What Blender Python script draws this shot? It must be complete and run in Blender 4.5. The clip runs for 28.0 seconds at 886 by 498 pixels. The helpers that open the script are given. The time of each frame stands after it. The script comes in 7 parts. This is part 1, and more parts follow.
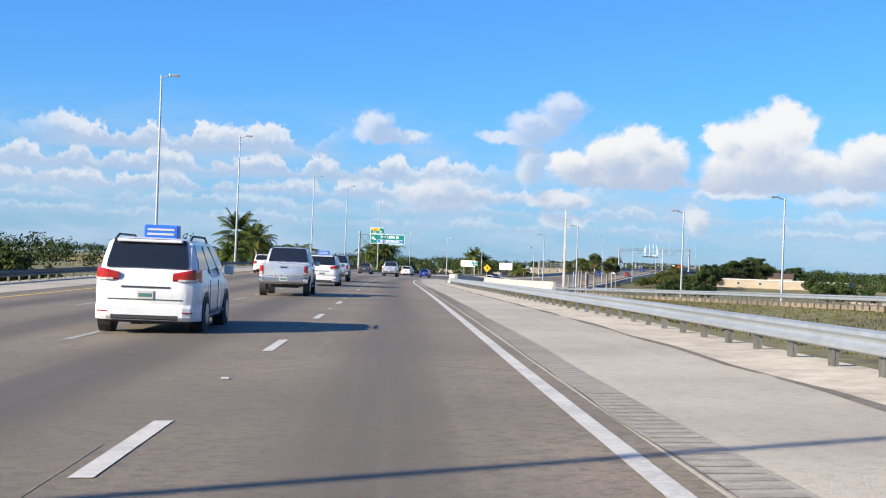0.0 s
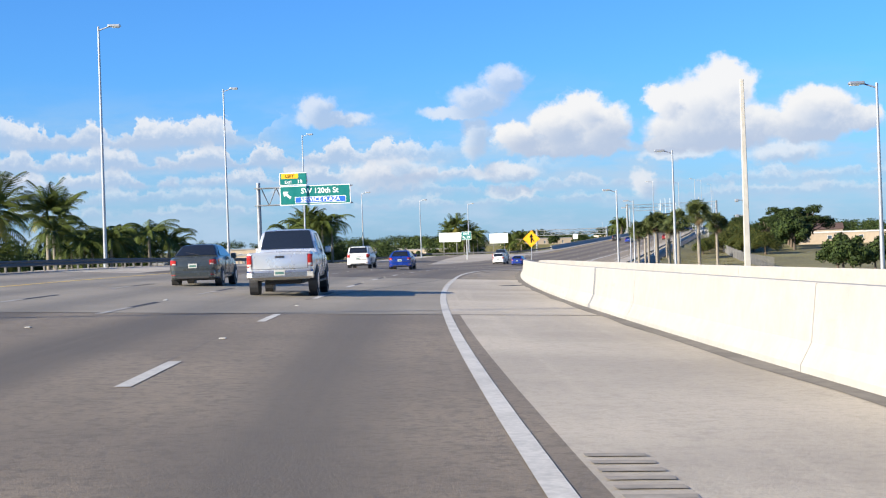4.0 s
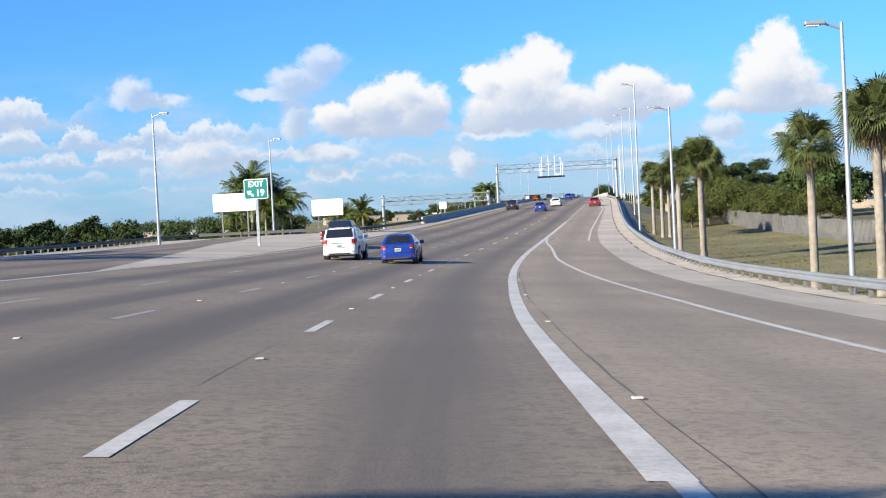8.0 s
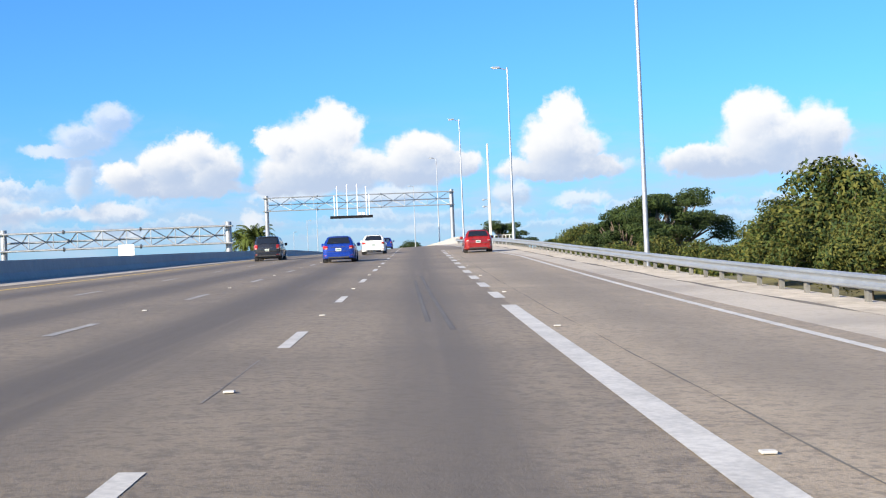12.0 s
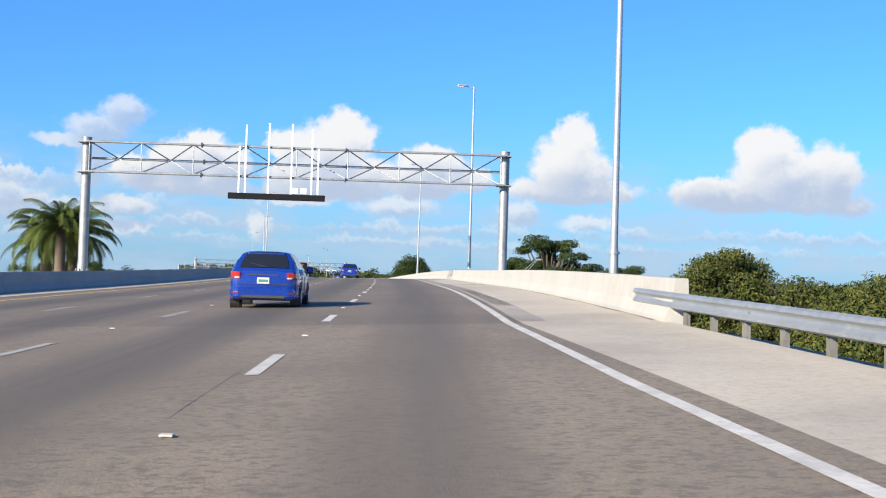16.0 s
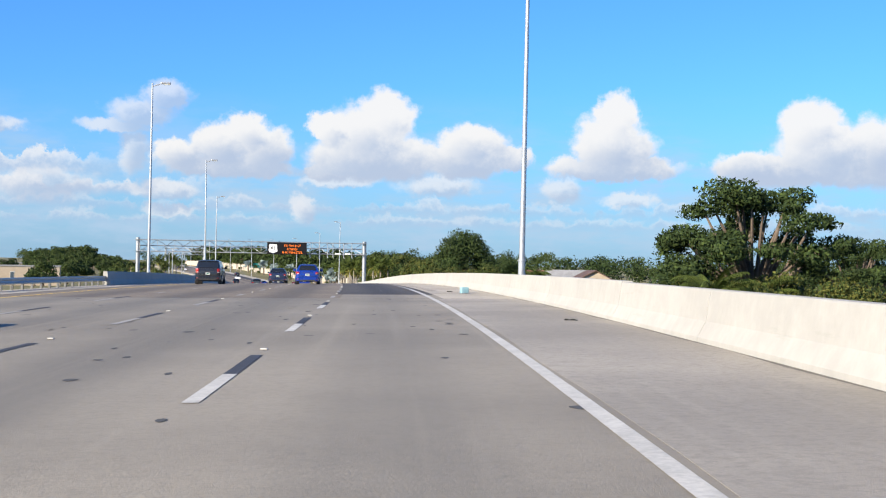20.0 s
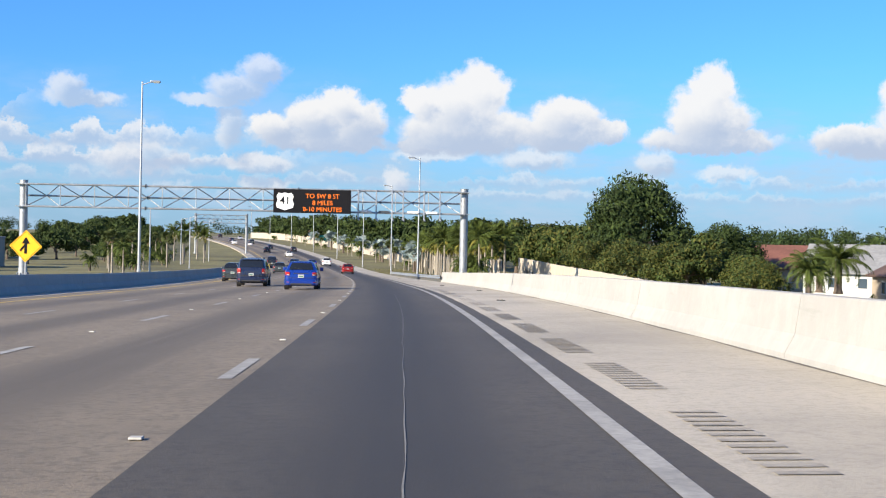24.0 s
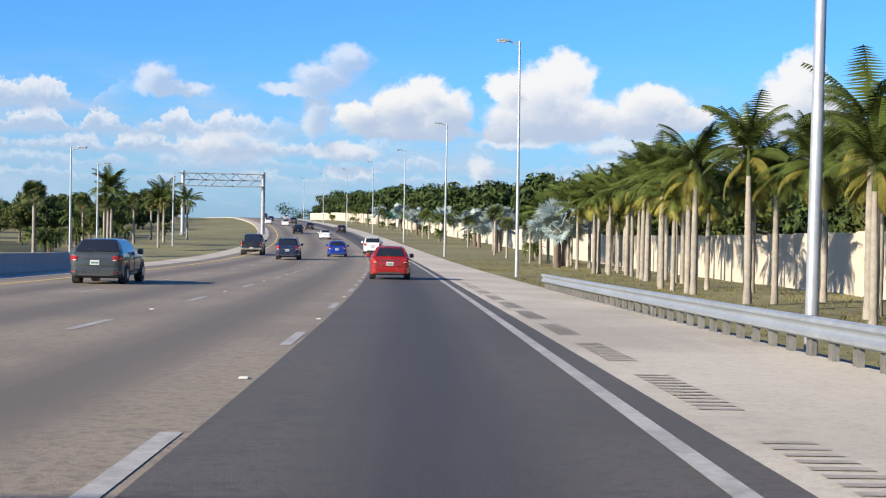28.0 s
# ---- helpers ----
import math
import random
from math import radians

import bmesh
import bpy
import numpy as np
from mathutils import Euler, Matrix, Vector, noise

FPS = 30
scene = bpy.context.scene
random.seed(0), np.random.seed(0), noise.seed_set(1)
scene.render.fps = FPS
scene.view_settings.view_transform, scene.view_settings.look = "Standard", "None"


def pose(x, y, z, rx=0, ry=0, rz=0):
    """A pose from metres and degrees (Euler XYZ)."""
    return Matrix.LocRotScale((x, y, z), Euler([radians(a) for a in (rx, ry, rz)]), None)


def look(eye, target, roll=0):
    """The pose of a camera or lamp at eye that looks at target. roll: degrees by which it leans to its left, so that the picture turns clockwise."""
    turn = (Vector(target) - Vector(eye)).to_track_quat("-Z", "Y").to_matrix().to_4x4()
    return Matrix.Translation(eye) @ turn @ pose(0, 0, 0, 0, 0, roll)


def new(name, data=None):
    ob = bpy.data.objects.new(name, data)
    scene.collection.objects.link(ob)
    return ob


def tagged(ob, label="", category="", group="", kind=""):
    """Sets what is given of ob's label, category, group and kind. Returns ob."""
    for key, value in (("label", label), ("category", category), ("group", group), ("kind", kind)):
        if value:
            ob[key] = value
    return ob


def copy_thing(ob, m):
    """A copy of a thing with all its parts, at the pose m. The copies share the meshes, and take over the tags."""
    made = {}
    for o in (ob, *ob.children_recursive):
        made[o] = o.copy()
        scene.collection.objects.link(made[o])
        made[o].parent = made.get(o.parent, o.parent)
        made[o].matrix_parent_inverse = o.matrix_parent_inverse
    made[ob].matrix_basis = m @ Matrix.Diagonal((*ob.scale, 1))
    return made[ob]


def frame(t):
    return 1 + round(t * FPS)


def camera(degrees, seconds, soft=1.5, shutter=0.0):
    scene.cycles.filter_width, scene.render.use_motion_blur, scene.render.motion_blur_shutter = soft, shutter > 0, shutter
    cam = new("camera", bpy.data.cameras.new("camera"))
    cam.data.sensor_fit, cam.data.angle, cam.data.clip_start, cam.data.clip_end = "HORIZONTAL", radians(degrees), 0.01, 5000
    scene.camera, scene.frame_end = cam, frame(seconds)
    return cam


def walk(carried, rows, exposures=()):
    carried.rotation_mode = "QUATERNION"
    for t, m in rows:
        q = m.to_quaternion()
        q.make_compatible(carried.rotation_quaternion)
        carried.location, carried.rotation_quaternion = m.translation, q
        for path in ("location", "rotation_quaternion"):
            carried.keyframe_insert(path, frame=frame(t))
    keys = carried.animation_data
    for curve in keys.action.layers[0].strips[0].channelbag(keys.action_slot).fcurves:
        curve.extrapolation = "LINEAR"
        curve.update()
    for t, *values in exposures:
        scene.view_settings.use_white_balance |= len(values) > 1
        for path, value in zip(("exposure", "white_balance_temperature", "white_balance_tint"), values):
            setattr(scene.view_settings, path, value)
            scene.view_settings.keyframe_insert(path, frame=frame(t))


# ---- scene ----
EXPOSURE = 1.22
cam = camera(35.95, 28.0, soft=1.15)
# seconds, place, pitch, roll, yaw
PATH = [
    (0, -0.24, -20.18, 1.34, 0.67, -2.22, -2.81),
    (0.5, 0.00, -2.67, 1.31, 0.48, -1.75, -2.55),
    (1, 0.30, 14.87, 1.28, 0.30, -1.21, -2.37),
    (1.5, 0.62, 32.48, 1.25, 0.16, -0.47, -2.41),
    (2, 0.95, 50.15, 1.20, 0.05, 0.29, -2.60),
    (2.5, 1.28, 67.86, 1.15, -0.05, 0.87, -2.94),
    (3, 1.65, 85.60, 1.09, -0.12, 1.33, -3.45),
    (3.5, 2.19, 103.38, 1.01, -0.18, 1.69, -4.09),
    (4, 2.93, 121.22, 0.91, -0.24, 2.00, -4.82),
    (4.5, 3.93, 139.13, 0.80, -0.31, 2.27, -5.59),
    (5, 5.22, 157.11, 0.69, -0.41, 2.56, -6.36),
    (5.5, 6.90, 175.44, 0.56, -0.54, 2.87, -7.14),
    (6, 8.94, 193.22, 0.41, -0.66, 3.10, -7.97),
    (6.5, 11.02, 209.12, 0.25, -0.69, 3.15, -8.89),
    (7, 13.26, 224.82, 0.04, -0.76, 3.11, -9.90),
    (7.5, 15.98, 241.96, -0.26, -1.07, 3.01, -11.06),
    (8, 19.13, 259.17, -0.61, -1.35, 2.95, -12.30),
    (8.5, 22.63, 275.36, -0.97, -1.38, 3.14, -13.61),
    (9, 26.50, 291.45, -1.33, -1.27, 3.36, -14.94),
    (9.5, 30.85, 308.18, -1.61, -1.03, 3.50, -16.31),
    (10, 35.59, 325.06, -1.79, -0.68, 3.52, -17.61),
    (10.5, 40.67, 341.89, -1.83, -0.26, 3.27, -18.80),
    (11, 46.13, 358.56, -1.73, 0.18, 2.93, -19.80),
    (11.5, 51.77, 374.94, -1.52, 0.56, 2.65, -20.52),
    (12, 57.47, 391.13, -1.22, 0.90, 2.35, -21.04),
    (12.5, 63.18, 406.98, -0.85, 1.18, 1.95, -21.42),
    (13, 68.87, 422.44, -0.44, 1.40, 1.44, -21.62),
    (13.5, 74.58, 437.76, 0.03, 1.57, 0.88, -21.68),
    (14, 80.32, 453.17, 0.51, 1.68, 0.29, -21.64),
    (14.5, 86.15, 468.90, 1.01, 1.74, -0.29, -21.54),
    (15, 92.08, 485.21, 1.52, 1.73, -0.81, -21.40),
    (15.5, 98.13, 502.28, 2.01, 1.66, -1.35, -21.18),
    (16, 104.11, 519.27, 2.46, 1.53, -1.76, -20.97),
    (16.5, 109.78, 535.37, 2.84, 1.26, -1.80, -20.89),
    (17, 115.39, 551.34, 3.17, 0.99, -1.69, -20.83),
    (17.5, 121.09, 567.86, 3.44, 0.90, -1.61, -20.74),
    (18, 126.74, 584.41, 3.64, 0.84, -1.53, -20.59),
    (18.5, 132.29, 600.60, 3.81, 0.73, -1.49, -20.37),
    (19, 137.73, 616.65, 4.00, 0.64, -1.42, -20.07),
    (19.5, 143.03, 632.68, 4.18, 0.64, -1.21, -19.65),
    (20, 148.11, 648.54, 4.29, 0.62, -0.98, -19.17),
    (20.5, 152.86, 663.97, 4.35, 0.48, -0.84, -18.65),
    (21, 157.44, 679.33, 4.37, 0.31, -0.74, -18.11),
    (21.5, 162.00, 694.90, 4.34, 0.15, -0.69, -17.61),
    (22, 166.46, 710.58, 4.27, -0.00, -0.70, -17.13),
    (22.5, 170.83, 726.41, 4.16, -0.15, -0.75, -16.66),
    (23, 175.11, 742.43, 4.01, -0.29, -0.83, -16.19),
    (23.5, 179.31, 758.69, 3.81, -0.43, -0.93, -15.73),
    (24, 183.45, 775.23, 3.58, -0.55, -1.04, -15.26),
    (24.5, 187.52, 792.07, 3.28, -0.65, -1.19, -14.78),
    (25, 191.51, 809.06, 2.93, -0.75, -1.30, -14.31),
    (25.5, 195.32, 826.03, 2.52, -0.85, -1.28, -13.85),
    (26, 199.02, 843.17, 2.08, -0.94, -1.21, -13.40),
    (26.5, 202.67, 860.68, 1.60, -1.01, -1.18, -13.01),
    (27, 206.27, 878.41, 1.14, -1.06, -1.14, -12.61),
    (27.5, 209.78, 896.32, 0.70, -1.08, -1.08, -12.16),
    (28, 213.18, 914.33, 0.28, -1.10, -1.00, -11.69),
]
walk(cam, [(t, pose(x, y, z, 90 + pitch, roll, yaw)) for t, x, y, z, pitch, roll, yaw in PATH], exposures=[(0.0, EXPOSURE), (7.0, EXPOSURE), (9.0, EXPOSURE + 0.12), (12.5, EXPOSURE + 0.12), (15.5, EXPOSURE), (28.0, EXPOSURE)])

# ---- sky, clouds and sun ----
SUN_AZIMUTH, SUN_HEIGHT = 246.0, 23.8  # degrees, clockwise from +y
LEAF = [(7.62, 6.75, 0.85, 0.52), (6.58, 6.0, 1.07, 0.52), (5.61, 5.46, 1.19, 0.24), (6.3, 4.37, 0.52, 0.76)]
SMALL = [(-0.25, 5.76, 0.62, 0.47), (0.46, 5.31, 1.3, 0.28)]
CLOUD_A = [(10.86, 5.41, 0.81, 0.57), (9.83, 4.78, 1.19, 0.71), (11.6, 4.66, 1.14, 0.76), (8.15, 4.45, 0.85, 0.47), (10.26, 3.86, 2.37, 0.38)]
CLOUD_B = [(16.64, 6.22, 1.09, 0.81), (15.82, 5.42, 1.47, 1.07), (14.26, 5.68, 0.71, 0.43), (16.18, 4.29, 2.37, 0.81), (14.39, 3.79, 1.07, 0.38)]
CLOUD_C = [(20.29, 5.11, 1.19, 0.62), (19.91, 4.38, 1.71, 0.66), (21.97, 4.42, 0.81, 0.43)]
CLOUD_D = [(26.33, 6.16, 0.76, 0.85), (26.12, 5.01, 1.38, 1.0), (26.19, 4.06, 2.37, 0.43)]
CLOUD_F = [(34.17, 5.86, 1.09, 0.81), (34.95, 4.87, 1.66, 0.95), (31.73, 4.19, 1.33, 0.52), (33.42, 4.01, 2.49, 0.57), (36.59, 4.86, 1.07, 1.07), (36.61, 3.58, 1.42, 0.52)]
# level banks of cumulus: base height, tallest rise, azimuth where it ends left and right, share, seed
BANKS = [(1.55, 0.55, -40, 50, 0.45, 3.1), (2.1, 0.75, -40, 45, 0.5, 17.3), (2.7, 0.95, -30, 9, 0.8, 31.7), (3.4, 1.35, -22, 5, 0.85, 47.9), (4.3, 1.75, -16, -2.5, 0.9, 62.2)]
WISPS = [(18.9, 3.2, 1.42, 0.38), (23.99, 3.13, 0.76, 0.43), (14.76, 3.36, 1.3, 0.24), (7.45, 2.87, 1.3, 0.33), (2.87, 2.96, 1.66, 0.57), (13.25, 2.24, 0.43, 0.43), (26.81, 2.77, 0.95, 0.28), (7.8, 2.02, 0.95, 0.19)]


def link(tree, a, b):
    tree.links.new(a, b)


def math_node(tree, op, a, b=None, c=None, clamp=False):
    n = tree.nodes.new("ShaderNodeMath")
    n.operation, n.use_clamp = op, clamp
    for i, v in enumerate((a, b, c)):
        if v is None:
            continue
        if isinstance(v, (int, float)):
            n.inputs[i].default_value = v
        else:
            tree.links.new(v, n.inputs[i])
    return n.outputs[0]


def vec_node(tree, op, a, b=None):
    n = tree.nodes.new("ShaderNodeVectorMath")
    n.operation = op
    for i, v in enumerate((a, b)):
        if v is None:
            continue
        if isinstance(v, tuple):
            n.inputs[i].default_value = v
        else:
            tree.links.new(v, n.inputs[i])
    return n.outputs["Value"] if op == "LENGTH" else n.outputs["Vector"]


def mix_node(tree, fac, a, b, blend="MIX"):
    n = tree.nodes.new("ShaderNodeMix")
    n.data_type, n.blend_type = "RGBA", blend
    for key, v in ((0, fac), (6, a), (7, b)):
        if isinstance(v, (int, float)):
            n.inputs[key].default_value = v
        elif isinstance(v, tuple):
            n.inputs[key].default_value = (*v, 1.0) if len(v) == 3 else v
        else:
            tree.links.new(v, n.inputs[key])
    return n.outputs[2]


def noise_node(tree, vector, scale, detail=4.0, rough=0.55, dims="3D"):
    n = tree.nodes.new("ShaderNodeTexNoise")
    n.noise_dimensions = dims
    n.inputs["Scale"].default_value, n.inputs["Detail"].default_value, n.inputs["Roughness"].default_value = scale, detail, rough
    if vector is not None:
        tree.links.new(vector, n.inputs["Vector"])
    return n


def smooth(tree, v, lo, hi, to_lo=0.0, to_hi=1.0):
    n = tree.nodes.new("ShaderNodeMapRange")
    n.interpolation_type = "SMOOTHSTEP"
    for i, x in ((1, lo), (2, hi), (3, to_lo), (4, to_hi)):
        n.inputs[i].default_value = x
    tree.links.new(v, n.inputs[0])
    return n.outputs[0]


world = bpy.data.worlds.new("sky")
scene.world = world
world.use_nodes = True
wt = world.node_tree
wt.nodes.clear()
sky = wt.nodes.new("ShaderNodeTexSky")
sky.sky_type, sky.sun_disc = "NISHITA", False
sky.sun_elevation, sky.sun_rotation = radians(SUN_HEIGHT), radians(SUN_AZIMUTH)
sky.air_density, sky.dust_density, sky.ozone_density = 1.0, 0.6, 2.5
coord = wt.nodes.new("ShaderNodeTexCoord")
split = wt.nodes.new("ShaderNodeSeparateXYZ")
link(wt, coord.outputs["Generated"], split.inputs[0])
azimuth = math_node(wt, "MULTIPLY", math_node(wt, "ARCTAN2", split.outputs[0], split.outputs[1]), 57.2958)
height = math_node(wt, "MULTIPLY", math_node(wt, "ARCSINE", split.outputs[2]), 57.2958)
flat = wt.nodes.new("ShaderNodeCombineXYZ")
link(wt, azimuth, flat.inputs[0]), link(wt, height, flat.inputs[1])
billow = noise_node(wt, flat.outputs[0], 1.5, 7.0, 0.62)
puffs = noise_node(wt, flat.outputs[0], 0.55, 3.0, 0.5)
bent = vec_node(wt, "ADD", flat.outputs[0], vec_node(wt, "MULTIPLY", vec_node(wt, "SUBTRACT", billow.outputs["Color"], (0.5, 0.5, 0.5)), (1.25, 1.0, 0.0)))


def cloud_field(at, puffs_of):
    """The distance to the nearest puff, in its own radii."""
    field = None
    for a, h, ra, rh in puffs_of:
        d = vec_node(wt, "LENGTH", vec_node(wt, "MULTIPLY", vec_node(wt, "SUBTRACT", at, (a, h, 0.0)), (0.78 / ra, 0.76 / rh, 0.0)))
        field = d if field is None else math_node(wt, "SMOOTH_MIN", field, d, 0.12)
    return field


def clouds(puffs_of, edge, core, lit_lo, lit_hi, base=None):
    """Cover and sunlit share of a group of puffs; with a base, its clouds stand on one flat level and shade towards it."""
    field = cloud_field(bent, puffs_of)
    above = cloud_field(vec_node(wt, "ADD", bent, (-0.45, 0.5, 0.0)), puffs_of)
    cover = smooth(wt, math_node(wt, "ADD", field, math_node(wt, "MULTIPLY", math_node(wt, "SUBTRACT", puffs.outputs["Fac"], 0.5), 0.6)), edge, core)
    bumps = math_node(wt, "SUBTRACT", billow.outputs["Fac"], 0.5)
    lit = math_node(wt, "ADD", above, math_node(wt, "MULTIPLY", bumps, 1.3))
    if base is not None:
        over = math_node(wt, "SUBTRACT", height, base)
        cover = math_node(wt, "MULTIPLY", cover, smooth(wt, math_node(wt, "ADD", over, math_node(wt, "MULTIPLY", bumps, 0.7)), -0.2, 0.2))
        lit = math_node(wt, "ADD", math_node(wt, "MULTIPLY", lit, 0.6), math_node(wt, "MULTIPLY", over, 0.42))
    return cover, smooth(wt, lit, lit_lo, lit_hi)


heaped, heaped_lit = clouds(CLOUD_A + CLOUD_B + CLOUD_C + CLOUD_D + CLOUD_F, 1.12, 0.74, 0.35, 1.5, 3.3)
ragged, ragged_lit = clouds(LEAF + SMALL + WISPS, 1.22, 0.6, 0.45, 1.5)
haze = smooth(wt, height, 7.5, 0.0, 0.0, 0.55)
thin = noise_node(wt, vec_node(wt, "MULTIPLY", flat.outputs[0], (0.22, 0.75, 1.0)), 0.8, 5.0, 0.6)
veil = math_node(wt, "MULTIPLY", smooth(wt, thin.outputs["Fac"], 0.40, 0.66), smooth(wt, height, 7.5, 2.5, 0.0, 0.75))
CLOUD_LIGHT = 8.7
blue = mix_node(wt, 1.0, sky.outputs[0], (0.47, 1.06, 1.87), "MULTIPLY")
hazy = mix_node(wt, haze, blue, (3.9, 5.5, 7.6))
veiled = mix_node(wt, veil, hazy, (4.5, 5.9, 7.6))
GREY_CLOUD, WHITE_CLOUD = (4.6, 5.4, 6.9), (CLOUD_LIGHT, CLOUD_LIGHT * 0.985, CLOUD_LIGHT * 0.97)
crinkle = noise_node(wt, flat.outputs[0], 2.6, 6.0, 0.65)
heaps = wt.nodes.new("ShaderNodeSeparateXYZ")
link(wt, vec_node(wt, "ADD", bent, vec_node(wt, "MULTIPLY", vec_node(wt, "SUBTRACT", crinkle.outputs["Color"], (0.5, 0.5, 0.5)), (0.8, 0.6, 0.0))), heaps.inputs[0])
for base, rise, first, last, share, seed in BANKS:
    along = wt.nodes.new("ShaderNodeCombineXYZ")
    link(wt, heaps.outputs[0], along.inputs[0])
    along.inputs[1].default_value = seed
    swell = smooth(wt, noise_node(wt, along.outputs[0], 0.5, 2.5, 0.6).outputs["Fac"], 0.3, 0.7, 0.22, 1.0)
    over = math_node(wt, "SUBTRACT", heaps.outputs[1], base)
    under = math_node(wt, "SUBTRACT", math_node(wt, "MULTIPLY", swell, rise), over)
    level = math_node(wt, "SUBTRACT", height, math_node(wt, "ADD", math_node(wt, "MULTIPLY", billow.outputs["Fac"], 0.5), base - 0.35))
    cover = math_node(wt, "MULTIPLY", smooth(wt, under, -0.02, 0.24), smooth(wt, level, -0.15, 0.3))
    cover = math_node(wt, "MULTIPLY", cover, math_node(wt, "MULTIPLY", smooth(wt, azimuth, first, first + 4.0), smooth(wt, azimuth, last + 2.0, last - 2.5)))
    shine = smooth(wt, math_node(wt, "SUBTRACT", math_node(wt, "ADD", over, math_node(wt, "MULTIPLY", crinkle.outputs["Fac"], 0.5)), math_node(wt, "MULTIPLY", under, 0.55)), 0.05, 0.35 + rise * 0.5)
    veiled = mix_node(wt, math_node(wt, "MULTIPLY", cover, share), veiled, mix_node(wt, shine, (4.3, 5.4, 7.2), (8.0, 8.1, 8.4)))
behind = mix_node(wt, math_node(wt, "MULTIPLY", ragged, 0.72), veiled, mix_node(wt, ragged_lit, GREY_CLOUD, (7.9, 8.0, 8.3)))
whole = mix_node(wt, math_node(wt, "MULTIPLY", heaped, 0.95), behind, mix_node(wt, heaped_lit, GREY_CLOUD, WHITE_CLOUD))
background = wt.nodes.new("ShaderNodeBackground")
background.inputs["Strength"].default_value = 0.047
link(wt, whole, background.inputs["Color"])
wout = wt.nodes.new("ShaderNodeOutputWorld")
link(wt, background.outputs[0], wout.inputs["Surface"])

sun = new("sun", bpy.data.lights.new("sun", "SUN"))
sun.data.energy, sun.data.angle, sun.data.color = 5.0, radians(0.55), (1.0, 0.895, 0.735)
az, el = radians(SUN_AZIMUTH), radians(SUN_HEIGHT)
sun.matrix_world = look((100 * math.sin(az) * math.cos(el), 100 * math.cos(az) * math.cos(el), 100 * math.sin(el)), (0, 0, 0))

# ---- materials ----
def material(name, colour, rough=0.7, metal=0.0, vary=0.15, scale=6.0, bump=0.0, bump_scale=60.0, spec=0.5, coat=0.0, large=0.5):
    """A principled material whose colour wanders at two scales."""
    m = bpy.data.materials.new(name)
    m.use_nodes = True
    t = m.node_tree
    b = t.nodes["Principled BSDF"]
    b.inputs["Roughness"].default_value, b.inputs["Metallic"].default_value = rough, metal
    b.inputs["Specular IOR Level"].default_value, b.inputs["Coat Weight"].default_value = spec, coat
    if vary == 0:
        b.inputs["Base Color"].default_value = (*colour, 1)
        return m
    place = t.nodes.new("ShaderNodeNewGeometry").outputs["Position"]
    fine_noise, coarse = noise_node(t, place, scale, 6.0, 0.65), noise_node(t, place, large, 3.0, 0.5)
    wander = math_node(t, "ADD", math_node(t, "MULTIPLY", fine_noise.outputs["Fac"], 0.6), math_node(t, "MULTIPLY", coarse.outputs["Fac"], 0.4))
    tone = smooth(t, wander, 0.3, 0.7)
    dark, light = tuple(c * (1 - vary) for c in colour), tuple(min(1, c * (1 + vary)) for c in colour)
    link(t, mix_node(t, tone, dark, light), b.inputs["Base Color"])
    link(t, smooth(t, fine_noise.outputs["Fac"], 0.2, 0.8, max(0.02, rough - 0.08), min(1, rough + 0.08)), b.inputs["Roughness"])
    if bump:
        n = t.nodes.new("ShaderNodeBump")
        n.inputs["Strength"].default_value, n.inputs["Distance"].default_value = bump, 0.02
        link(t, noise_node(t, place, bump_scale, 4.0, 0.6).outputs["Fac"], n.inputs["Height"])
        link(t, n.outputs[0], b.inputs["Normal"])
    return m


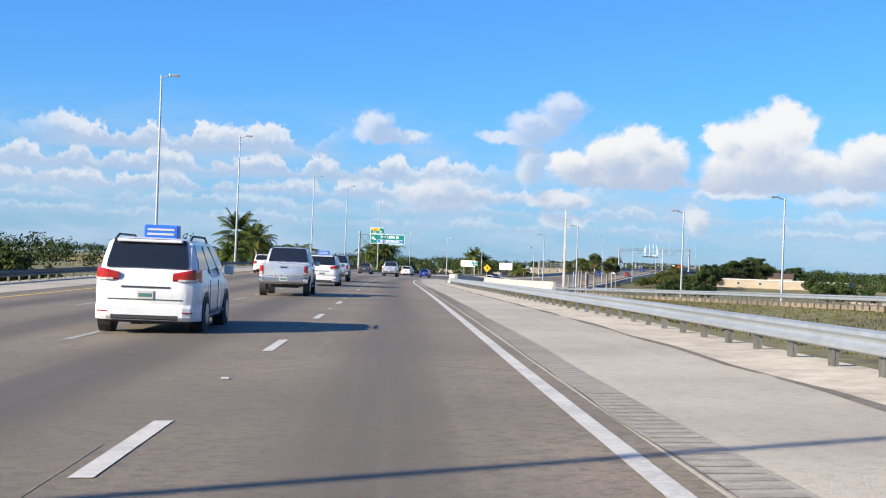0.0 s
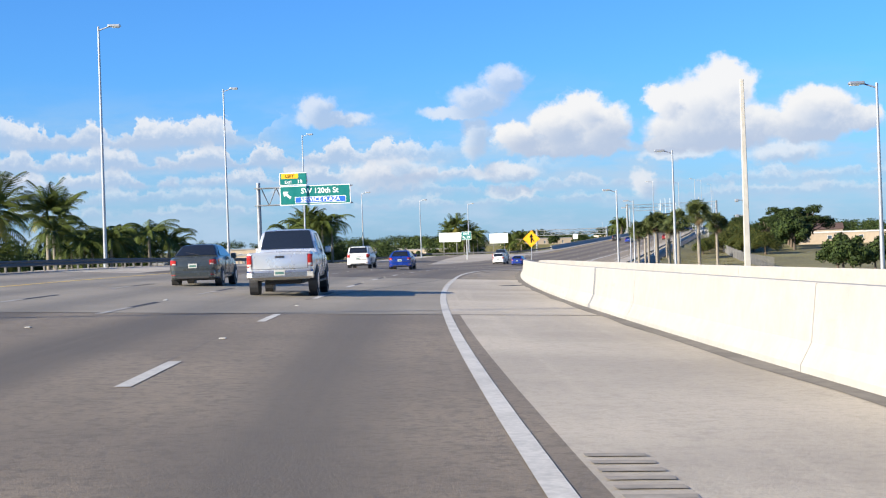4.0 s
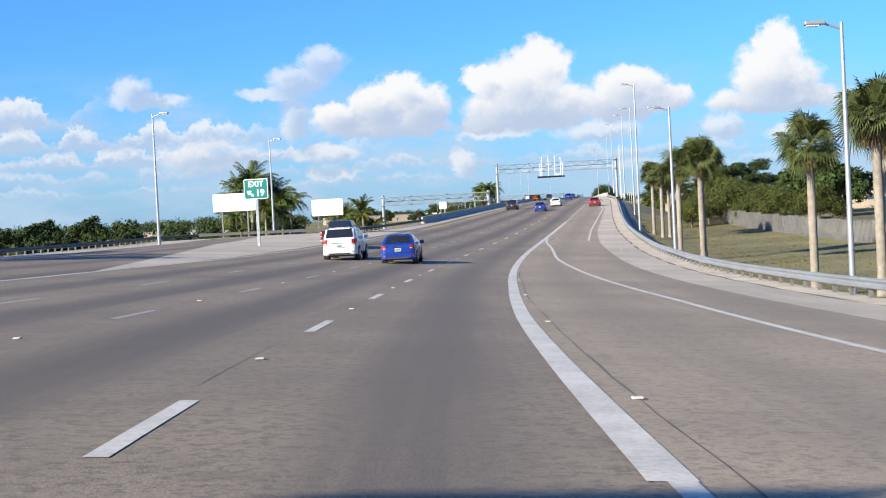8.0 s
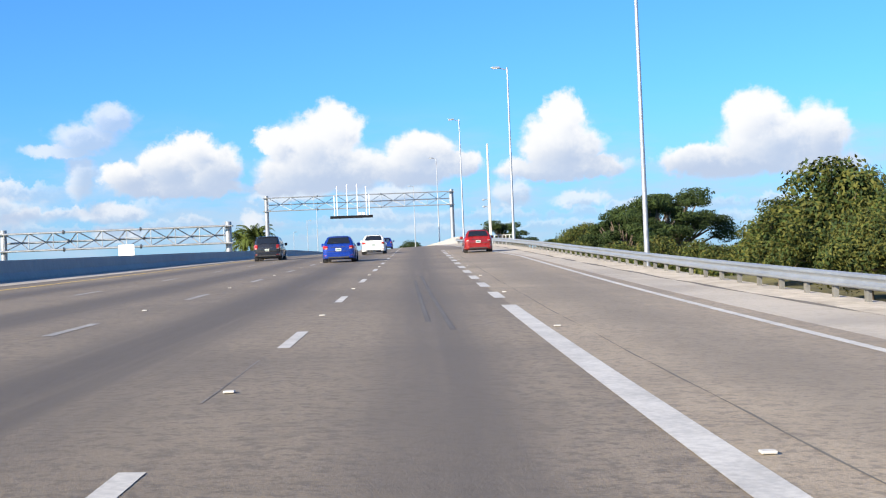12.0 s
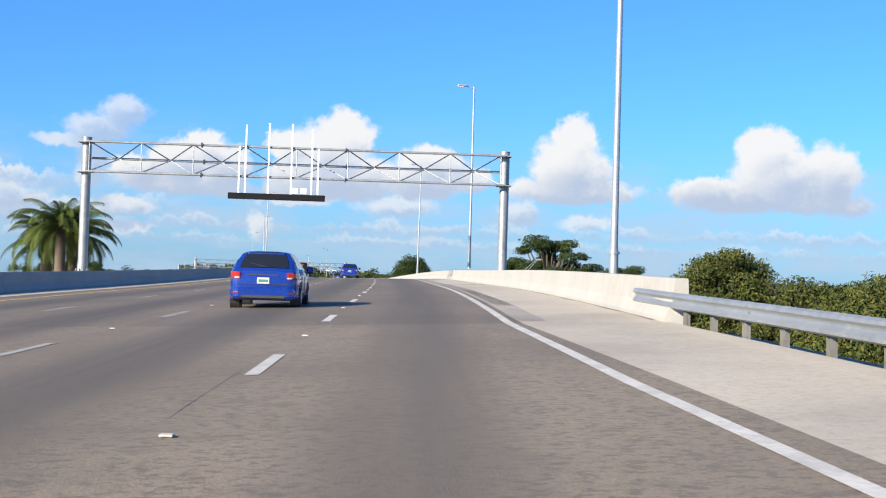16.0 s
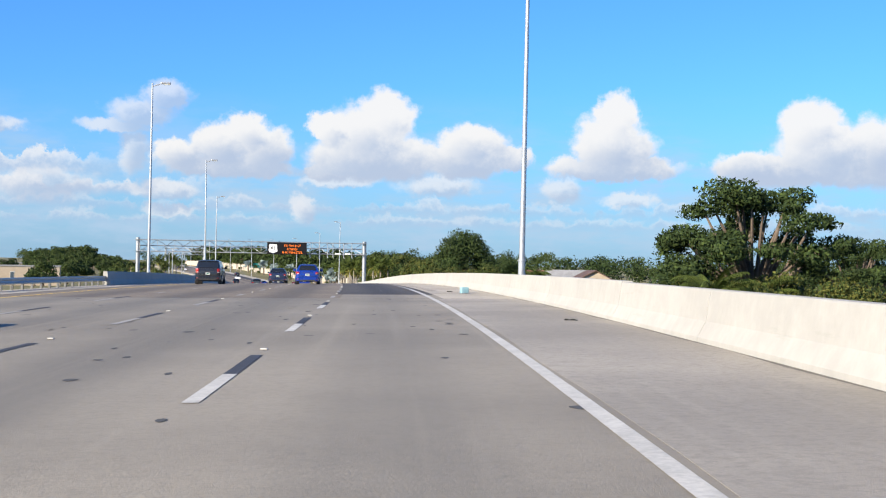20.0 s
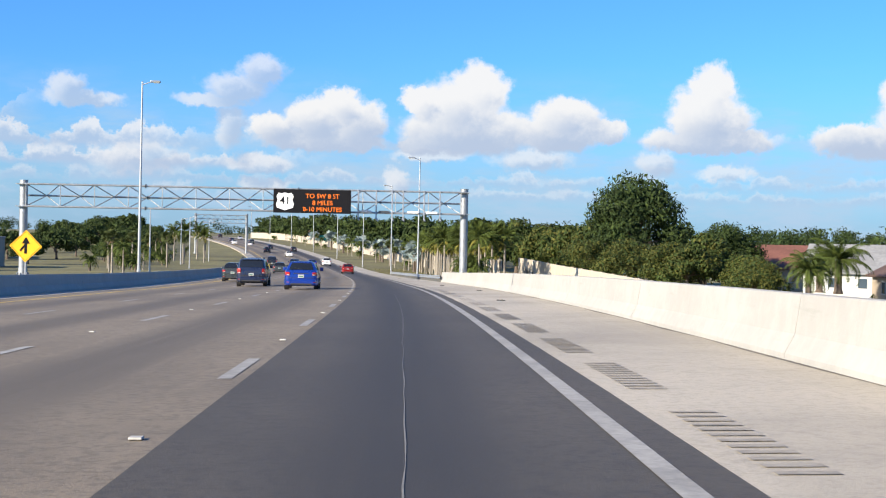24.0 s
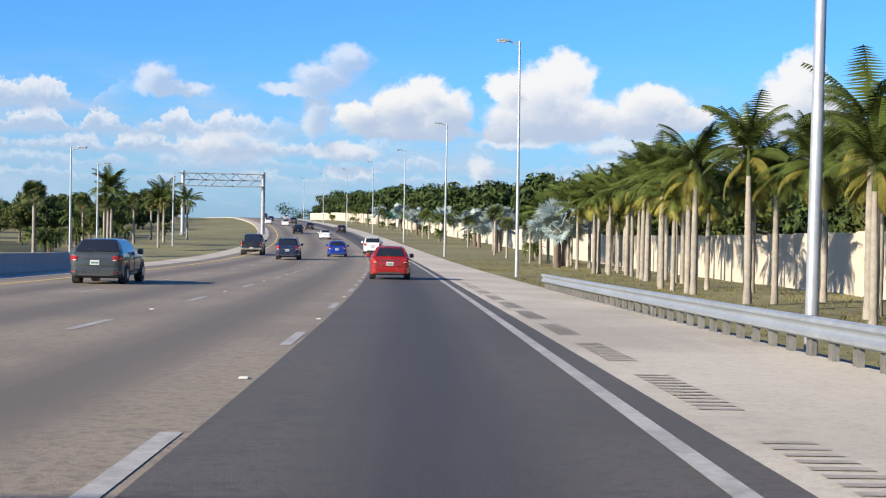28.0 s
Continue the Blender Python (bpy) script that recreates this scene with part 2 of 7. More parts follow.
def pavement(name, colour, wear, worn, grain, seam=0.0):
    """Road surface: aggregate grain, blotches and the dark oil and tyre wear down each lane. The UV map holds metres across and along."""
    m = bpy.data.materials.new(name)
    m.use_nodes = True
    t = m.node_tree
    b = t.nodes["Principled BSDF"]
    b.inputs["Specular IOR Level"].default_value = 0.55
    place = t.nodes.new("ShaderNodeNewGeometry").outputs["Position"]
    uv = t.nodes.new("ShaderNodeUVMap").outputs[0]
    s = t.nodes.new("ShaderNodeSeparateXYZ")
    link(t, uv, s.inputs[0])
    sway = noise_node(t, vec_node(t, "MULTIPLY", uv, (0.25, 0.02, 1.0)), 1.0, 3.0, 0.5)
    across = math_node(t, "ADD", s.outputs[0], math_node(t, "MULTIPLY", math_node(t, "SUBTRACT", sway.outputs["Fac"], 0.5), 0.8))
    lane = math_node(t, "ABSOLUTE", math_node(t, "SUBTRACT", math_node(t, "FRACT", math_node(t, "ADD", math_node(t, "DIVIDE", across, 3.66), 0.5)), 0.5))
    oil = smooth(t, lane, 0.33, 0.04)
    streak = noise_node(t, vec_node(t, "MULTIPLY", uv, (2.2, 0.035, 1.0)), 1.0, 5.0, 0.6)
    blotch = noise_node(t, place, 0.18, 4.0, 0.55)
    grit = noise_node(t, place, 38.0, 3.0, 0.75)
    speck = noise_node(t, place, 9.0, 5.0, 0.7)
    patch = noise_node(t, place, 2.1, 6.0, 0.72)
    amount = math_node(t, "MULTIPLY", oil, smooth(t, streak.outputs["Fac"], 0.3, 0.7, 0.6, 1.0))
    base = mix_node(t, smooth(t, blotch.outputs["Fac"], 0.3, 0.7), tuple(c * 0.8 for c in colour), tuple(c * 1.18 for c in colour))
    base = mix_node(t, smooth(t, s.outputs[0], -1.4, -2.8, 0.0, 0.14), base, worn)
    base = mix_node(t, math_node(t, "MULTIPLY", amount, wear), base, worn)
    deep = math_node(t, "MULTIPLY", math_node(t, "MULTIPLY", amount, smooth(t, s.outputs[0], -1.8, -2.6, 0.0, 0.62)), wear)
    base = mix_node(t, deep, base, tuple(c * 0.62 for c in worn))
    base = mix_node(t, smooth(t, streak.outputs["Fac"], 0.5, 0.75, 0.0, 0.4), base, tuple(c * 1.3 for c in colour))
    base = mix_node(t, smooth(t, patch.outputs["Fac"], 0.5, 0.66, 0.0, max(0.12, 1.3 * grain - 0.2)), base, tuple(c * 0.55 for c in colour))
    base = mix_node(t, smooth(t, speck.outputs["Fac"], 0.48, 0.62, 0.0, max(0.12, 1.9 * grain - 0.3)), base, tuple(c * 0.46 for c in colour))
    base = mix_node(t, smooth(t, grit.outputs["Fac"], 0.35, 0.7, 0.0, grain), base, tuple(c * 0.45 for c in colour))
    link(t, base, b.inputs["Base Color"])
    b.inputs["Roughness"].default_value = 0.72
    n = t.nodes.new("ShaderNodeBump")
    n.inputs["Strength"].default_value, n.inputs["Distance"].default_value = 0.5, 0.012
    link(t, grit.outputs["Fac"], n.inputs["Height"])
    link(t, n.outputs[0], b.inputs["Normal"])
    return m


def weathered(name, colour, stain):
    """Chalky concrete with drip streaks, blotches and scuffs."""
    m = material(name, colour, 0.88, vary=0.1, scale=3, bump=0.2, bump_scale=25, large=0.35)
    t = m.node_tree
    b = t.nodes["Principled BSDF"]
    base = b.inputs["Base Color"].links[0].from_socket
    place = t.nodes.new("ShaderNodeNewGeometry").outputs["Position"]
    drip = noise_node(t, vec_node(t, "MULTIPLY", place, (2.4, 2.4, 0.5)), 1.0, 5.0, 0.65)
    scuff = noise_node(t, vec_node(t, "MULTIPLY", place, (0.5, 0.5, 5.0)), 1.0, 5.0, 0.6)
    amount = math_node(t, "MAXIMUM", smooth(t, drip.outputs["Fac"], 0.57, 0.8, 0.0, 0.3), smooth(t, scuff.outputs["Fac"], 0.62, 0.76, 0.0, 0.5))
    link(t, mix_node(t, amount, base, stain), b.inputs["Base Color"])
    return m


ASPHALT = pavement("worn_asphalt", (0.200, 0.160, 0.108), 0.95, (0.083, 0.070, 0.049), 0.5)
MID_ASPHALT = pavement("bleached_asphalt", (0.209, 0.167, 0.111), 0.95, (0.080, 0.066, 0.047), 0.55)
JOIN_ASPHALT = pavement("pale_joining_lane_asphalt", (0.289, 0.233, 0.157), 0.6, (0.173, 0.144, 0.101), 0.5)
DIM_ASPHALT = pavement("greyed_asphalt", (0.161, 0.129, 0.087), 0.92, (0.075, 0.063, 0.045), 0.5)
LATE_ASPHALT = pavement("pale_worn_asphalt", (0.217, 0.173, 0.117), 0.95, (0.105, 0.085, 0.058), 0.5)
GREY_SHOULDER = pavement("grey_shoulder_asphalt", (0.249, 0.208, 0.147), 0.1, (0.162, 0.135, 0.098), 0.35)
NEW_ASPHALT = pavement("dark_asphalt", (0.070, 0.058, 0.042), 1.0, (0.019, 0.016, 0.013), 0.45)
RUMBLE_BED = pavement("worn_groove_strip", (0.31, 0.272, 0.222), 0.05, (0.2, 0.18, 0.15), 0.4)
DECK_SHOULDER = pavement("tan_deck_concrete", (0.312, 0.278, 0.225), 0.05, (0.2, 0.17, 0.14), 0.35)
DECK = pavement("bridge_concrete", (0.24, 0.21, 0.16), 0.6, (0.147, 0.132, 0.105), 0.25)
SHOULDER = pavement("shoulder_concrete", (0.404, 0.355, 0.277), 0.05, (0.247, 0.214, 0.178), 0.3)
PAINT = material("white_road_paint", (0.43, 0.415, 0.375), 0.7, vary=0.25, scale=14, large=1.5)
OLD_PAINT = material("worn_road_paint", (0.27, 0.258, 0.235), 0.75, vary=0.3, scale=9, large=1.2)
BLACK_PAINT = material("black_road_paint", (0.03, 0.03, 0.032), 0.7, vary=0.3)
YELLOW_PAINT = material("yellow_road_paint", (0.6, 0.42, 0.08), 0.7, vary=0.25)
BARRIER = weathered("pale_barrier_concrete", (0.318, 0.305, 0.277), (0.235, 0.236, 0.2))
JOINT = material("dark_joint", (0.05, 0.05, 0.05), 0.9, vary=0.2)
GRIME = material("gutter_grime", (0.14, 0.125, 0.105), 0.95, vary=0.35, scale=5, large=0.8)
STEEL = material("galvanised_steel", (0.31, 0.33, 0.345), 0.5, 0.6, vary=0.14, scale=5)
# darker steel for the median rails, shade of their sunless side painted in
SHADED_STEEL = material("shaded_side_steel", (0.1, 0.1, 0.1), 0.75, 0.2, vary=0.25, scale=5)
POST = material("post_steel", (0.15, 0.147, 0.136), 0.7, 0.25, vary=0.25, scale=8)
MAST = material("aluminium_mast", (0.4, 0.412, 0.425), 0.38, 0.6, vary=0.08, scale=3)
TRUSS = material("truss_steel", (0.3, 0.312, 0.322), 0.46, 0.55, vary=0.2, scale=3)
GRASS = material("mown_grass", (0.125, 0.112, 0.04), 0.9, vary=0.6, scale=1.4, bump=0.6, bump_scale=9, large=0.06)
SOIL = material("sandy_soil", (0.22, 0.18, 0.13), 0.95, vary=0.3, scale=2.0, bump=0.4, bump_scale=14)
LEAF_DARK = material("leaf_dark", (0.02, 0.034, 0.009), 0.75, spec=0.18, vary=0.5, scale=1.3, large=0.25)
LEAF_MID = material("leaf_green", (0.036, 0.054, 0.012), 0.75, spec=0.18, vary=0.5, scale=1.3, large=0.25)
LEAF_GOLD = material("leaf_olive", (0.072, 0.074, 0.015), 0.75, spec=0.18, vary=0.4, scale=1.2, large=0.25)
FROND = material("palm_frond", (0.052, 0.07, 0.013), 0.75, spec=0.18, vary=0.45, scale=1.0, large=0.3)
FROND_OLIVE = material("olive_palm_frond", (0.066, 0.082, 0.026), 0.7, spec=0.18, vary=0.4, scale=1.0, large=0.3)
FROND_DEAD = material("dead_palm_frond", (0.105, 0.072, 0.04), 0.85, spec=0.15, vary=0.4, scale=1.5, large=0.3)
FROND_SILVER = material("silver_palm_frond", (0.19, 0.24, 0.235), 0.55, vary=0.25, scale=1.0, large=0.3)
FROND_YELLOW = material("yellowing_palm_frond", (0.15, 0.135, 0.026), 0.75, spec=0.18, vary=0.4, scale=1.0, large=0.3)
PALM_TRUNK = material("pale_palm_trunk", (0.21, 0.185, 0.15), 0.9, vary=0.3, scale=4, bump=0.5, bump_scale=8)
BARK = material("dark_bark", (0.10, 0.075, 0.055), 0.9, vary=0.3, scale=5, bump=0.5, bump_scale=9)

# ---- the line of the road ----
# knots every 40 m from -40 m: heading (degrees), grade (percent), bank (degrees)
HEADING = [-0.26, -0.9, -0.79, -0.65, -2.15, -4.62, -7.91, -9.99, -13.12, -15.91, -19.03, -19.71, -20.03, -20.14, -19.86, -19.72, -18.76, -18.11, -17.11, -16.04, -14.79, -13.91, -13.06, -11.87, -11.11, -10.14, -9.5, -8.69, -7.61, -6.4, -5.3, -4.36, -3.46, -2.56, -1.66, -0.76]
GRADE = [-0.3, -0.13, -0.25, -0.33, -0.51, -0.61, -0.98, -1.92, -2.32, -1.08, 0.81, 2.05, 2.9, 3.0, 2.61, 2.0, 0.95, 1.14, 0.35, -0.34, -0.9, -1.49, -2.24, -2.71, -2.38, -2.24, -1.81, -1.17, -0.31, 0.55, 1.1, 1.33, 1.4, 1.41, 1.42, 1.43]
BANK = [-2.96, -1.84, -0.7, 0.46, 1.64, 2.62, 3.09, 3.26, 3.63, 3.69, 3.29, 2.19, 0.99, -0.28, -1.42, -2.18, -2.03, -1.63, -1.09, -0.65, -0.68, -0.93, -1.14, -1.07, -0.51, 0.08, 0.31, 0.2, 0.11, 0.03, -0.04, -0.03, -0.01, 0.0, 0.01, 0.0]
KNOTS = [-40.0 + 40.0 * i for i in range(len(HEADING))]
ALONG = np.arange(-240.0, 2600.0, 2.0)
_h = np.radians(np.interp(ALONG, KNOTS, HEADING))
_g = np.interp(ALONG, KNOTS + [1500.0], GRADE + [0.0]) / 100.0
_d = np.stack([-np.sin(_h), np.cos(_h), _g], 1) * 2.0
_p = np.vstack([np.zeros(3), np.cumsum((_d[1:] + _d[:-1]) / 2, 0)])
_p -= _p[120]


def heading(s):
    return float(np.interp(s, ALONG, _h))


def bank(s):
    return float(np.interp(s, KNOTS, BANK)) / 57.3


def rd(s, lat=0.0, up=0.0, level=False):
    """The point s metres along the road, lat metres right of the driven lane's middle, up metres over the pavement."""
    x, y, z = (float(np.interp(s, ALONG, _p[:, k])) for k in range(3))
    h = heading(s)
    return Vector((x + math.cos(h) * lat, y + math.sin(h) * lat, z - (0 if level else bank(s) * max(-22.0, min(22.0, lat))) + up))


def on_road(s, lat, up=0.0, turn=0.0):
    """A pose that stands at rd(s, lat, up) and faces along the road."""
    p = rd(s, lat, up)
    return pose(p.x, p.y, p.z, 0, 0, math.degrees(heading(s)) + turn)


def lerp(knots, s):
    return float(np.interp(s, [k[0] for k in knots], [k[1] for k in knots]))


RIGHT_EDGE = [(-240, 5.6), (14, 5.8), (40, 5.45), (80, 5.25), (245, 5.15), (247, 14.0), (270, 12.4), (296, 11.3), (342, 10.6), (400, 8.8), (440, 8.0), (500, 7.1), (520, 6.7), (543, 5.4), (560, 4.7), (730, 4.85), (815, 5.05), (865, 5.4), (925, 5.8), (970, 5.4), (1040, 5.2), (2600, 5.2)]
LEFT_EDGE = [(-240, -18.0), (50, -18.4), (150, -19.3), (220, -20.3), (250, -22.0), (316, -31.0), (370, -37.5), (400, -40.0), (404, -18.4), (435, -17.0), (560, -16.6), (1010, -16.2), (1080, -16.2), (2600, -16.2)]


def mesh_object(name, verts, faces, mat, parent=None, uvs=None, smooth_faces=False):
    me = bpy.data.meshes.new(name)
    me.from_pydata([tuple(v) for v in verts], [], faces)
    me.materials.append(mat)
    if uvs:
        layer = me.uv_layers.new(name="UVMap")
        idx = np.empty(len(me.loops), dtype=np.int32)
        me.loops.foreach_get("vertex_index", idx)
        layer.data.foreach_set("uv", np.asarray(uvs, dtype=np.float32)[idx].ravel())
    if smooth_faces:
        me.polygons.foreach_set("use_smooth", [True] * len(me.polygons))
    me.update()
    ob = new(name, me)
    if parent:
        ob.parent = parent
    return ob


def sweep(name, s0, s1, step, profile, mat, parent=None, closed=False, caps=False, smooth_faces=False):
    """Carries a cross-section, (lat, up) pairs from profile(s), along the road."""
    n = max(1, int(round((s1 - s0) / step)))
    verts, uvs, faces, k = [], [], [], 0
    for i in range(n + 1):
        s = s0 + (s1 - s0) * i / n
        ring = profile(s)
        k = len(ring)
        for lat, up in ring:
            verts.append(rd(s, lat, up))
            uvs.append((lat, s))
    last = k if closed else k - 1
    for i in range(n):
        for j in range(last):
            a, b = i * k + j, i * k + (j + 1) % k
            faces.append((a, b, b + k, a + k))
    if caps:
        faces.append(tuple(range(k)))
        faces.append(tuple(reversed(range(n * k, n * k + k))))
    return mesh_object(name, verts, faces, mat, parent, uvs, smooth_faces)


def part(name, bm, mat, parent, label=""):
    """Links a bmesh as one mesh object under a thing or a part."""
    me = bpy.data.meshes.new(name)
    bm.to_mesh(me)
    bm.free()
    me.materials.append(mat)
    ob = new(name, me)
    ob.parent = parent
    if label:
        tagged(ob, label)
    return ob


def thing(name, label, category, group="", kind=""):
    return tagged(new(name), label, category, group, kind)


def box(bm, x0, x1, y0, y1, z0, z1, bevel=0.0):
    r = bmesh.ops.create_cube(bm, size=1.0, matrix=Matrix.Translation(((x0 + x1) / 2, (y0 + y1) / 2, (z0 + z1) / 2)) @ Matrix.Diagonal((abs(x1 - x0), abs(y1 - y0), abs(z1 - z0), 1)))
    if bevel:
        edges = list({e for v in r["verts"] for e in v.link_edges})
        bmesh.ops.bevel(bm, geom=edges, offset=bevel, segments=2, affect="EDGES", profile=0.5)
    return r


def rod(bm, a, b, r0, r1=None, sides=8):
    """A round or tapered bar from a to b."""
    a, b = Vector(a), Vector(b)
    r1 = r0 if r1 is None else r1
    m = Matrix.Translation((a + b) / 2) @ (b - a).to_track_quat("Z", "Y").to_matrix().to_4x4()
    return bmesh.ops.create_cone(bm, cap_ends=True, segments=sides, radius1=r0, radius2=r1, depth=(b - a).length, matrix=m)


def smooth_mesh(ob):
    ob.data.polygons.foreach_set("use_smooth", [True] * len(ob.data.polygons))
    return ob


# ---- ground ----
GROUND = -6.2


def near_road(x, y):
    d = (_p[::4, 0] - x) ** 2 + (_p[::4, 1] - y) ** 2
    j = int(d.argmin()) * 4
    h = _h[j]
    q = (x - _p[j, 0], y - _p[j, 1])
    return ALONG[j] - math.sin(h) * q[0] + math.cos(h) * q[1], math.cos(h) * q[0] + math.sin(h) * q[1], _p[j, 2]


RAMP = [(-240, 62), (-60, 44), (20, 36), (80, 29), (130, 23), (180, 16.5), (230, 10.8), (262, 9.0)]


def ground_height(x, y):
    s, lat, z = near_road(x, y)
    left, right = lerp(LEFT_EDGE, s) - 2.0, lerp(RIGHT_EDGE, s) + 1.0
    if s < 262:
        right = lerp(RAMP, s) + 7.5
    low = min(GROUND + 0.6 * math.sin(x * 0.02) * math.cos(y * 0.017), z - 0.35)
    if 250 < s < 480:
        low = max(low, z - 1.9)
    if s > 905:
        low = max(low, z - 0.45 - max(0.0, 1000 - s) * 0.012)
    out = max(0.0, left - lat, lat - right)
    top = z - bank(s) * max(-22.0, min(22.0, lat)) - 0.35
    return max(low, top - out * 0.36) if out else top


def spread(lo, hi, fine_lo, fine_hi, cell):
    mid = list(np.arange(fine_lo, fine_hi + cell, cell))
    low, step, v = [], cell * 1.5, fine_lo
    while v > lo:
        v -= step
        step *= 1.35
        low.append(v)
    high, step, v = [], cell * 1.5, mid[-1]
    while v < hi:
        v += step
        step *= 1.35
        high.append(v)
    return low[::-1] + mid + high


gx, gy = spread(-3200, 3600, -70, 330, 4.0), spread(-1500, 4900, -60, 1500, 5.0)
gverts = [(x, y, ground_height(x, y)) for y in gy for x in gx]
w = len(gx)
gfaces = [(j * w + i, j * w + i + 1, (j + 1) * w + i + 1, (j + 1) * w + i) for j in range(len(gy) - 1) for i in range(w - 1)]
tagged(mesh_object("ground", gverts, gfaces, GRASS, smooth_faces=True), "wide mown grass verges and flat green land", "ground", kind="structure")

# ---- pavements ----
DECKS = [(150.0, 190.0), (660.5, 719.0)]


def slab(name, s0, s1, a, b, mat, up=0.0, label="", deep=0.3, step=4.0, category="road"):
    ob = sweep(name, s0, s1, step, lambda s: [(a(s), up - deep), (a(s), up), *((a(s) + (b(s) - a(s)) * k / 8, up) for k in range(1, 8)), (b(s), up), (b(s), up - deep)], mat)
    return tagged(ob, label, category, kind="structure")


INNER = [(-240, 1.95), (244, 1.98), (246, 9.4), (296, 8.2), (350, 7.15), (360, 6.75), (371, 6.35), (390, 5.95), (402, 5.85), (470, 5.6), (508, 3.95), (535, 3.2), (560, 1.95), (660, 1.92), (719, 2.1), (2600, 2.1)]
LEFT_LANES = -12.9


def lane_right(s):
    return lerp(INNER, s)


def asphalt_left(s):
    return lerp([(-240, -14.2), (190, -14.4), (240, -17.5), (300, -22.0), (345, -30.0), (400, -34.0), (404, -14.4), (2600, -14.4)], s)


for a, b, mat in ((-240.0, 150.0, ASPHALT), (190.0, 252.0, DIM_ASPHALT), (252.0, 402.0, MID_ASPHALT), (402.1, 500.0, MID_ASPHALT), (500.0, 560.0, MID_ASPHALT), (560.0, 660.5, DIM_ASPHALT)):
    slab("road", a, b, asphalt_left, (lambda s: 1.72) if 250 < a < 490 else lane_right, mat, label="sun-bleached asphalt carriageway with dark worn lanes")
slab("road", 719.0, 2500.0, asphalt_left, lambda s: lerp([(719, -1.56), (725.8, -1.56), (726, -1.9), (800, -1.6), (860, -1.7), (2600, -1.72)], s), LATE_ASPHALT, label="pale worn asphalt lanes with dark tyre bands", step=6.0)
slab("road_apron", 719.0, 725.9, lambda s: -1.56, lane_right, DECK, label="pale concrete apron past the bridge joint")
slab("road", 725.9, 2500.0, lambda s: lerp([(725.9, -1.9), (800, -1.6), (860, -1.7), (2600, -1.72)], s), lane_right, NEW_ASPHALT, label="newer dark asphalt lane", step=6.0)
slab("joining_lane", 252.0, 500.0, lambda s: 1.72, lane_right, JOIN_ASPHALT, label="paler asphalt of the joining lane")
for a, b in DECKS:
    slab("bridge_deck", a, b, lambda s: lerp(LEFT_EDGE, s), (lambda s: lane_right(s) - 0.352) if a < 200 else (lambda s: lerp(RIGHT_EDGE, s)), DECK, label="grey concrete bridge deck", deep=0.6)
for a, b in ((-240.0, 150.0), (150.0, 190.0), (190.0, 245.0), (247.0, 540.0), (540.0, 660.5), (719.0, 2500.0)):
    slab("shoulder", a, b, (lambda s: lane_right(s) - 0.35) if a == 150.0 else lane_right, lambda s: lerp(RIGHT_EDGE, s) + 0.03, GREY_SHOULDER if a == 190.0 else SHOULDER, label="pale gritty concrete shoulder", category="shoulder")
for a, b in ((-240.0, 150.0), (190.0, 402.0), (404.0, 660.5), (719.0, 2500.0)):
    slab("shoulder", a, b, lambda s: lerp(LEFT_EDGE, s) - 0.3, asphalt_left, SHOULDER, label="pale concrete left shoulder", category="shoulder")
slab("road_patch", 242.0, 250.0, lambda s: 1.9, lambda s: lerp([(242, 5.4), (250, 9.0)], s), MID_ASPHALT, up=-0.012, label="asphalt where the shoulder ends at the gore", step=1.0)
slab("ramp", -240.0, 262.0, lambda s: lerp(RAMP, s) - 3.6, lambda s: lerp(RAMP, s) + 5.4, ASPHALT, up=-0.03, label="grey asphalt slip road")


def gore_left(s):
    return lerp([(312, -14.2), (356, -21.5), (400, -29.0)], s)


slab("gore", 312.0, 400.0, gore_left, lambda s: lerp([(312, -14.0), (400, -14.3)], s), SHOULDER, up=0.012, label="pale hatched gore paving between road and exit", deep=0.05)

slab("deck_shoulder", 660.6, 718.9, lambda s: 1.86 + 0.03 * math.sin(s * 0.5), lambda s: lerp(RIGHT_EDGE, s) - 0.02, DECK_SHOULDER, up=0.003, label="paler tan concrete shoulder of the bridge deck", deep=0.002, category="shoulder")

# bare earth under the guard rails, and the gritty gutter along the parapets
for a, b, off in ((-100.0, 112.0, 0.0), (262.0, 560.0, 0.05), (926.0, 1000.0, -0.15)):
    tagged(sweep("verge_soil", a, b, 4.0, lambda s: [(lerp(RIGHT_EDGE, s) + 0.03, -0.04), (lerp(RIGHT_EDGE, s) + 0.3, -0.13), (lerp(RIGHT_EDGE, s) + 1.3, -0.24), (lerp(RIGHT_EDGE, s) + 2.4, -0.8)], SOIL), "strip of bare sandy soil under the guard rail", "soil", kind="structure")

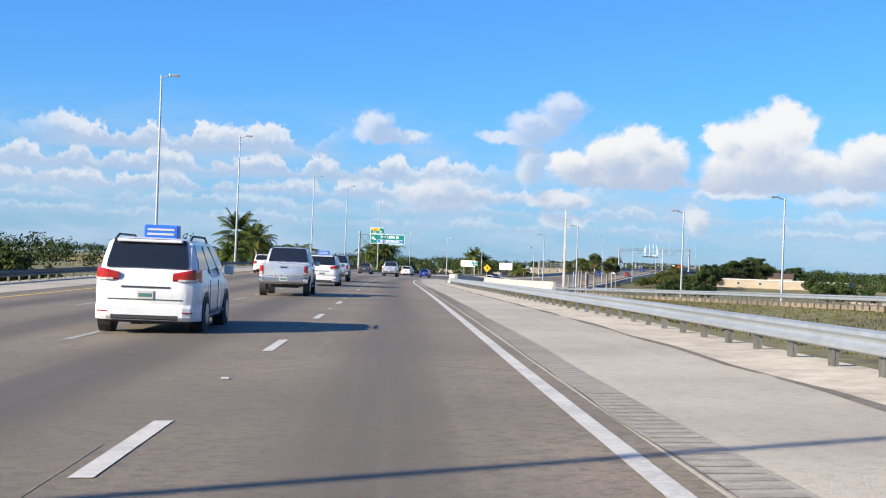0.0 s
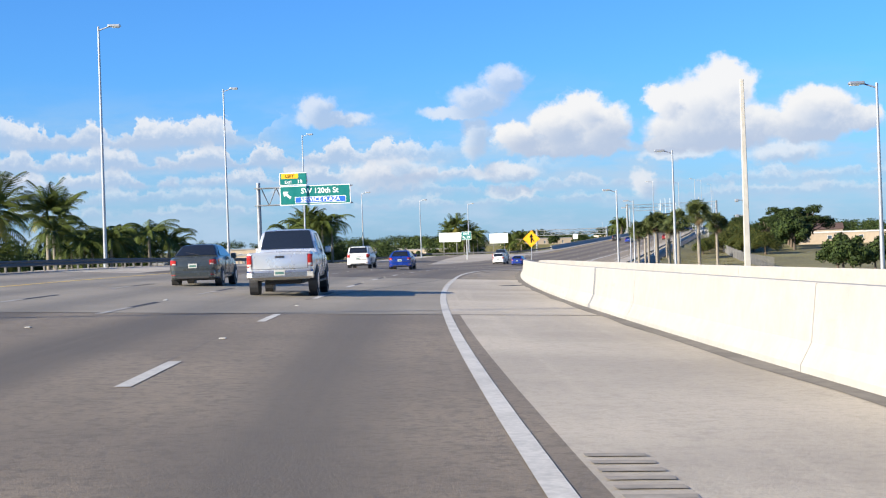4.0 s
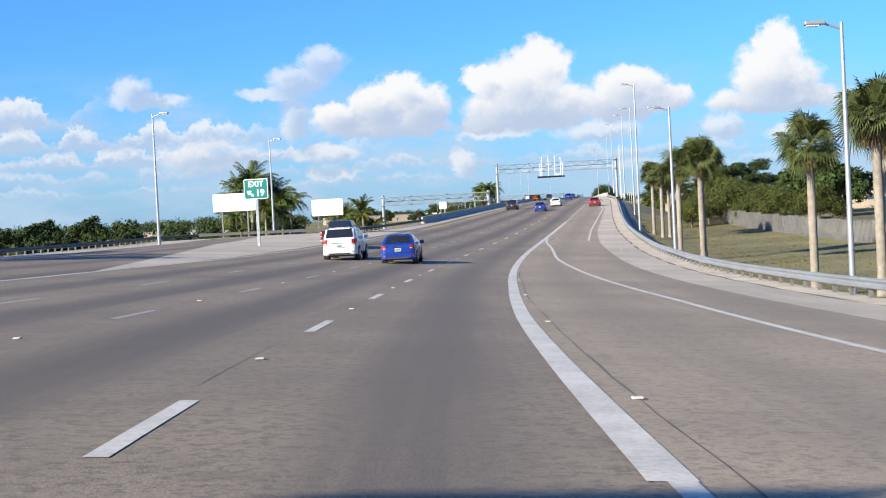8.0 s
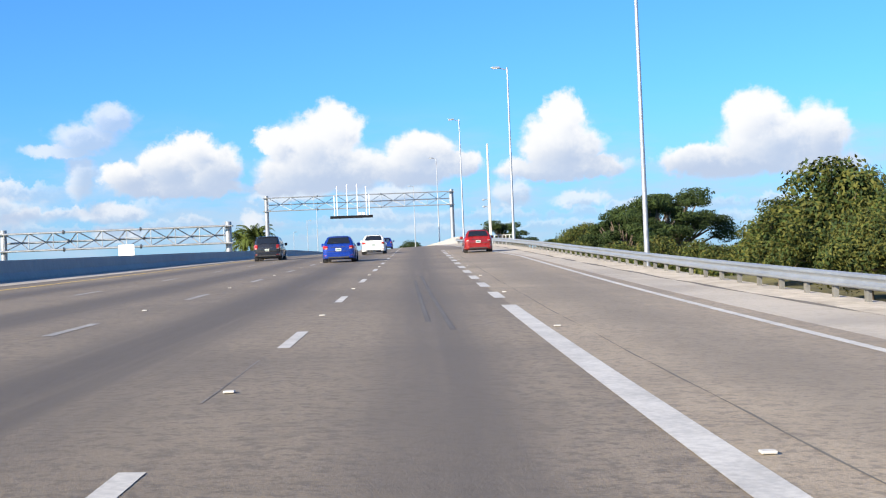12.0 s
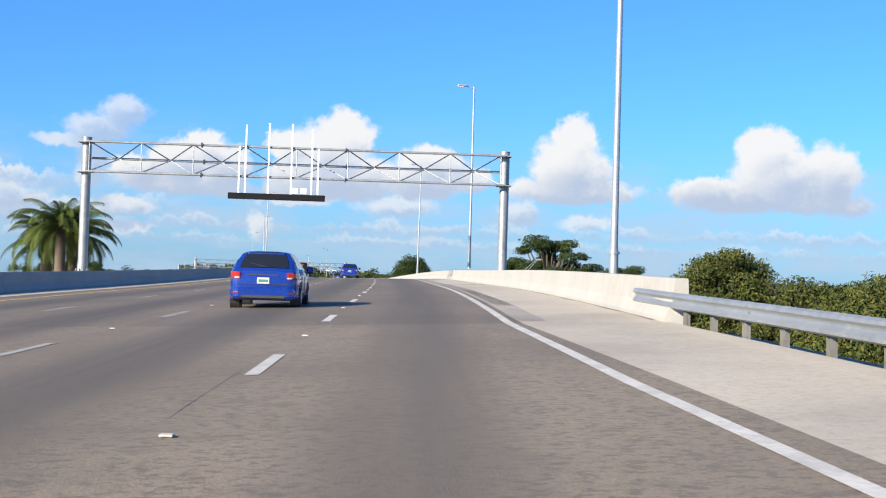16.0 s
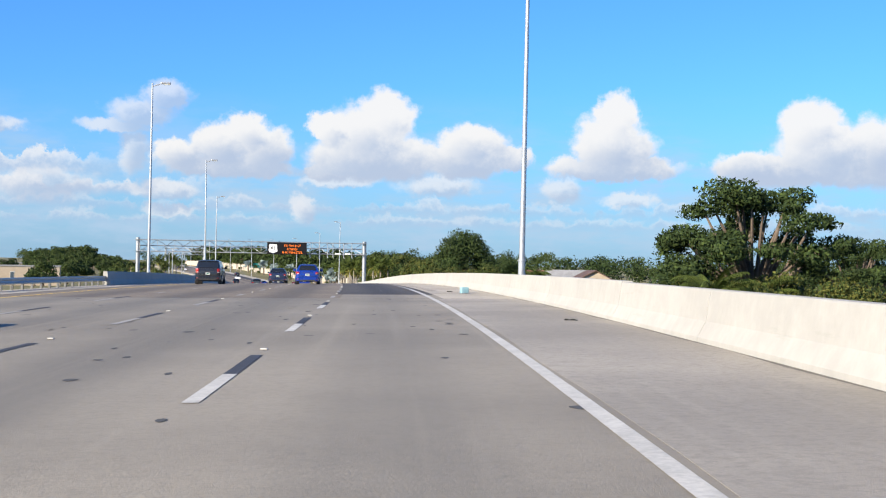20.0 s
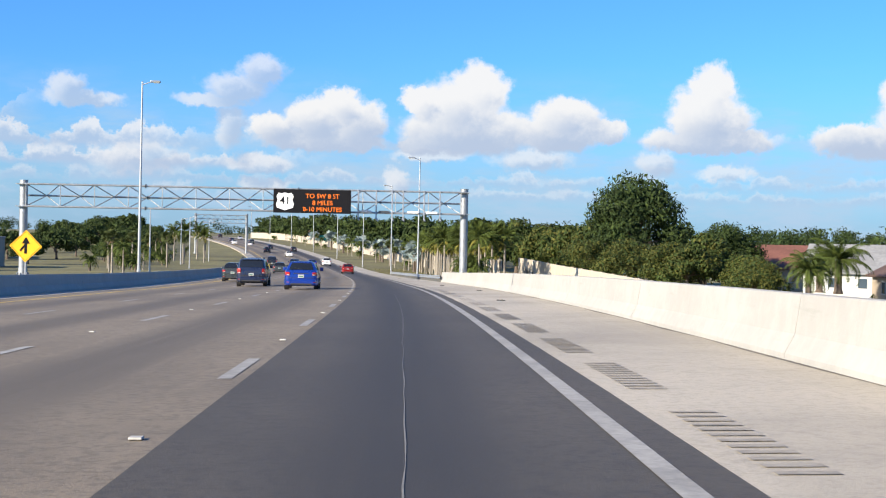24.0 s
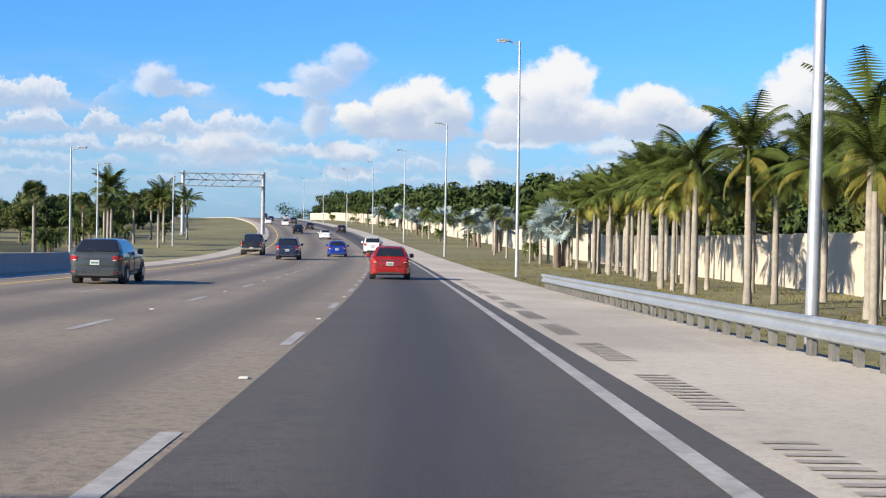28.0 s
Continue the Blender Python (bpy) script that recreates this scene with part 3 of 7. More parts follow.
SAND = material("pale_sandy_grit", (0.4, 0.35, 0.275), 0.95, vary=0.3, scale=3.0, bump=0.4, bump_scale=16, large=0.5)
EDGE_DIRT = material("edge_dirt", (0.12, 0.105, 0.085), 0.95, vary=0.4, scale=4, large=0.7)
for a, b, inner in ((-100.0, 110.0, 1.15), (262.0, 540.0, 0.95)):
    tagged(sweep("sand_strip", a, b, 2.0, lambda s: [(lerp(RIGHT_EDGE, s) - inner + 0.09 * math.sin(s * 0.7) + 0.06 * math.sin(s * 1.9), 0.004), (lerp(RIGHT_EDGE, s) - 0.4, 0.012), (lerp(RIGHT_EDGE, s) + 0.45, 0.008), (lerp(RIGHT_EDGE, s) + 0.9, -0.2)], SAND), "pale sand and grit lying along the foot of the guard rail", "sand", kind="structure")
    tagged(sweep("pavement_edge", a, b, 2.0, lambda s: [(lerp(RIGHT_EDGE, s) - inner - 0.1 + 0.05 * math.sin(s * 0.9), 0.0035), (lerp(RIGHT_EDGE, s) - inner + 0.03 + 0.07 * math.sin(s * 0.7), 0.0055)], EDGE_DIRT), "dark broken edge of the paved shoulder", "pavement edge", kind="structure")

# ---- road markings ----
def stripe(name, s0, s1, lat, wide, mat, up=0.006, step=3.0, parent=None):
    return sweep(name, s0, s1, step, lambda s: [((lat(s) if callable(lat) else lat) - wide / 2, up), ((lat(s) if callable(lat) else lat) + wide / 2, up)], mat, parent)


marks = thing("lane_markings", "worn white painted lane dashes", "road marking", kind="structure")
DASH = 12.192
for lane, (s0, s1, phase) in {-1.83: (-100, 1500, 0.45), -5.49: (-100, 1400, 3.2), -9.15: (-100, 1400, 7.4)}.items():
    k = math.floor(s0 / DASH)
    while k * DASH < s1:
        s = k * DASH + phase
        k += 1
        shift = 0.02 if s > 719 and lane == -1.83 else 0.0
        stripe("dash", s, s + 3.05, lane - shift, 0.16, OLD_PAINT if lane < -2 or s > 719 else PAINT, parent=marks, step=1.6)
        if any(a - 1 < s < b - 3 for a, b in DECKS) :
            stripe("contrast_dash", s + 3.05, s + 6.1, lane, 0.16, BLACK_PAINT, parent=marks, step=1.6)
edge = thing("edge_line", "solid white painted edge line", "road marking", kind="structure")
stripe("line", -240, 270, lambda s: lerp([(-240, 1.7), (160, 1.7), (185, 1.8), (205, 1.6), (246, 1.68), (270, 1.6)], s), 0.17, PAINT, parent=edge)
stripe("wide_line", 268, 330, lambda s: lerp([(268, 1.56), (285, 1.58), (302, 1.7), (330, 1.7)], s), 0.3, PAINT, parent=edge)
stripe("wide_line", 330, 425, lambda s: lerp([(330, 1.7), (350, 1.67), (375, 1.63), (425, 1.66)], s), 0.3, PAINT, parent=edge)
s = 428.0
while s < 500:
    stripe("wide_dash", s, s + 3.0, 1.68, 0.26, PAINT, parent=edge)
    s += 6.1
slip = thing("slip_road_line", "white painted line where the slip road joins", "road marking", kind="structure")
stripe("line", 250, 381, lambda s: lerp([(250, 6.9), (278, 5.95), (295, 5.72), (310, 5.08), (324, 4.5), (340, 3.68), (350, 3.38), (359, 2.95), (368, 2.22), (374, 1.92), (381, 1.7)], s), 0.19, PAINT, parent=slip)
for q0, q1, paint in ((374, 740, PAINT), (740, 1500, OLD_PAINT)):
    stripe("line", q0, q1, lambda s: lerp([(300, 7.4), (342, 6.2), (360, 5.5), (400, 5.2), (470, 5.3), (508, 3.75), (533, 2.9), (548, 2.1), (560, 1.7), (2600, 1.68)], s), 0.17, paint, parent=slip)
left_line = thing("left_edge_line", "yellow painted left edge line", "road marking", kind="structure")
stripe("line", -240, 200, LEFT_LANES, 0.15, YELLOW_PAINT, parent=left_line)
stripe("line", 404, 1500, LEFT_LANES, 0.15, YELLOW_PAINT, parent=left_line)
stripe("gore_line", 235, 400, lambda s: lerp([(235, -13.0), (312, -14.0), (400, -13.2)], s), 0.2, PAINT, parent=left_line)

# raised reflectors, midway between the dashes
studs = thing("road_studs", "small white raised reflective road studs", "road stud", kind="structure")
bm = bmesh.new()
box(bm, -0.05, 0.05, -0.05, 0.05, 0.0, 0.02, 0.008)
stud = part("stud", bm, PAINT, studs)
stud_data = stud.data
bpy.data.objects.remove(stud)
for lane, s0, s1, phase in ((-1.83, -30, 1060, 7.65), (-5.49, -30, 1060, 10.4), (1.95, 250, 500, 4.0)):
    s = math.floor(s0 / DASH) * DASH + phase
    while s < s1:
        ob = new("stud", stud_data)
        ob.parent, ob.matrix_basis = studs, on_road(s, lane, 0.004)
        s += DASH

# ground-in rumble grooves on the shoulder, in patches: flat bars coloured as their shade
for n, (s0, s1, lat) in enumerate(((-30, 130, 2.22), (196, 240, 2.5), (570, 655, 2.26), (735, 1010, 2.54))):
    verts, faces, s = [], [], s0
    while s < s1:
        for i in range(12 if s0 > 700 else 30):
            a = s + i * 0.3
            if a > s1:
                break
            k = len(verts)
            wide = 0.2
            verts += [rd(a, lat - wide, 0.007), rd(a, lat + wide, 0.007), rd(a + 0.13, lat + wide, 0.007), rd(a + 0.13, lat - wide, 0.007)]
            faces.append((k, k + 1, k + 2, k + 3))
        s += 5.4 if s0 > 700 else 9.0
    tagged(mesh_object("rumble_strip", verts, faces, material("groove_shadow_%d" % n, (0.25, 0.225, 0.19), 0.95, vary=0.3)), "rows of rumble grooves on the shoulder, flat bars in the colour of their shade", "rumble strip", kind="structure")

# joints and cracks
for s, a, b in ((150, -19, 5.2), (190, -20, 5.1), (660.5, -16, 4.7), (719, -16, 4.8), (725.9, -1.9, 2.1)):
    tagged(sweep("expansion_joint", s - 0.06, s + 0.06, 0.1, lambda q: [(a + (b - a) * k / 6, 0.005) for k in range(7)], JOINT), "dark expansion joint across the road", "joint", kind="structure")
random.seed(11)
WORN_SEAL = material("worn_seal", (0.17, 0.16, 0.145), 0.8, vary=0.4, scale=6)
TAR = material("crack_tar", (0.095, 0.086, 0.072), 0.85, vary=0.4, scale=3)
for s0, s1, lat in ((-60, 120, 2.01), (200, 240, 2.1), (250, 330, 2.0), (360, 480, 2.3), (-60, 660, -1.98), (735, 860, 0.12)):
    path, s, drift = [], s0, 0.0
    while s < s1:
        drift = drift * 0.85 + random.uniform(-0.02, 0.02)
        path.append((s, lat + drift, random.uniform(0.002, 0.009 if lat == -1.98 else 0.016) if lat != 0.12 else random.uniform(0.002, 0.007)))
        s += random.uniform(0.7, 1.5)
    verts = [v for s, l, q in path for v in (rd(s, l - q, 0.004), rd(s, l + q, 0.004))]
    faces = [(2 * i, 2 * i + 1, 2 * i + 3, 2 * i + 2) for i in range(len(path) - 1) if lat != -1.98 or math.sin(path[i][0] * 0.37) + math.sin(path[i][0] * 0.83) > 0.35]
    tagged(mesh_object("crack", verts, faces, WORN_SEAL if lat in (0.12, -1.98) else TAR), "thin dark sealed crack along the lane", "crack", kind="structure")
SKID = material("tyre_mark", (0.088, 0.08, 0.069), 0.85, vary=0.3, scale=6)
# seam and skid marks
tagged(stripe("deck_seam", 158, 189.5, lambda s: lerp([(158, -2.0), (168, -0.9), (183, 0.88), (190, 1.5)], s), 0.07, TAR, up=0.005), "dark seam running slantwise across the bridge deck", "seam", kind="structure")
for s0, s1, a, b in ((420, 440, 0.02, -0.2), (418, 444, 0.37, 0.0), (504, 522, -2.75, -2.6), (503, 519, -3.1, -2.97), (375.5, 377.5, 2.3, 2.2), (379, 381, 2.35, 2.25), (509, 526, 4.6, 4.2), (512, 530, 4.3, 3.85)):
    tagged(stripe("skid_mark", s0, s1, lambda s: lerp([(s0, a), (s1, b)], s), 0.09, SKID, up=0.005), "faint dark curved tyre mark", "skid mark", kind="structure")
# greyer strip that carries the grooves
for a, b, inner, outer, mat in ((-100, 112, 1.99, 2.46, RUMBLE_BED), (561, 660.4, 1.93, 2.52, RUMBLE_BED)):
    tagged(sweep("rumble_bed", a, b, 4.0, lambda s: [(inner, 0.0035), ((inner + outer) / 2, 0.0045), (outer + 0.04 * math.sin(s * 0.31), 0.0035)], mat), "greyer worn strip of shoulder under the rumble grooves", "shoulder", kind="structure")
# grime in the gutters
for a, b, edge_at in ((113, 245, lambda s: lerp([(112, 5.45), (130, 5.2), (246, 5.1)], s)), (561, 921, lambda s: lerp([(560, 4.62), (600, 4.6), (700, 4.75), (815, 5.0), (865, 5.3), (926, 5.75)], s))):
    tagged(sweep("gutter_grime", a, b, 3.0, lambda s: [(edge_at(s) - (0.3 if a < 200 else 0.06) - 0.05 * math.sin(s * 1.3), 0.005), (edge_at(s) + 0.01, 0.006)], GRIME), "dark grit lying along the foot of the parapet", "grit", kind="structure")

# ---- barriers and guard rails ----
def barrier(s0, s1, lat, side=1, tall=0.85, label="pale concrete safety barrier", panel=12.0, mat=None):
    """A safety-shape wall in panels; side 1 turns its sloped face to the left."""
    wall = tagged(thing("barrier_wall", label, "barrier", kind="structure"))
    s = s0
    while s < s1 - 0.1:
        e = min(s + panel, s1)
        f = side
        def ring(q, f=f):
            l = lat(q) if callable(lat) else lat
            return [(l + f * 0.0, -0.25), (l + f * 0.0, 0.08), (l + f * 0.13, 0.33), (l + f * 0.2, tall - 0.02), (l + f * 0.22, tall), (l + f * 0.42, tall), (l + f * 0.44, tall - 0.02), (l + f * 0.5, -0.25)]
        sweep("barrier_panel", s, e - 0.025, 4.0, ring, mat or BARRIER, wall, closed=True, caps=True)
        s = e
    return wall


W_BEAM = [(0.0, 0.00), (0.055, 0.03), (0.06, 0.08), (0.01, 0.125), (0.0, 0.155), (0.01, 0.185), (0.06, 0.23), (0.055, 0.28), (0.0, 0.31)]


def guard_rail(s0, s1, lat, side=1, base=0.25, label="galvanised steel guard rail on posts", gap=1.905, ground=-0.25, back=False, mat=None):
    """side 1: the beam faces left, the posts stand behind it to the right."""
    rail = thing("guard_rail", label, "guard rail")
    at = (lambda s: lat(s)) if callable(lat) else (lambda s: lat)
    s = s0
    while s < s1 - 0.1:
        e = min(s + 3.81 * 4, s1)
        sweep("beam", s, e + 0.15, 3.81, lambda q: [(at(q) - side * l, base + u) for l, u in W_BEAM], mat or STEEL, rail, smooth_faces=False)
        if back:
            sweep("rear_beam", s, e + 0.15, 3.81, lambda q: [(at(q) + side * (0.36 + l), base + u) for l, u in W_BEAM], STEEL, rail)
        s = e
    bm = bmesh.new()
    top = base + 0.30
    box(bm, -0.05, 0.05, -0.075, -0.068, ground, top)
    box(bm, -0.05, 0.05, 0.068, 0.075, ground, top)
    box(bm, -0.004, 0.004, -0.075, 0.075, ground, top)
    post = part("post", bm, POST, rail)
    posts = post.data
    bpy.data.objects.remove(post)
    s = s0 + 0.5
    while s < s1:
        ob = new("post", posts)
        ob.parent, ob.matrix_basis = rail, on_road(s, at(s) + side * 0.08, 0.0)
        s += gap
    return rail


def right_edge(off=0.0):
    return lambda s: lerp(RIGHT_EDGE, s) + off


guard_rail(-60, 114, right_edge(), label="galvanised guard rail along the grassy shoulder")
barrier(112, 246, lambda s: lerp([(112, 5.45), (130, 5.2), (246, 5.1)], s), tall=0.98, label="white concrete parapet on the bridge")
barrier(135, 246, lambda s: lerp([(135, 17.0), (180, 11.0), (220, 6.9), (246, 5.75)], s), tall=0.98, label="white concrete parapet beside the slip road")
guard_rail(250, 564, right_edge(0.05), label="galvanised guard rail beside palm trees")
guard_rail(-60, 120, lambda s: lerp(RAMP, s) - 4.2, back=False, label="galvanised guard rail beside the slip road")
guard_rail(-60, 250, lambda s: lerp(RAMP, s) + 6.0, back=False, label="galvanised guard rail on the far side of the slip road")
barrier(560, 700, lambda s: lerp([(560, 4.62), (600, 4.6), (700, 4.75)], s), tall=0.82, label="sunlit white concrete parapet with chalky stains")
barrier(700, 921, lambda s: lerp([(700, 4.75), (815, 5.0), (865, 5.3), (926, 5.75)], s), tall=0.85, label="sunlit white concrete parapet")
guard_rail(919, 996, right_edge(-0.15), gap=0.9525, label="galvanised guard rail before the palm rows")
# median side; the first two rails have their shade put into the colour
guard_rail(-60, 404, lambda s: lerp(LEFT_EDGE, s) + 0.2, -1, label="weathered steel guard rail along the median shoulder, coloured dark for its shaded side", mat=SHADED_STEEL)
guard_rail(396, 436, lambda s: lerp([(396, -18.6), (436, -17.0)], s), -1, label="weathered steel guard rail past the exit gore, coloured dark for its shaded side", mat=SHADED_STEEL)
barrier(434, 700, lambda s: lerp([(434, -16.8), (560, -16.4), (700, -16.2)], s), -1, tall=0.85, label="shaded grey concrete median wall")
guard_rail(700, 757, -16.3, -1, label="steel guard rail in the median")
barrier(756, 1012, -16.0, -1, tall=0.85, label="shaded concrete median wall")

# ---- lamps, gantries and signs ----
WHITE = material("white_sign_face", (0.78, 0.78, 0.76), 0.5, vary=0.06, scale=2)
SIGN_GREEN = material("green_sign_face", (0.0, 0.15, 0.135), 0.4, vary=0.1, scale=2)
SIGN_BLUE = material("blue_sign_face", (0.02, 0.12, 0.5), 0.4, vary=0.1, scale=2)
SIGN_YELLOW = material("yellow_sign_face", (0.85, 0.42, 0.01), 0.4, vary=0.06, scale=2)
BLACK = material("black_sign_face", (0.008, 0.008, 0.01), 0.8, vary=0.2, scale=3, spec=0.15)
DARK_STEEL = material("dark_steel", (0.07, 0.075, 0.085), 0.5, 0.3, vary=0.2, scale=4)
CONCRETE_POLE = material("concrete_pole", (0.42, 0.40, 0.355), 0.85, vary=0.12, scale=2)


def lettering(text, size, x, y, z, mat, parent, align="CENTER", name="lettering", bold=0.0):
    """Raised letters on a face that looks along -y."""
    cu = bpy.data.curves.new(name, "FONT")
    cu.body, cu.size, cu.align_x, cu.align_y, cu.extrude, cu.offset = text, size, align, "CENTER", 0.004, bold
    tmp = new(name, cu)
    bpy.context.view_layer.update()
    me = bpy.data.meshes.new_from_object(tmp)
    bpy.data.objects.remove(tmp)
    me.transform(Matrix.Translation((x, y, z)) @ Matrix.Rotation(radians(90), 4, "X"))
    me.materials.clear()
    me.materials.append(mat)
    ob = new(name, me)
    ob.parent = parent
    return ob


def rounded_panel(bm, x0, x1, y0, y1, z0, z1, r):
    """A sheet in the xz plane with rounded corners."""
    pts = []
    for cx, cz, a0 in ((x1 - r, z1 - r, 0), (x0 + r, z1 - r, 90), (x0 + r, z0 + r, 180), (x1 - r, z0 + r, 270)):
        for k in range(5):
            a = radians(a0 + 22.5 * k)
            pts.append((cx + r * math.cos(a), cz + r * math.sin(a)))
    front, back = [bm.verts.new((x, y0, z)) for x, z in pts], [bm.verts.new((x, y1, z)) for x, z in pts]
    bm.faces.new(front[::-1]), bm.faces.new(back)
    for i in range(len(pts)):
        j = (i + 1) % len(pts)
        bm.faces.new((front[i], front[j], back[j], back[i]))


def make_lamp(tall=14.6, reach=1.3):
    """Arm towards +x."""
    lamp = thing("street_lamp", "tall tapered silver street lamp with a single short arm", "street lamp", "street lamps along the road")
    bm = bmesh.new()
    rod(bm, (0, 0, -1.2), (0, 0, 0.3), 0.125, 0.12, 12)
    rod(bm, (0, 0, 0.3), (0, 0, tall), 0.12, 0.065, 12)
    smooth_mesh(part("mast", bm, MAST, lamp)).data.set_sharp_from_angle(angle=radians(40))
    bm = bmesh.new()
    rod(bm, (0, 0, -1.2), (0, 0, -0.3), 0.15, 0.145, 12)
    rod(bm, (0, 0, -0.42), (0, 0, -0.36), 0.19, 0.19, 12)
    smooth_mesh(part("base", bm, MAST, lamp)).data.set_sharp_from_angle(angle=radians(40))
    bm = bmesh.new()
    rod(bm, (0, 0, tall - 0.25), (reach * 0.55, 0, tall - 0.02), 0.045, 0.04)
    part("arm", bm, MAST, lamp)
    bm = bmesh.new()
    box(bm, reach * 0.5, reach * 0.5 + 0.78, -0.17, 0.17, tall - 0.06, tall + 0.1, 0.05)
    head = part("lamp_head", bm, MAST, lamp)
    bm = bmesh.new()
    box(bm, reach * 0.5 + 0.25, reach * 0.5 + 0.72, -0.12, 0.12, tall - 0.11, tall - 0.055, 0.02)
    part("lens", bm, material("lamp_lens", (0.6, 0.62, 0.6), 0.2, vary=0.05), head)
    return lamp


def stand(s, lat, turn=0.0, up=0.0, lean=0.0):
    p = rd(s, lat)
    g = ground_height(p.x, p.y) if not (lerp(LEFT_EDGE, s) < lat < lerp(RIGHT_EDGE, s) + 0.6) else p.z
    return pose(p.x, p.y, g + up, 0, lean, math.degrees(heading(s)) + turn)


lamp = make_lamp()
short_lamp = make_lamp(9.6, 1.2)
random.seed(3)
RIGHT_LAMPS = [(401, 10.1), (458, 10.0), (521, 8.6), (578, 6.35), (652, 6.25), (727.3, 5.8), (968, 6.8), (1031, 7.6), (1098, 7.4), (1165, 7.4), (1231, 7.4), (1297, 7.4), (1363, 7.4), (1430, 7.4)]
LEFT_LAMPS = [(-20, -18.2), (88.4, -18.9), (141, -20.0), (207, -21.2), (249.3, -23.6), (293, -26.8), (780, -16.9), (846, -17.5), (912, -18.8)]
for s, lat in RIGHT_LAMPS:
    p = rd(s, lat, 0.0, True)
    copy_thing(lamp, pose(p.x, p.y, rd(s, min(lat, 6)).z + (2.2 if 640 < s < 660 else 1.8 if 560 < s < 730 else 1.3 if 510 < s < 560 else -0.05), 0, random.uniform(-0.4, 0.4), math.degrees(heading(s)) + 180))
for s, lat in LEFT_LAMPS:
    p = rd(s, lat, 0.0, True)
    copy_thing(lamp, pose(p.x, p.y, rd(s, max(lat, -17)).z + (1.2 if 760 < s < 1000 else 2.4 if s > 240 and s < 300 else 0.9 if s < 300 else -1.0), 0, random.uniform(-0.4, 0.4), math.degrees(heading(s))))
for s, lat in ((138, 32.2), (108, 36.4), (60, 41.0), (-10, 48.0), (190, 23.0), (230, 17.0), (258, 13.4), (312.3, 14.4), (350, 11.2)):
    p = rd(s, lat, 0.0, True)
    copy_thing(short_lamp, pose(p.x, p.y, rd(s, min(lat, 11)).z - (1.5 if s == 258 else 0.1), 0, 0, math.degrees(heading(s)) + 180))
for s, lat in ((328.5, -28.2), (370, -29.8), (416, -31.9)):
    p = rd(s, lat, 0.0, True)
    copy_thing(short_lamp, pose(p.x, p.y, rd(s, lat).z + 1.3, 0, 0, math.degrees(heading(s))))
for s, lat in ((1067, -28.0), (1100, -31.4), (1128, -26.0), (1010, -30.0)):
    copy_thing(short_lamp, stand(s, lat, 0, 0.2))
bpy.data.batch_remove([*lamp.children_recursive, lamp, *short_lamp.children_recursive, short_lamp])


def camera_tower(s, lat, tall, base, wide=0.42):
    t = thing("camera_tower", "tall square concrete pole carrying traffic cameras", "pole")
    p = rd(s, lat)
    t.matrix_basis = pose(p.x, p.y, p.z + base, 0, 0, math.degrees(heading(s)))
    bm = bmesh.new()
    r = bmesh.ops.create_cone(bm, cap_ends=True, segments=4, radius1=wide, radius2=wide * 0.58, depth=tall, matrix=Matrix.Translation((0, 0, tall / 2)) @ Matrix.Rotation(radians(45), 4, "Z"))
    bmesh.ops.bevel(bm, geom=list(bm.edges), offset=0.03, segments=1, affect="EDGES")
    part("shaft", bm, CONCRETE_POLE, t)
    for z in (tall * 0.45, tall * 0.38):
        bm = bmesh.new()
        rod(bm, (0, 0, z), (-0.55, 0, z + 0.05), 0.03)
        box(bm, -0.75, -0.5, -0.1, 0.1, z - 0.08, z + 0.12, 0.03)
        part("camera_bracket", bm, MAST, t)
    bm = bmesh.new()
    box(bm, wide * 0.6, wide * 0.6 + 0.3, -0.2, 0.2, 0.2, 0.9, 0.02)
    part("cabinet", bm, MAST, t)


camera_tower(219, 21.0, 15.5, -1.5, 0.32)
camera_tower(545, 7.9, 11.0, -0.4, 0.22)


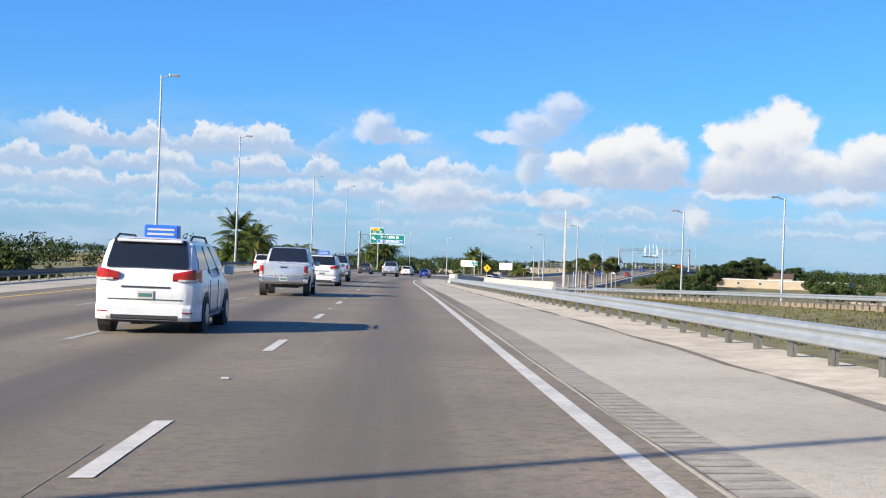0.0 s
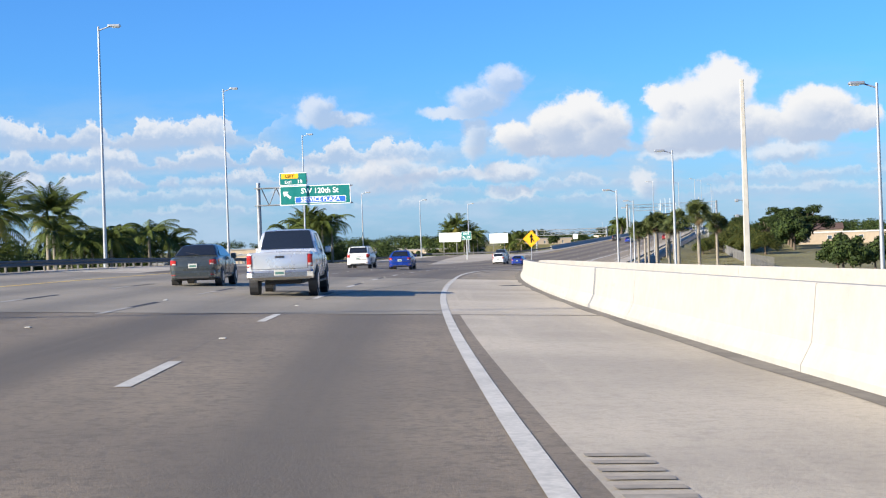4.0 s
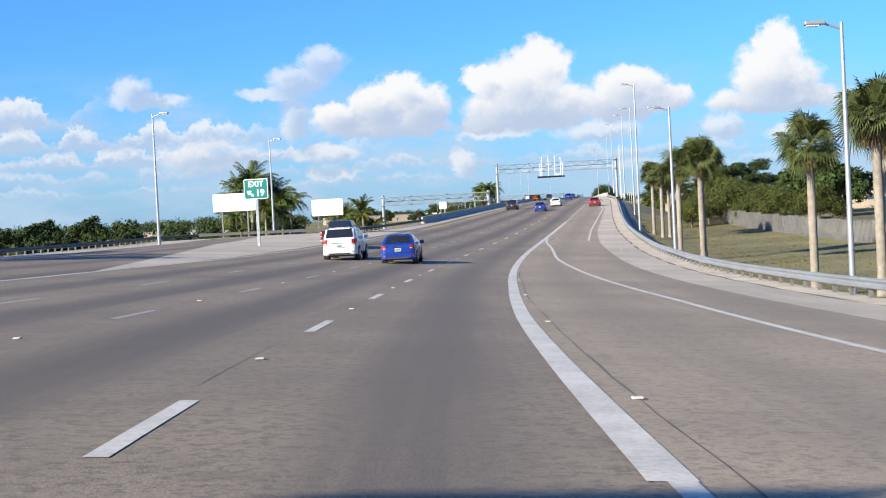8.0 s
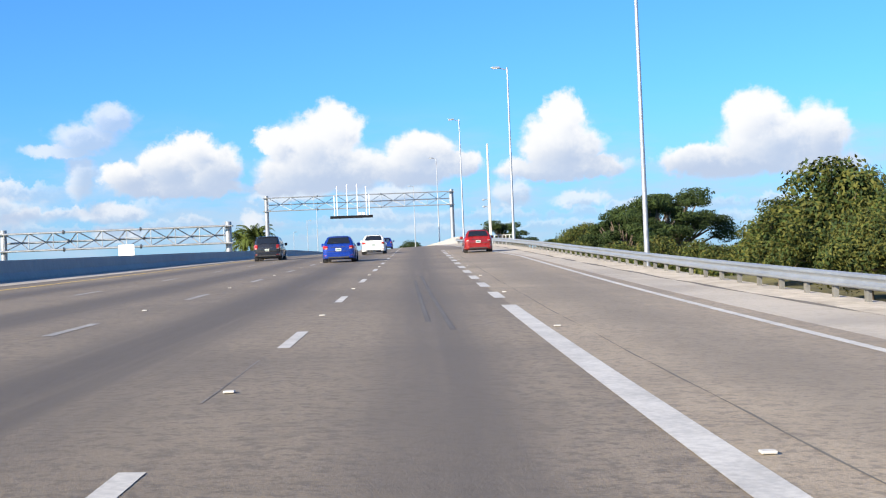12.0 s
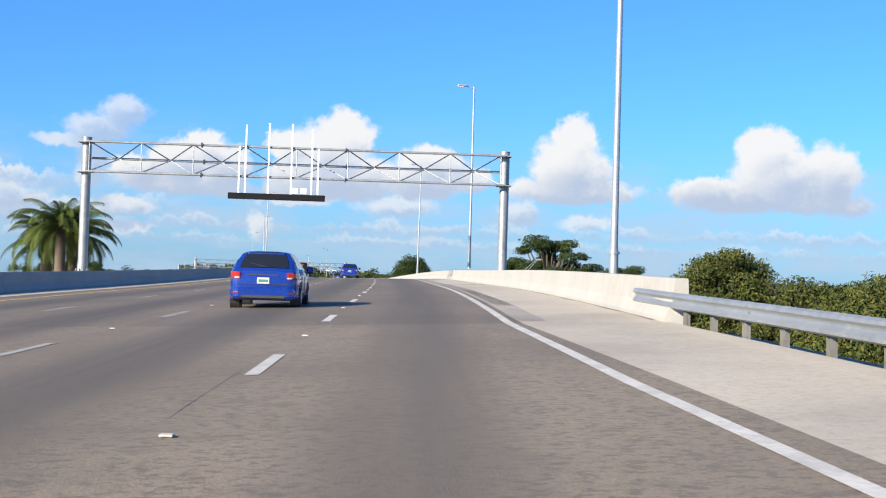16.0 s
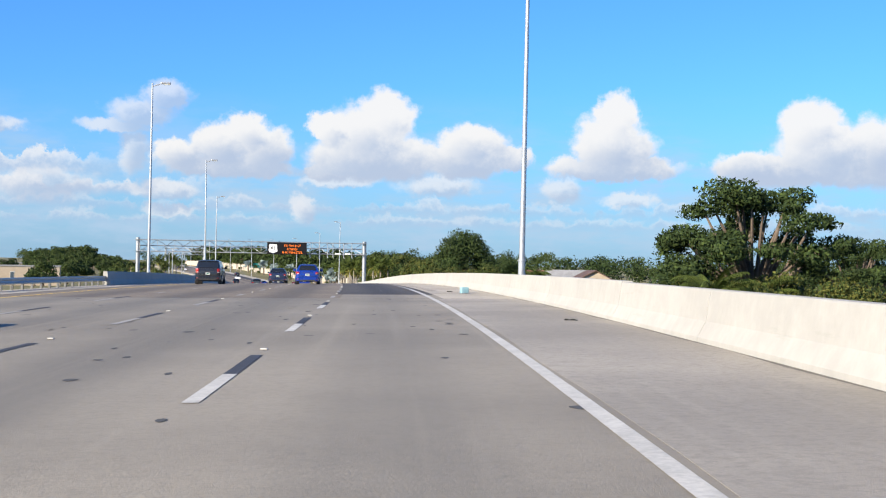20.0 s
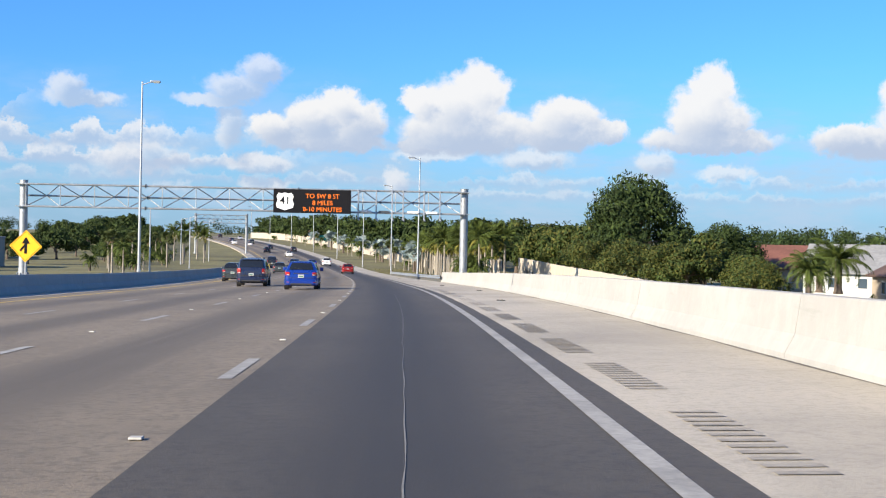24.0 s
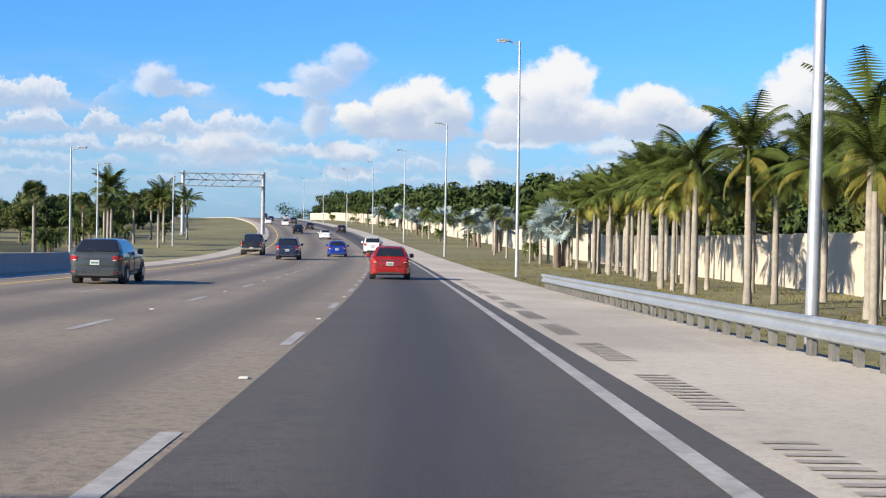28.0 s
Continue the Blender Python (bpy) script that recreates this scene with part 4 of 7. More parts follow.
def gantry(s, right, left, top, bottom, bays, column=0.36, foot=-0.3, base_z=0.0, label="steel box-truss sign gantry across the road"):
    g = thing("sign_gantry", label, "gantry")
    p0 = rd(s, 0)
    m = pose(p0.x, p0.y, p0.z, 0, 0, math.degrees(heading(s)))
    g.matrix_basis = m
    for x in (right, left):
        bm = bmesh.new()
        rod(bm, (x, 0, foot), (x, 0, top + 0.35), column, column, 20)
        rod(bm, (x, 0, top + 0.35), (x, 0, top + 0.4), column * 1.06, column * 1.06, 20)
        col = smooth_mesh(part("column", bm, TRUSS, g))
        col.data.set_sharp_from_angle(angle=radians(40))
        for z in (top, bottom):
            bm = bmesh.new()
            box(bm, x - column - 0.25, x + column + 0.12, -column - 0.3, column + 0.3, z - 0.04, z + 0.04)
            part("bracket_plate", bm, TRUSS, col)
        bm = bmesh.new()
        rod(bm, (x, 0, foot), (x, 0, foot + 0.9), column * 1.2, column * 1.08, 20)
        part("base_sleeve", bm, TRUSS, col)
        for k in range(10):
            bm = bmesh.new()
            box(bm, column * 1.05, column * 1.5, -0.02, 0.02, foot, foot + 0.45)
            part("gusset", bm, TRUSS, col).matrix_basis = Matrix.Translation((x, 0, 0)) @ Matrix.Rotation(2 * math.pi * k / 10, 4, "Z")
    lo, hi = min(left, right) + column, max(left, right) - column
    deep, mid = 0.85, (top + bottom) / 2
    for y, z, mat in ((-deep, top, TRUSS), (-deep, bottom, TRUSS), (deep, mid, TRUSS)):
        bm = bmesh.new()
        rod(bm, (lo - 0.3, y, z), (hi + 0.3, y, z), 0.095, None, 10)
        chord = part("chord", bm, mat, g)
        for k in (0.27, 0.62):
            x = lo + (hi - lo) * k
            bm = bmesh.new()
            rod(bm, (x - 0.06, y, z), (x - 0.01, y, z), 0.2, None, 12)
            rod(bm, (x + 0.01, y, z), (x + 0.06, y, z), 0.2, None, 12)
            part("flange", bm, DARK_STEEL, chord)
    for i in range(bays):
        x0, x1 = lo + (hi - lo) * i / bays, lo + (hi - lo) * (i + 1) / bays
        xm = (x0 + x1) / 2
        for z in (top, bottom):
            for xa in (x0, x1):
                bm = bmesh.new()
                rod(bm, (xa, -deep, z), (xm, deep, mid), 0.05)
                part("diagonal", bm, TRUSS, g)
        bm = bmesh.new()
        rod(bm, (x0, -deep, top), (x0, -deep, bottom), 0.04)
        part("vertical", bm, TRUSS, g)
    bm = bmesh.new()
    rod(bm, (hi, -deep, top), (hi, -deep, bottom), 0.04)
    part("vertical", bm, TRUSS, g)
    return g


g1 = gantry(643.3, 8.25, -24.9, 10.15, 7.8, 8, 0.38)
bm = bmesh.new()
box(bm, -13.6, -6.0, -1.3, -0.9, 6.0, 6.48, 0.03)
part("toll_reader_bar", bm, BLACK, g1, "long black equipment bar hung under the truss")
for x, tall in ((-12.8, 9.9), (-12.3, 11.6), (-10.5, 11.8), (-8.7, 11.8), (-7.1, 11.4), (-6.6, 9.9)):
    bm = bmesh.new()
    box(bm, x - 0.06, x + 0.06, -1.1, -0.98, 6.45, tall + 0.25, 0.01)
    part("hanger", bm, WHITE, g1)
for x in (-8.4, -7.7):
    bm = bmesh.new()
    box(bm, x - 0.24, x + 0.24, -1.2, -0.85, 6.53, 6.98, 0.02)
    part("equipment_box", bm, WHITE, g1)

g2 = gantry(940.5, 9.55, -34.2, 8.9, 6.7, 13, 0.40, label="steel box-truss gantry carrying a message sign and toll readers")
for x in (-1.2, 0.6, 2.2, 3.3, 5.4, 7.0):
    bm = bmesh.new()
    box(bm, x - 0.07, x + 0.07, -1.05, -0.93, 6.1, 9.0, 0.01)
    rod(bm, (x, -1.0, 6.15), (x + 0.1, -1.3, 5.95), 0.09)
    part("reader_mount", bm, MAST, g2)
for x in (-0.4, 1.4, 4.3, 6.2):
    bm = bmesh.new()
    box(bm, x - 0.55, x + 0.55, -1.1, -0.9, 6.7, 6.92, 0.02)
    part("reader_box", bm, WHITE if x != 1.4 else DARK_STEEL, g2)
gantry(526, -17.7, -38.6, 2.8, 1.2, 9, 0.3, foot=-7.0, label="steel truss gantry over the lower opposing lanes")
gantry(1190, -15.5, -29.5, 10.6, 8.4, 6, 0.36, label="far steel truss gantry over the far lanes")

# message sign
vms = thing("message_sign", "black electronic message sign with orange letters and route shield", "sign")
vms.matrix_basis = on_road(937.6, 0, -0.18)
bm = bmesh.new()
box(bm, -9.55, -1.95, -0.3, 0.3, 6.62, 8.95, 0.04)
part("case", bm, BLACK, vms)
AMBER = bpy.data.materials.new("amber_diodes")
AMBER.use_nodes = True
AMBER.node_tree.nodes["Principled BSDF"].inputs["Emission Color"].default_value = (1.0, 0.2, 0.004, 1)
AMBER.node_tree.nodes["Principled BSDF"].inputs["Emission Strength"].default_value = 0.6
AMBER.node_tree.nodes["Principled BSDF"].inputs["Base Color"].default_value = (0.22, 0.05, 0.0, 1)
for text, z in (("TO SW 8 ST", 8.28), ("8 MILES", 7.62), ("8-10 MINUTES", 6.98)):
    lettering(text, 0.62, -4.75, -0.312, z, AMBER, vms, name="message_line", bold=0.0)
bm = bmesh.new()
pts = [(0, -1.0), (0.45, -0.86), (0.85, -0.72), (0.95, -0.35), (0.78, 0.1), (0.9, 0.5), (0.7, 0.85), (0.35, 0.78), (0, 0.9)]
ring = pts + [(-x, z) for x, z in pts[-2:0:-1]]
for y, flip in ((-0.312, True), (-0.3, False)):
    vs = [bm.verts.new((-8.42 + x * 0.92, y, 7.78 + z * 0.92)) for x, z in ring]
    bm.faces.new(vs if flip else vs[::-1])
part("route_shield", bm, WHITE, vms, "white route shield")
lettering("41", 1.05, -8.42, -0.318, 7.78, BLACK, vms, name="route_number", bold=0.01)

# cantilever exit sign
ex = thing("exit_sign", "green overhead exit sign on a cantilever column", "sign")
ex.matrix_basis = on_road(254, 0.45)
bm = bmesh.new()
rod(bm, (-22.3, 0.6, -1.0), (-22.3, 0.6, 9.3), 0.26, 0.2, 14)
rod(bm, (-22.3, 0.6, -1.0), (-22.3, 0.6, 0.7), 0.45, 0.4, 14)
smooth_mesh(part("column", bm, TRUSS, ex)).data.set_sharp_from_angle(angle=radians(40))
for z in (8.75, 7.05):
    for y in (0.2, 1.0):
        bm = bmesh.new()
        rod(bm, (-22.6, y, z), (-12.9, y, z), 0.06)
        part("arm", bm, TRUSS, ex)
for i in range(6):
    x = -22.0 + 1.5 * i
    bm = bmesh.new()
    rod(bm, (x, 0.6, 8.75), (x + 0.75, 0.6, 7.05), 0.05)
    rod(bm, (x + 0.75, 0.6, 7.05), (x + 1.5, 0.6, 8.75), 0.05)
    part("brace", bm, DARK_STEEL, ex)
for name, x0, x1, z0, z1 in (("main_panel", -20.0, -12.95, 6.95, 8.85), ("tab_panel", -20.0, -17.2, 8.92, 10.15)):
    bm = bmesh.new()
    rounded_panel(bm, x0, x1, -0.02, 0.04, z0, z1, 0.15)
    panel = part(name, bm, WHITE, ex)
    bm = bmesh.new()
    rounded_panel(bm, x0 + 0.07, x1 - 0.07, -0.03, -0.015, z0 + 0.07, z1 - 0.07, 0.1)
    part("green_face", bm, SIGN_GREEN, panel)
lettering("SW 120th St", 0.72, -16.0, -0.036, 8.3, WHITE, ex, name="sign_lettering", bold=0.012)
bm = bmesh.new()
rounded_panel(bm, -18.5, -13.4, -0.034, -0.028, 7.13, 7.75, 0.06)
part("patch_border", bm, WHITE, ex)
bm = bmesh.new()
rounded_panel(bm, -18.45, -13.45, -0.04, -0.033, 7.18, 7.7, 0.04)
part("blue_patch", bm, SIGN_BLUE, ex)
lettering("SERVICE PLAZA", 0.57, -15.95, -0.045, 7.44, WHITE, ex, name="sign_lettering", bold=0.01)
bm = bmesh.new()
rounded_panel(bm, -19.8, -18.1, -0.04, -0.028, 9.58, 10.05, 0.06)
part("yellow_patch", bm, SIGN_YELLOW, ex)
lettering("LEFT", 0.42, -18.95, -0.046, 9.8, BLACK, ex, name="sign_lettering", bold=0.01)
lettering("EXIT", 0.36, -19.1, -0.04, 9.22, WHITE, ex, name="sign_lettering", bold=0.006)
lettering("19", 0.52, -17.95, -0.04, 9.25, WHITE, ex, name="sign_lettering", bold=0.01)


def arrow_mesh(bm, cx, cz, y, size, turn):
    pts = [(-0.11, -0.5), (-0.11, 0.05), (-0.34, 0.05), (0, 0.5), (0.34, 0.05), (0.11, 0.05), (0.11, -0.5)]
    c, s_ = math.cos(radians(turn)), math.sin(radians(turn))
    vs = [bm.verts.new((cx + size * (x * c - z * s_), y, cz + size * (x * s_ + z * c))) for x, z in pts]
    bm.faces.new(vs)


bm = bmesh.new()
arrow_mesh(bm, -19.3, 8.0, -0.036, 1.0, 50)
part("arrow", bm, WHITE, ex)


def merge_sign(s, lat, up, pole_up, flip=1):
    sg = thing("merge_sign", "yellow diamond merge warning sign on a post", "sign")
    p = rd(s, lat)
    sg.matrix_basis = pose(p.x, p.y, p.z, 0, 1.5, math.degrees(heading(s)))
    bm = bmesh.new()
    box(bm, -0.035, 0.035, 0.03, 0.09, pole_up, up + 0.6, 0.005)
    part("post", bm, MAST, sg)
    bm = bmesh.new()
    rounded_panel(bm, -0.55, 0.55, 0.0, 0.02, -0.55, 0.55, 0.05)
    bmesh.ops.transform(bm, matrix=Matrix.Translation((0, 0, up)) @ Matrix.Rotation(radians(45), 4, "Y"), verts=bm.verts)
    plate = part("plate", bm, SIGN_YELLOW, sg)
    bm = bmesh.new()
    for k in range(4):
        r = box(bm, -0.48, 0.48, -0.004, 0.0, 0.495, 0.515)
        bmesh.ops.transform(bm, matrix=Matrix.Translation((0, 0, up)) @ Matrix.Rotation(radians(45 + 90 * k), 4, "Y"), verts=r["verts"])
    part("border", bm, BLACK, plate)
    bm = bmesh.new()
    vs = [bm.verts.new((x, -0.005, up + z)) for x, z in ((-0.07, -0.36), (-0.07, 0.12), (-0.2, 0.12), (0, 0.46), (0.2, 0.12), (0.07, 0.12), (0.07, -0.36))]
    bm.faces.new(vs)
    vs = [bm.verts.new((x * flip, -0.006, up + z)) for x, z in ((0.06, -0.05), (0.06, 0.1), (0.3, -0.2), (0.22, -0.29))]
    bm.faces.new(vs)
    part("merge_arrow", bm, BLACK, plate)


merge_sign(245.4, 5.3, 2.93, 0.95)
merge_sign(869, -17.5, 2.2, 0.0, -1)

e19 = thing("exit_number_sign", "green exit number sign on a single post in the gore", "sign")
e19.matrix_basis = on_road(357, -18.0)
bm = bmesh.new()
box(bm, -0.1, 0.1, 0.03, 0.2, 0.0, 4.4, 0.01)
part("post", bm, MAST, e19)
bm = bmesh.new()
rounded_panel(bm, -0.88, 0.88, -0.02, 0.03, 3.4, 4.85, 0.1)
panel = part("panel", bm, WHITE, e19)
bm = bmesh.new()
rounded_panel(bm, -0.83, 0.83, -0.03, -0.015, 3.45, 4.8, 0.08)
part("green_face", bm, SIGN_GREEN, panel)
lettering("EXIT", 0.55, 0.0, -0.036, 4.47, WHITE, e19, name="sign_lettering", bold=0.01)
lettering("19", 0.66, 0.3, -0.036, 3.83, WHITE, e19, name="sign_lettering", bold=0.012)
bm = bmesh.new()
arrow_mesh(bm, -0.42, 3.82, -0.036, 0.62, 50)
part("arrow", bm, WHITE, e19)

for s, lat, up, wide, tall in ((404, -33.0, 3.9, 4.7, 1.9), (459, -35.0, 2.5, 4.7, 2.4), (520, -26.0, 1.2, 1.4, 1.3)):
    b = thing("sign_board", "blank white sign board on two posts", "sign")
    p = rd(s, lat, 0, True)
    gz = ground_height(p.x, p.y)
    b.matrix_basis = pose(p.x, p.y, gz, 0, 0, math.degrees(heading(s)))
    z = rd(s, -17).z + up - gz
    for x in (-wide * 0.3, wide * 0.3):
        bm = bmesh.new()
        box(bm, x - 0.08, x + 0.08, 0.04, 0.2, -0.2, z + tall / 2 - 0.1, 0.01)
        part("post", bm, POST, b)
    bm = bmesh.new()
    rounded_panel(bm, -wide / 2, wide / 2, -0.02, 0.04, z - tall / 2, z + tall / 2, 0.12)
    part("panel", bm, WHITE, b)
    if up > 3:
        for k in range(3):
            bm = bmesh.new()
            box(bm, -wide * 0.36, wide * 0.3 - 0.4 * k, -0.026, -0.02, z - 0.75 + k * 0.2, z - 0.66 + k * 0.2)
            part("writing_bar", bm, MAST, b)

bar = thing("crash_barrel", "yellow crash barrel at the gore point", "barrel")
bar.matrix_basis = on_road(387, -18.6)
bm = bmesh.new()
rod(bm, (0, 0, 0), (0, 0, 0.5), 0.34, 0.38, 16)
rod(bm, (0, 0, 0.5), (0, 0, 0.9), 0.36, 0.33, 16)
smooth_mesh(part("drum", bm, SIGN_YELLOW, bar)).data.set_sharp_from_angle(angle=radians(40))
bm = bmesh.new()
rod(bm, (0, 0, 0.9), (0, 0, 0.95), 0.35, 0.31, 16)
part("lid", bm, SIGN_YELLOW, bar)
gs = thing("guide_sign", "far green guide sign above a grass verge", "sign")
p = rd(1300, 19.0)
gs.matrix_basis = pose(p.x, p.y, ground_height(p.x, p.y), 0, 0, math.degrees(heading(1300)))
bm = bmesh.new()
rounded_panel(bm, -2.4, 2.4, 0, 0.06, 2.4, 4.4, 0.1)
part("panel", bm, SIGN_GREEN, gs)
for x in (-1.5, 1.5):
    bm = bmesh.new()
    box(bm, x - 0.08, x + 0.08, 0.07, 0.2, -0.3, 4.3)
    part("post", bm, POST, gs)

# ---- plants ----
def frond(verts, faces, base, yaw, pitch, length, droop, leaflets, leaf_len, stiff=False, fold=0.5):
    """A feather frond: a bowed rib with leaflets hanging on both sides."""
    d, pos, prev = pitch, Vector(base), None
    n = leaflets
    step = length / n
    c, s_ = math.cos(yaw), math.sin(yaw)
    side = Vector((-s_, c, 0))
    for i in range(n + 1):
        t = i / n
        along = Vector((c * math.cos(d), s_ * math.cos(d), math.sin(d)))
        w = 0.05 * (1 - t) + 0.012
        k = len(verts)
        verts.extend((pos - side * w, pos + side * w))
        if prev is not None:
            faces.append((prev, prev + 1, k + 1, k))
        prev = k
        if 0.12 < t < 0.99:
            ll = leaf_len * (0.45 + 1.1 * math.sin(math.pi * min(1, t * 0.8 + 0.14))) * random.uniform(0.8, 1.1)
            for sg in (-1, 1):
                out = (side * sg * 0.82 + along * 0.55 + Vector((0, 0, -fold if not stiff else 0.15))).normalized()
                tip = pos + out * ll + Vector((0, 0, -0.12 * ll * random.random()))
                q = len(verts)
                wv = along * step * 0.42
                verts.extend((pos - wv, pos + wv, tip))
                faces.append((q, q + 1, q + 2))
        pos = pos + along * step
        d -= droop / n * (0.5 + 1.2 * t)


def fan(verts, faces, base, yaw, pitch, stalk, radius, blades, droop=0.25, slim=0.075):
    """A palmate leaf on a stalk."""
    out = Vector((math.cos(yaw) * math.cos(pitch), math.sin(yaw) * math.cos(pitch), math.sin(pitch)))
    side = Vector((-math.sin(yaw), math.cos(yaw), 0))
    up = side.cross(out) * -1
    roll = random.uniform(-1.1, 1.1)
    side, up = side * math.cos(roll) + up * math.sin(roll), up * math.cos(roll) - side * math.sin(roll)
    b = Vector(base)
    hub = b + out * stalk
    k = len(verts)
    verts.extend((b - side * 0.025, b + side * 0.025, hub + side * 0.02, hub - side * 0.02))
    faces.append((k, k + 1, k + 2, k + 3))
    for i in range(blades):
        a = (i / (blades - 1) - 0.5) * radians(250)
        dirv = (out * math.cos(a) + side * math.sin(a)).normalized()
        perp = (side * math.cos(a) - out * math.sin(a)).normalized()
        r = radius * random.uniform(0.85, 1.05)
        k = len(verts)
        mid = hub + dirv * r * 0.55 + up * 0.05
        tip = hub + dirv * r + Vector((0, 0, -droop * r * random.uniform(0.5, 1.2)))
        verts.extend((hub, mid - perp * r * slim, tip, mid + perp * r * slim))
        faces.append((k, k + 1, k + 2, k + 3))


def trunk_mesh(tall, r0, r1, bulge=0.0, rings=14, lean=0.0, sides=9, rough_=0.04):
    verts, faces = [], []
    for i in range(rings + 1):
        t = i / rings
        r = r0 + (r1 - r0) * t + bulge * math.sin(math.pi * t) + (0.35 * r0 * (1 - t * 8) if t < 0.125 else 0)
        for k in range(sides):
            a = 2 * math.pi * k / sides
            rr = r * (1 + random.uniform(-rough_, rough_) + (0.05 if i % 2 else 0))
            verts.append((lean * t * t * tall + rr * math.cos(a), rr * math.sin(a), tall * t))
    for i in range(rings):
        for k in range(sides):
            a, b = i * sides + k, i * sides + (k + 1) % sides
            faces.append((a, b, b + sides, a + sides))
    faces.append(tuple(range(rings * sides, rings * sides + sides)))
    return verts, faces


def make_palm(kind, tall, label, seed):
    random.seed(seed)
    palm = thing("palm_tree", label, "palm tree", "palm trees beside the road")
    lean = random.uniform(-0.01, 0.01)
    cv, cf = [], []
    if kind == "royal":
        v, f = trunk_mesh(tall * 0.80, 0.165, 0.11, 0.04, lean=lean)
        mesh_object("trunk", v, f, PALM_TRUNK, palm, smooth_faces=True)
        v, f = trunk_mesh(tall * 0.2, 0.11, 0.06, 0.02, rings=5)
        mesh_object("crown_shaft", [(x + lean * tall * 0.8, y, z + tall * 0.79) for x, y, z in v], f, LEAF_MID, palm, smooth_faces=True)
        ov, of = [], []
        for i in range(5):
            frond(ov, of, (lean * tall, 0, tall * 0.9), i * 2.4 + random.uniform(-0.6, 0.6), random.uniform(-0.6, 0.1), random.uniform(1.9, 2.6), random.uniform(1.2, 1.9), 20, 0.55)
        mesh_object("old_fronds", ov, of, FROND_YELLOW, palm)
        for i in range(27):
            frond(cv, cf, (lean * tall, 0, tall * 0.94), i * 2.4 + random.uniform(-0.3, 0.3), random.uniform(-0.15, 1.45), random.uniform(2.3, 3.5), random.uniform(0.5, 1.45), 26, random.uniform(0.45, 0.66))
        mat = FROND
    elif kind == "sabal":
        v, f = trunk_mesh(tall, 0.19, 0.17, 0.02, lean=lean)
        mesh_object("trunk", v, f, PALM_TRUNK, palm, smooth_faces=True)
        for i in range(58):
            fan(cv, cf, (lean * tall, 0, tall + 0.1), i * 2.4, random.uniform(-0.75, 1.35), random.uniform(0.7, 1.2), random.uniform(0.75, 1.05), 25, 0.3, 0.036)
        dv, df = [], []
        for i in range(12):
            fan(dv, df, (lean * tall, 0, tall - 0.05), i * 2.4 + 0.5, random.uniform(-1.35, -0.75), random.uniform(0.5, 0.8), random.uniform(0.55, 0.75), 17, 0.35, 0.045)
        tagged(mesh_object("dead_fronds", dv, df, FROND_DEAD, palm), "hanging brown dead fronds")
        bv, bf = trunk_mesh(1.0, 0.2, 0.27, 0.03, rings=5, lean=lean)
        mesh_object("boots", [(x + lean * (tall - 1.0), y, z + tall - 0.95) for x, y, z in bv], bf, BARK, palm, smooth_faces=True)
        mat = FROND_OLIVE
    elif kind == "silver":
        v, f = trunk_mesh(tall, 0.24, 0.2, lean=lean)
        mesh_object("trunk", v, f, BARK, palm, smooth_faces=True)
        for i in range(30):
            fan(cv, cf, (lean * tall, 0, tall), i * 2.4, random.uniform(-0.4, 1.3), random.uniform(1.0, 1.6), random.uniform(0.9, 1.25), 17, 0.08)
        mat = FROND_SILVER
    elif kind == "date":
        v, f = trunk_mesh(tall, 0.25, 0.22, lean=lean)
        mesh_object("trunk", v, f, BARK, palm, smooth_faces=True)
        for i in range(44):
            frond(cv, cf, (lean * tall, 0, tall), i * 2.4, random.uniform(-0.2, 1.3), random.uniform(2.1, 2.8), random.uniform(1.2, 2.2), 30, 0.36)
        mat = FROND
    else:  # coconut-like, bushy
        v, f = trunk_mesh(tall, 0.17, 0.12, lean=lean * 6)
        mesh_object("trunk", v, f, PALM_TRUNK, palm, smooth_faces=True)
        for i in range(20):
            frond(cv, cf, (lean * 6 * tall, 0, tall), i * 2.4, random.uniform(-0.3, 1.2), random.uniform(2.8, 3.8), random.uniform(1.2, 2.0), 22, 0.6)
        mat = FROND
    mesh_object("crown", cv, cf, mat, palm)
    return palm


def leaf_cloud(blobs, count, size, seed, squash=0.8):
    """Leaf sprays spread over lumpy blobs, thinner inside."""
    rng = np.random.RandomState(seed)
    vol = np.array([b[3] ** 2 for b in blobs])
    pick = rng.choice(len(blobs), count, p=vol / vol.sum())
    bl = np.array(blobs)[pick]
    d = rng.normal(size=(count, 3))
    d /= np.linalg.norm(d, axis=1)[:, None]
    lump = 1 + 0.22 * np.sin(d[:, :1] * 5 + bl[:, :1]) * np.cos(d[:, 1:2] * 6 + bl[:, 1:2]) + 0.1 * np.sin(d[:, 2:] * 11)
    r = bl[:, 3:4] * lump * (1 - 0.55 * rng.rand(count, 1) ** 1.8)
    c = bl[:, :3] + d * r * np.array([1, 1, squash])
    n = d + rng.normal(scale=0.55, size=(count, 3))
    n /= np.linalg.norm(n, axis=1)[:, None]
    u = np.cross(n, rng.normal(size=(count, 3)))
    u /= np.linalg.norm(u, axis=1)[:, None] + 1e-9
    w = np.cross(n, u)
    s = size * (0.5 + rng.rand(count, 1))
    q = np.stack([c - u * s, c - w * s * 0.45, c + u * s + n * s * 0.25, c + w * s * 0.5], 1).reshape(-1, 3)
    idx = np.arange(count) * 4
    f = np.concatenate([np.stack([idx, idx + 1, idx + 2], 1), np.stack([idx, idx + 2, idx + 3], 1)])
    return q.tolist(), f.tolist()


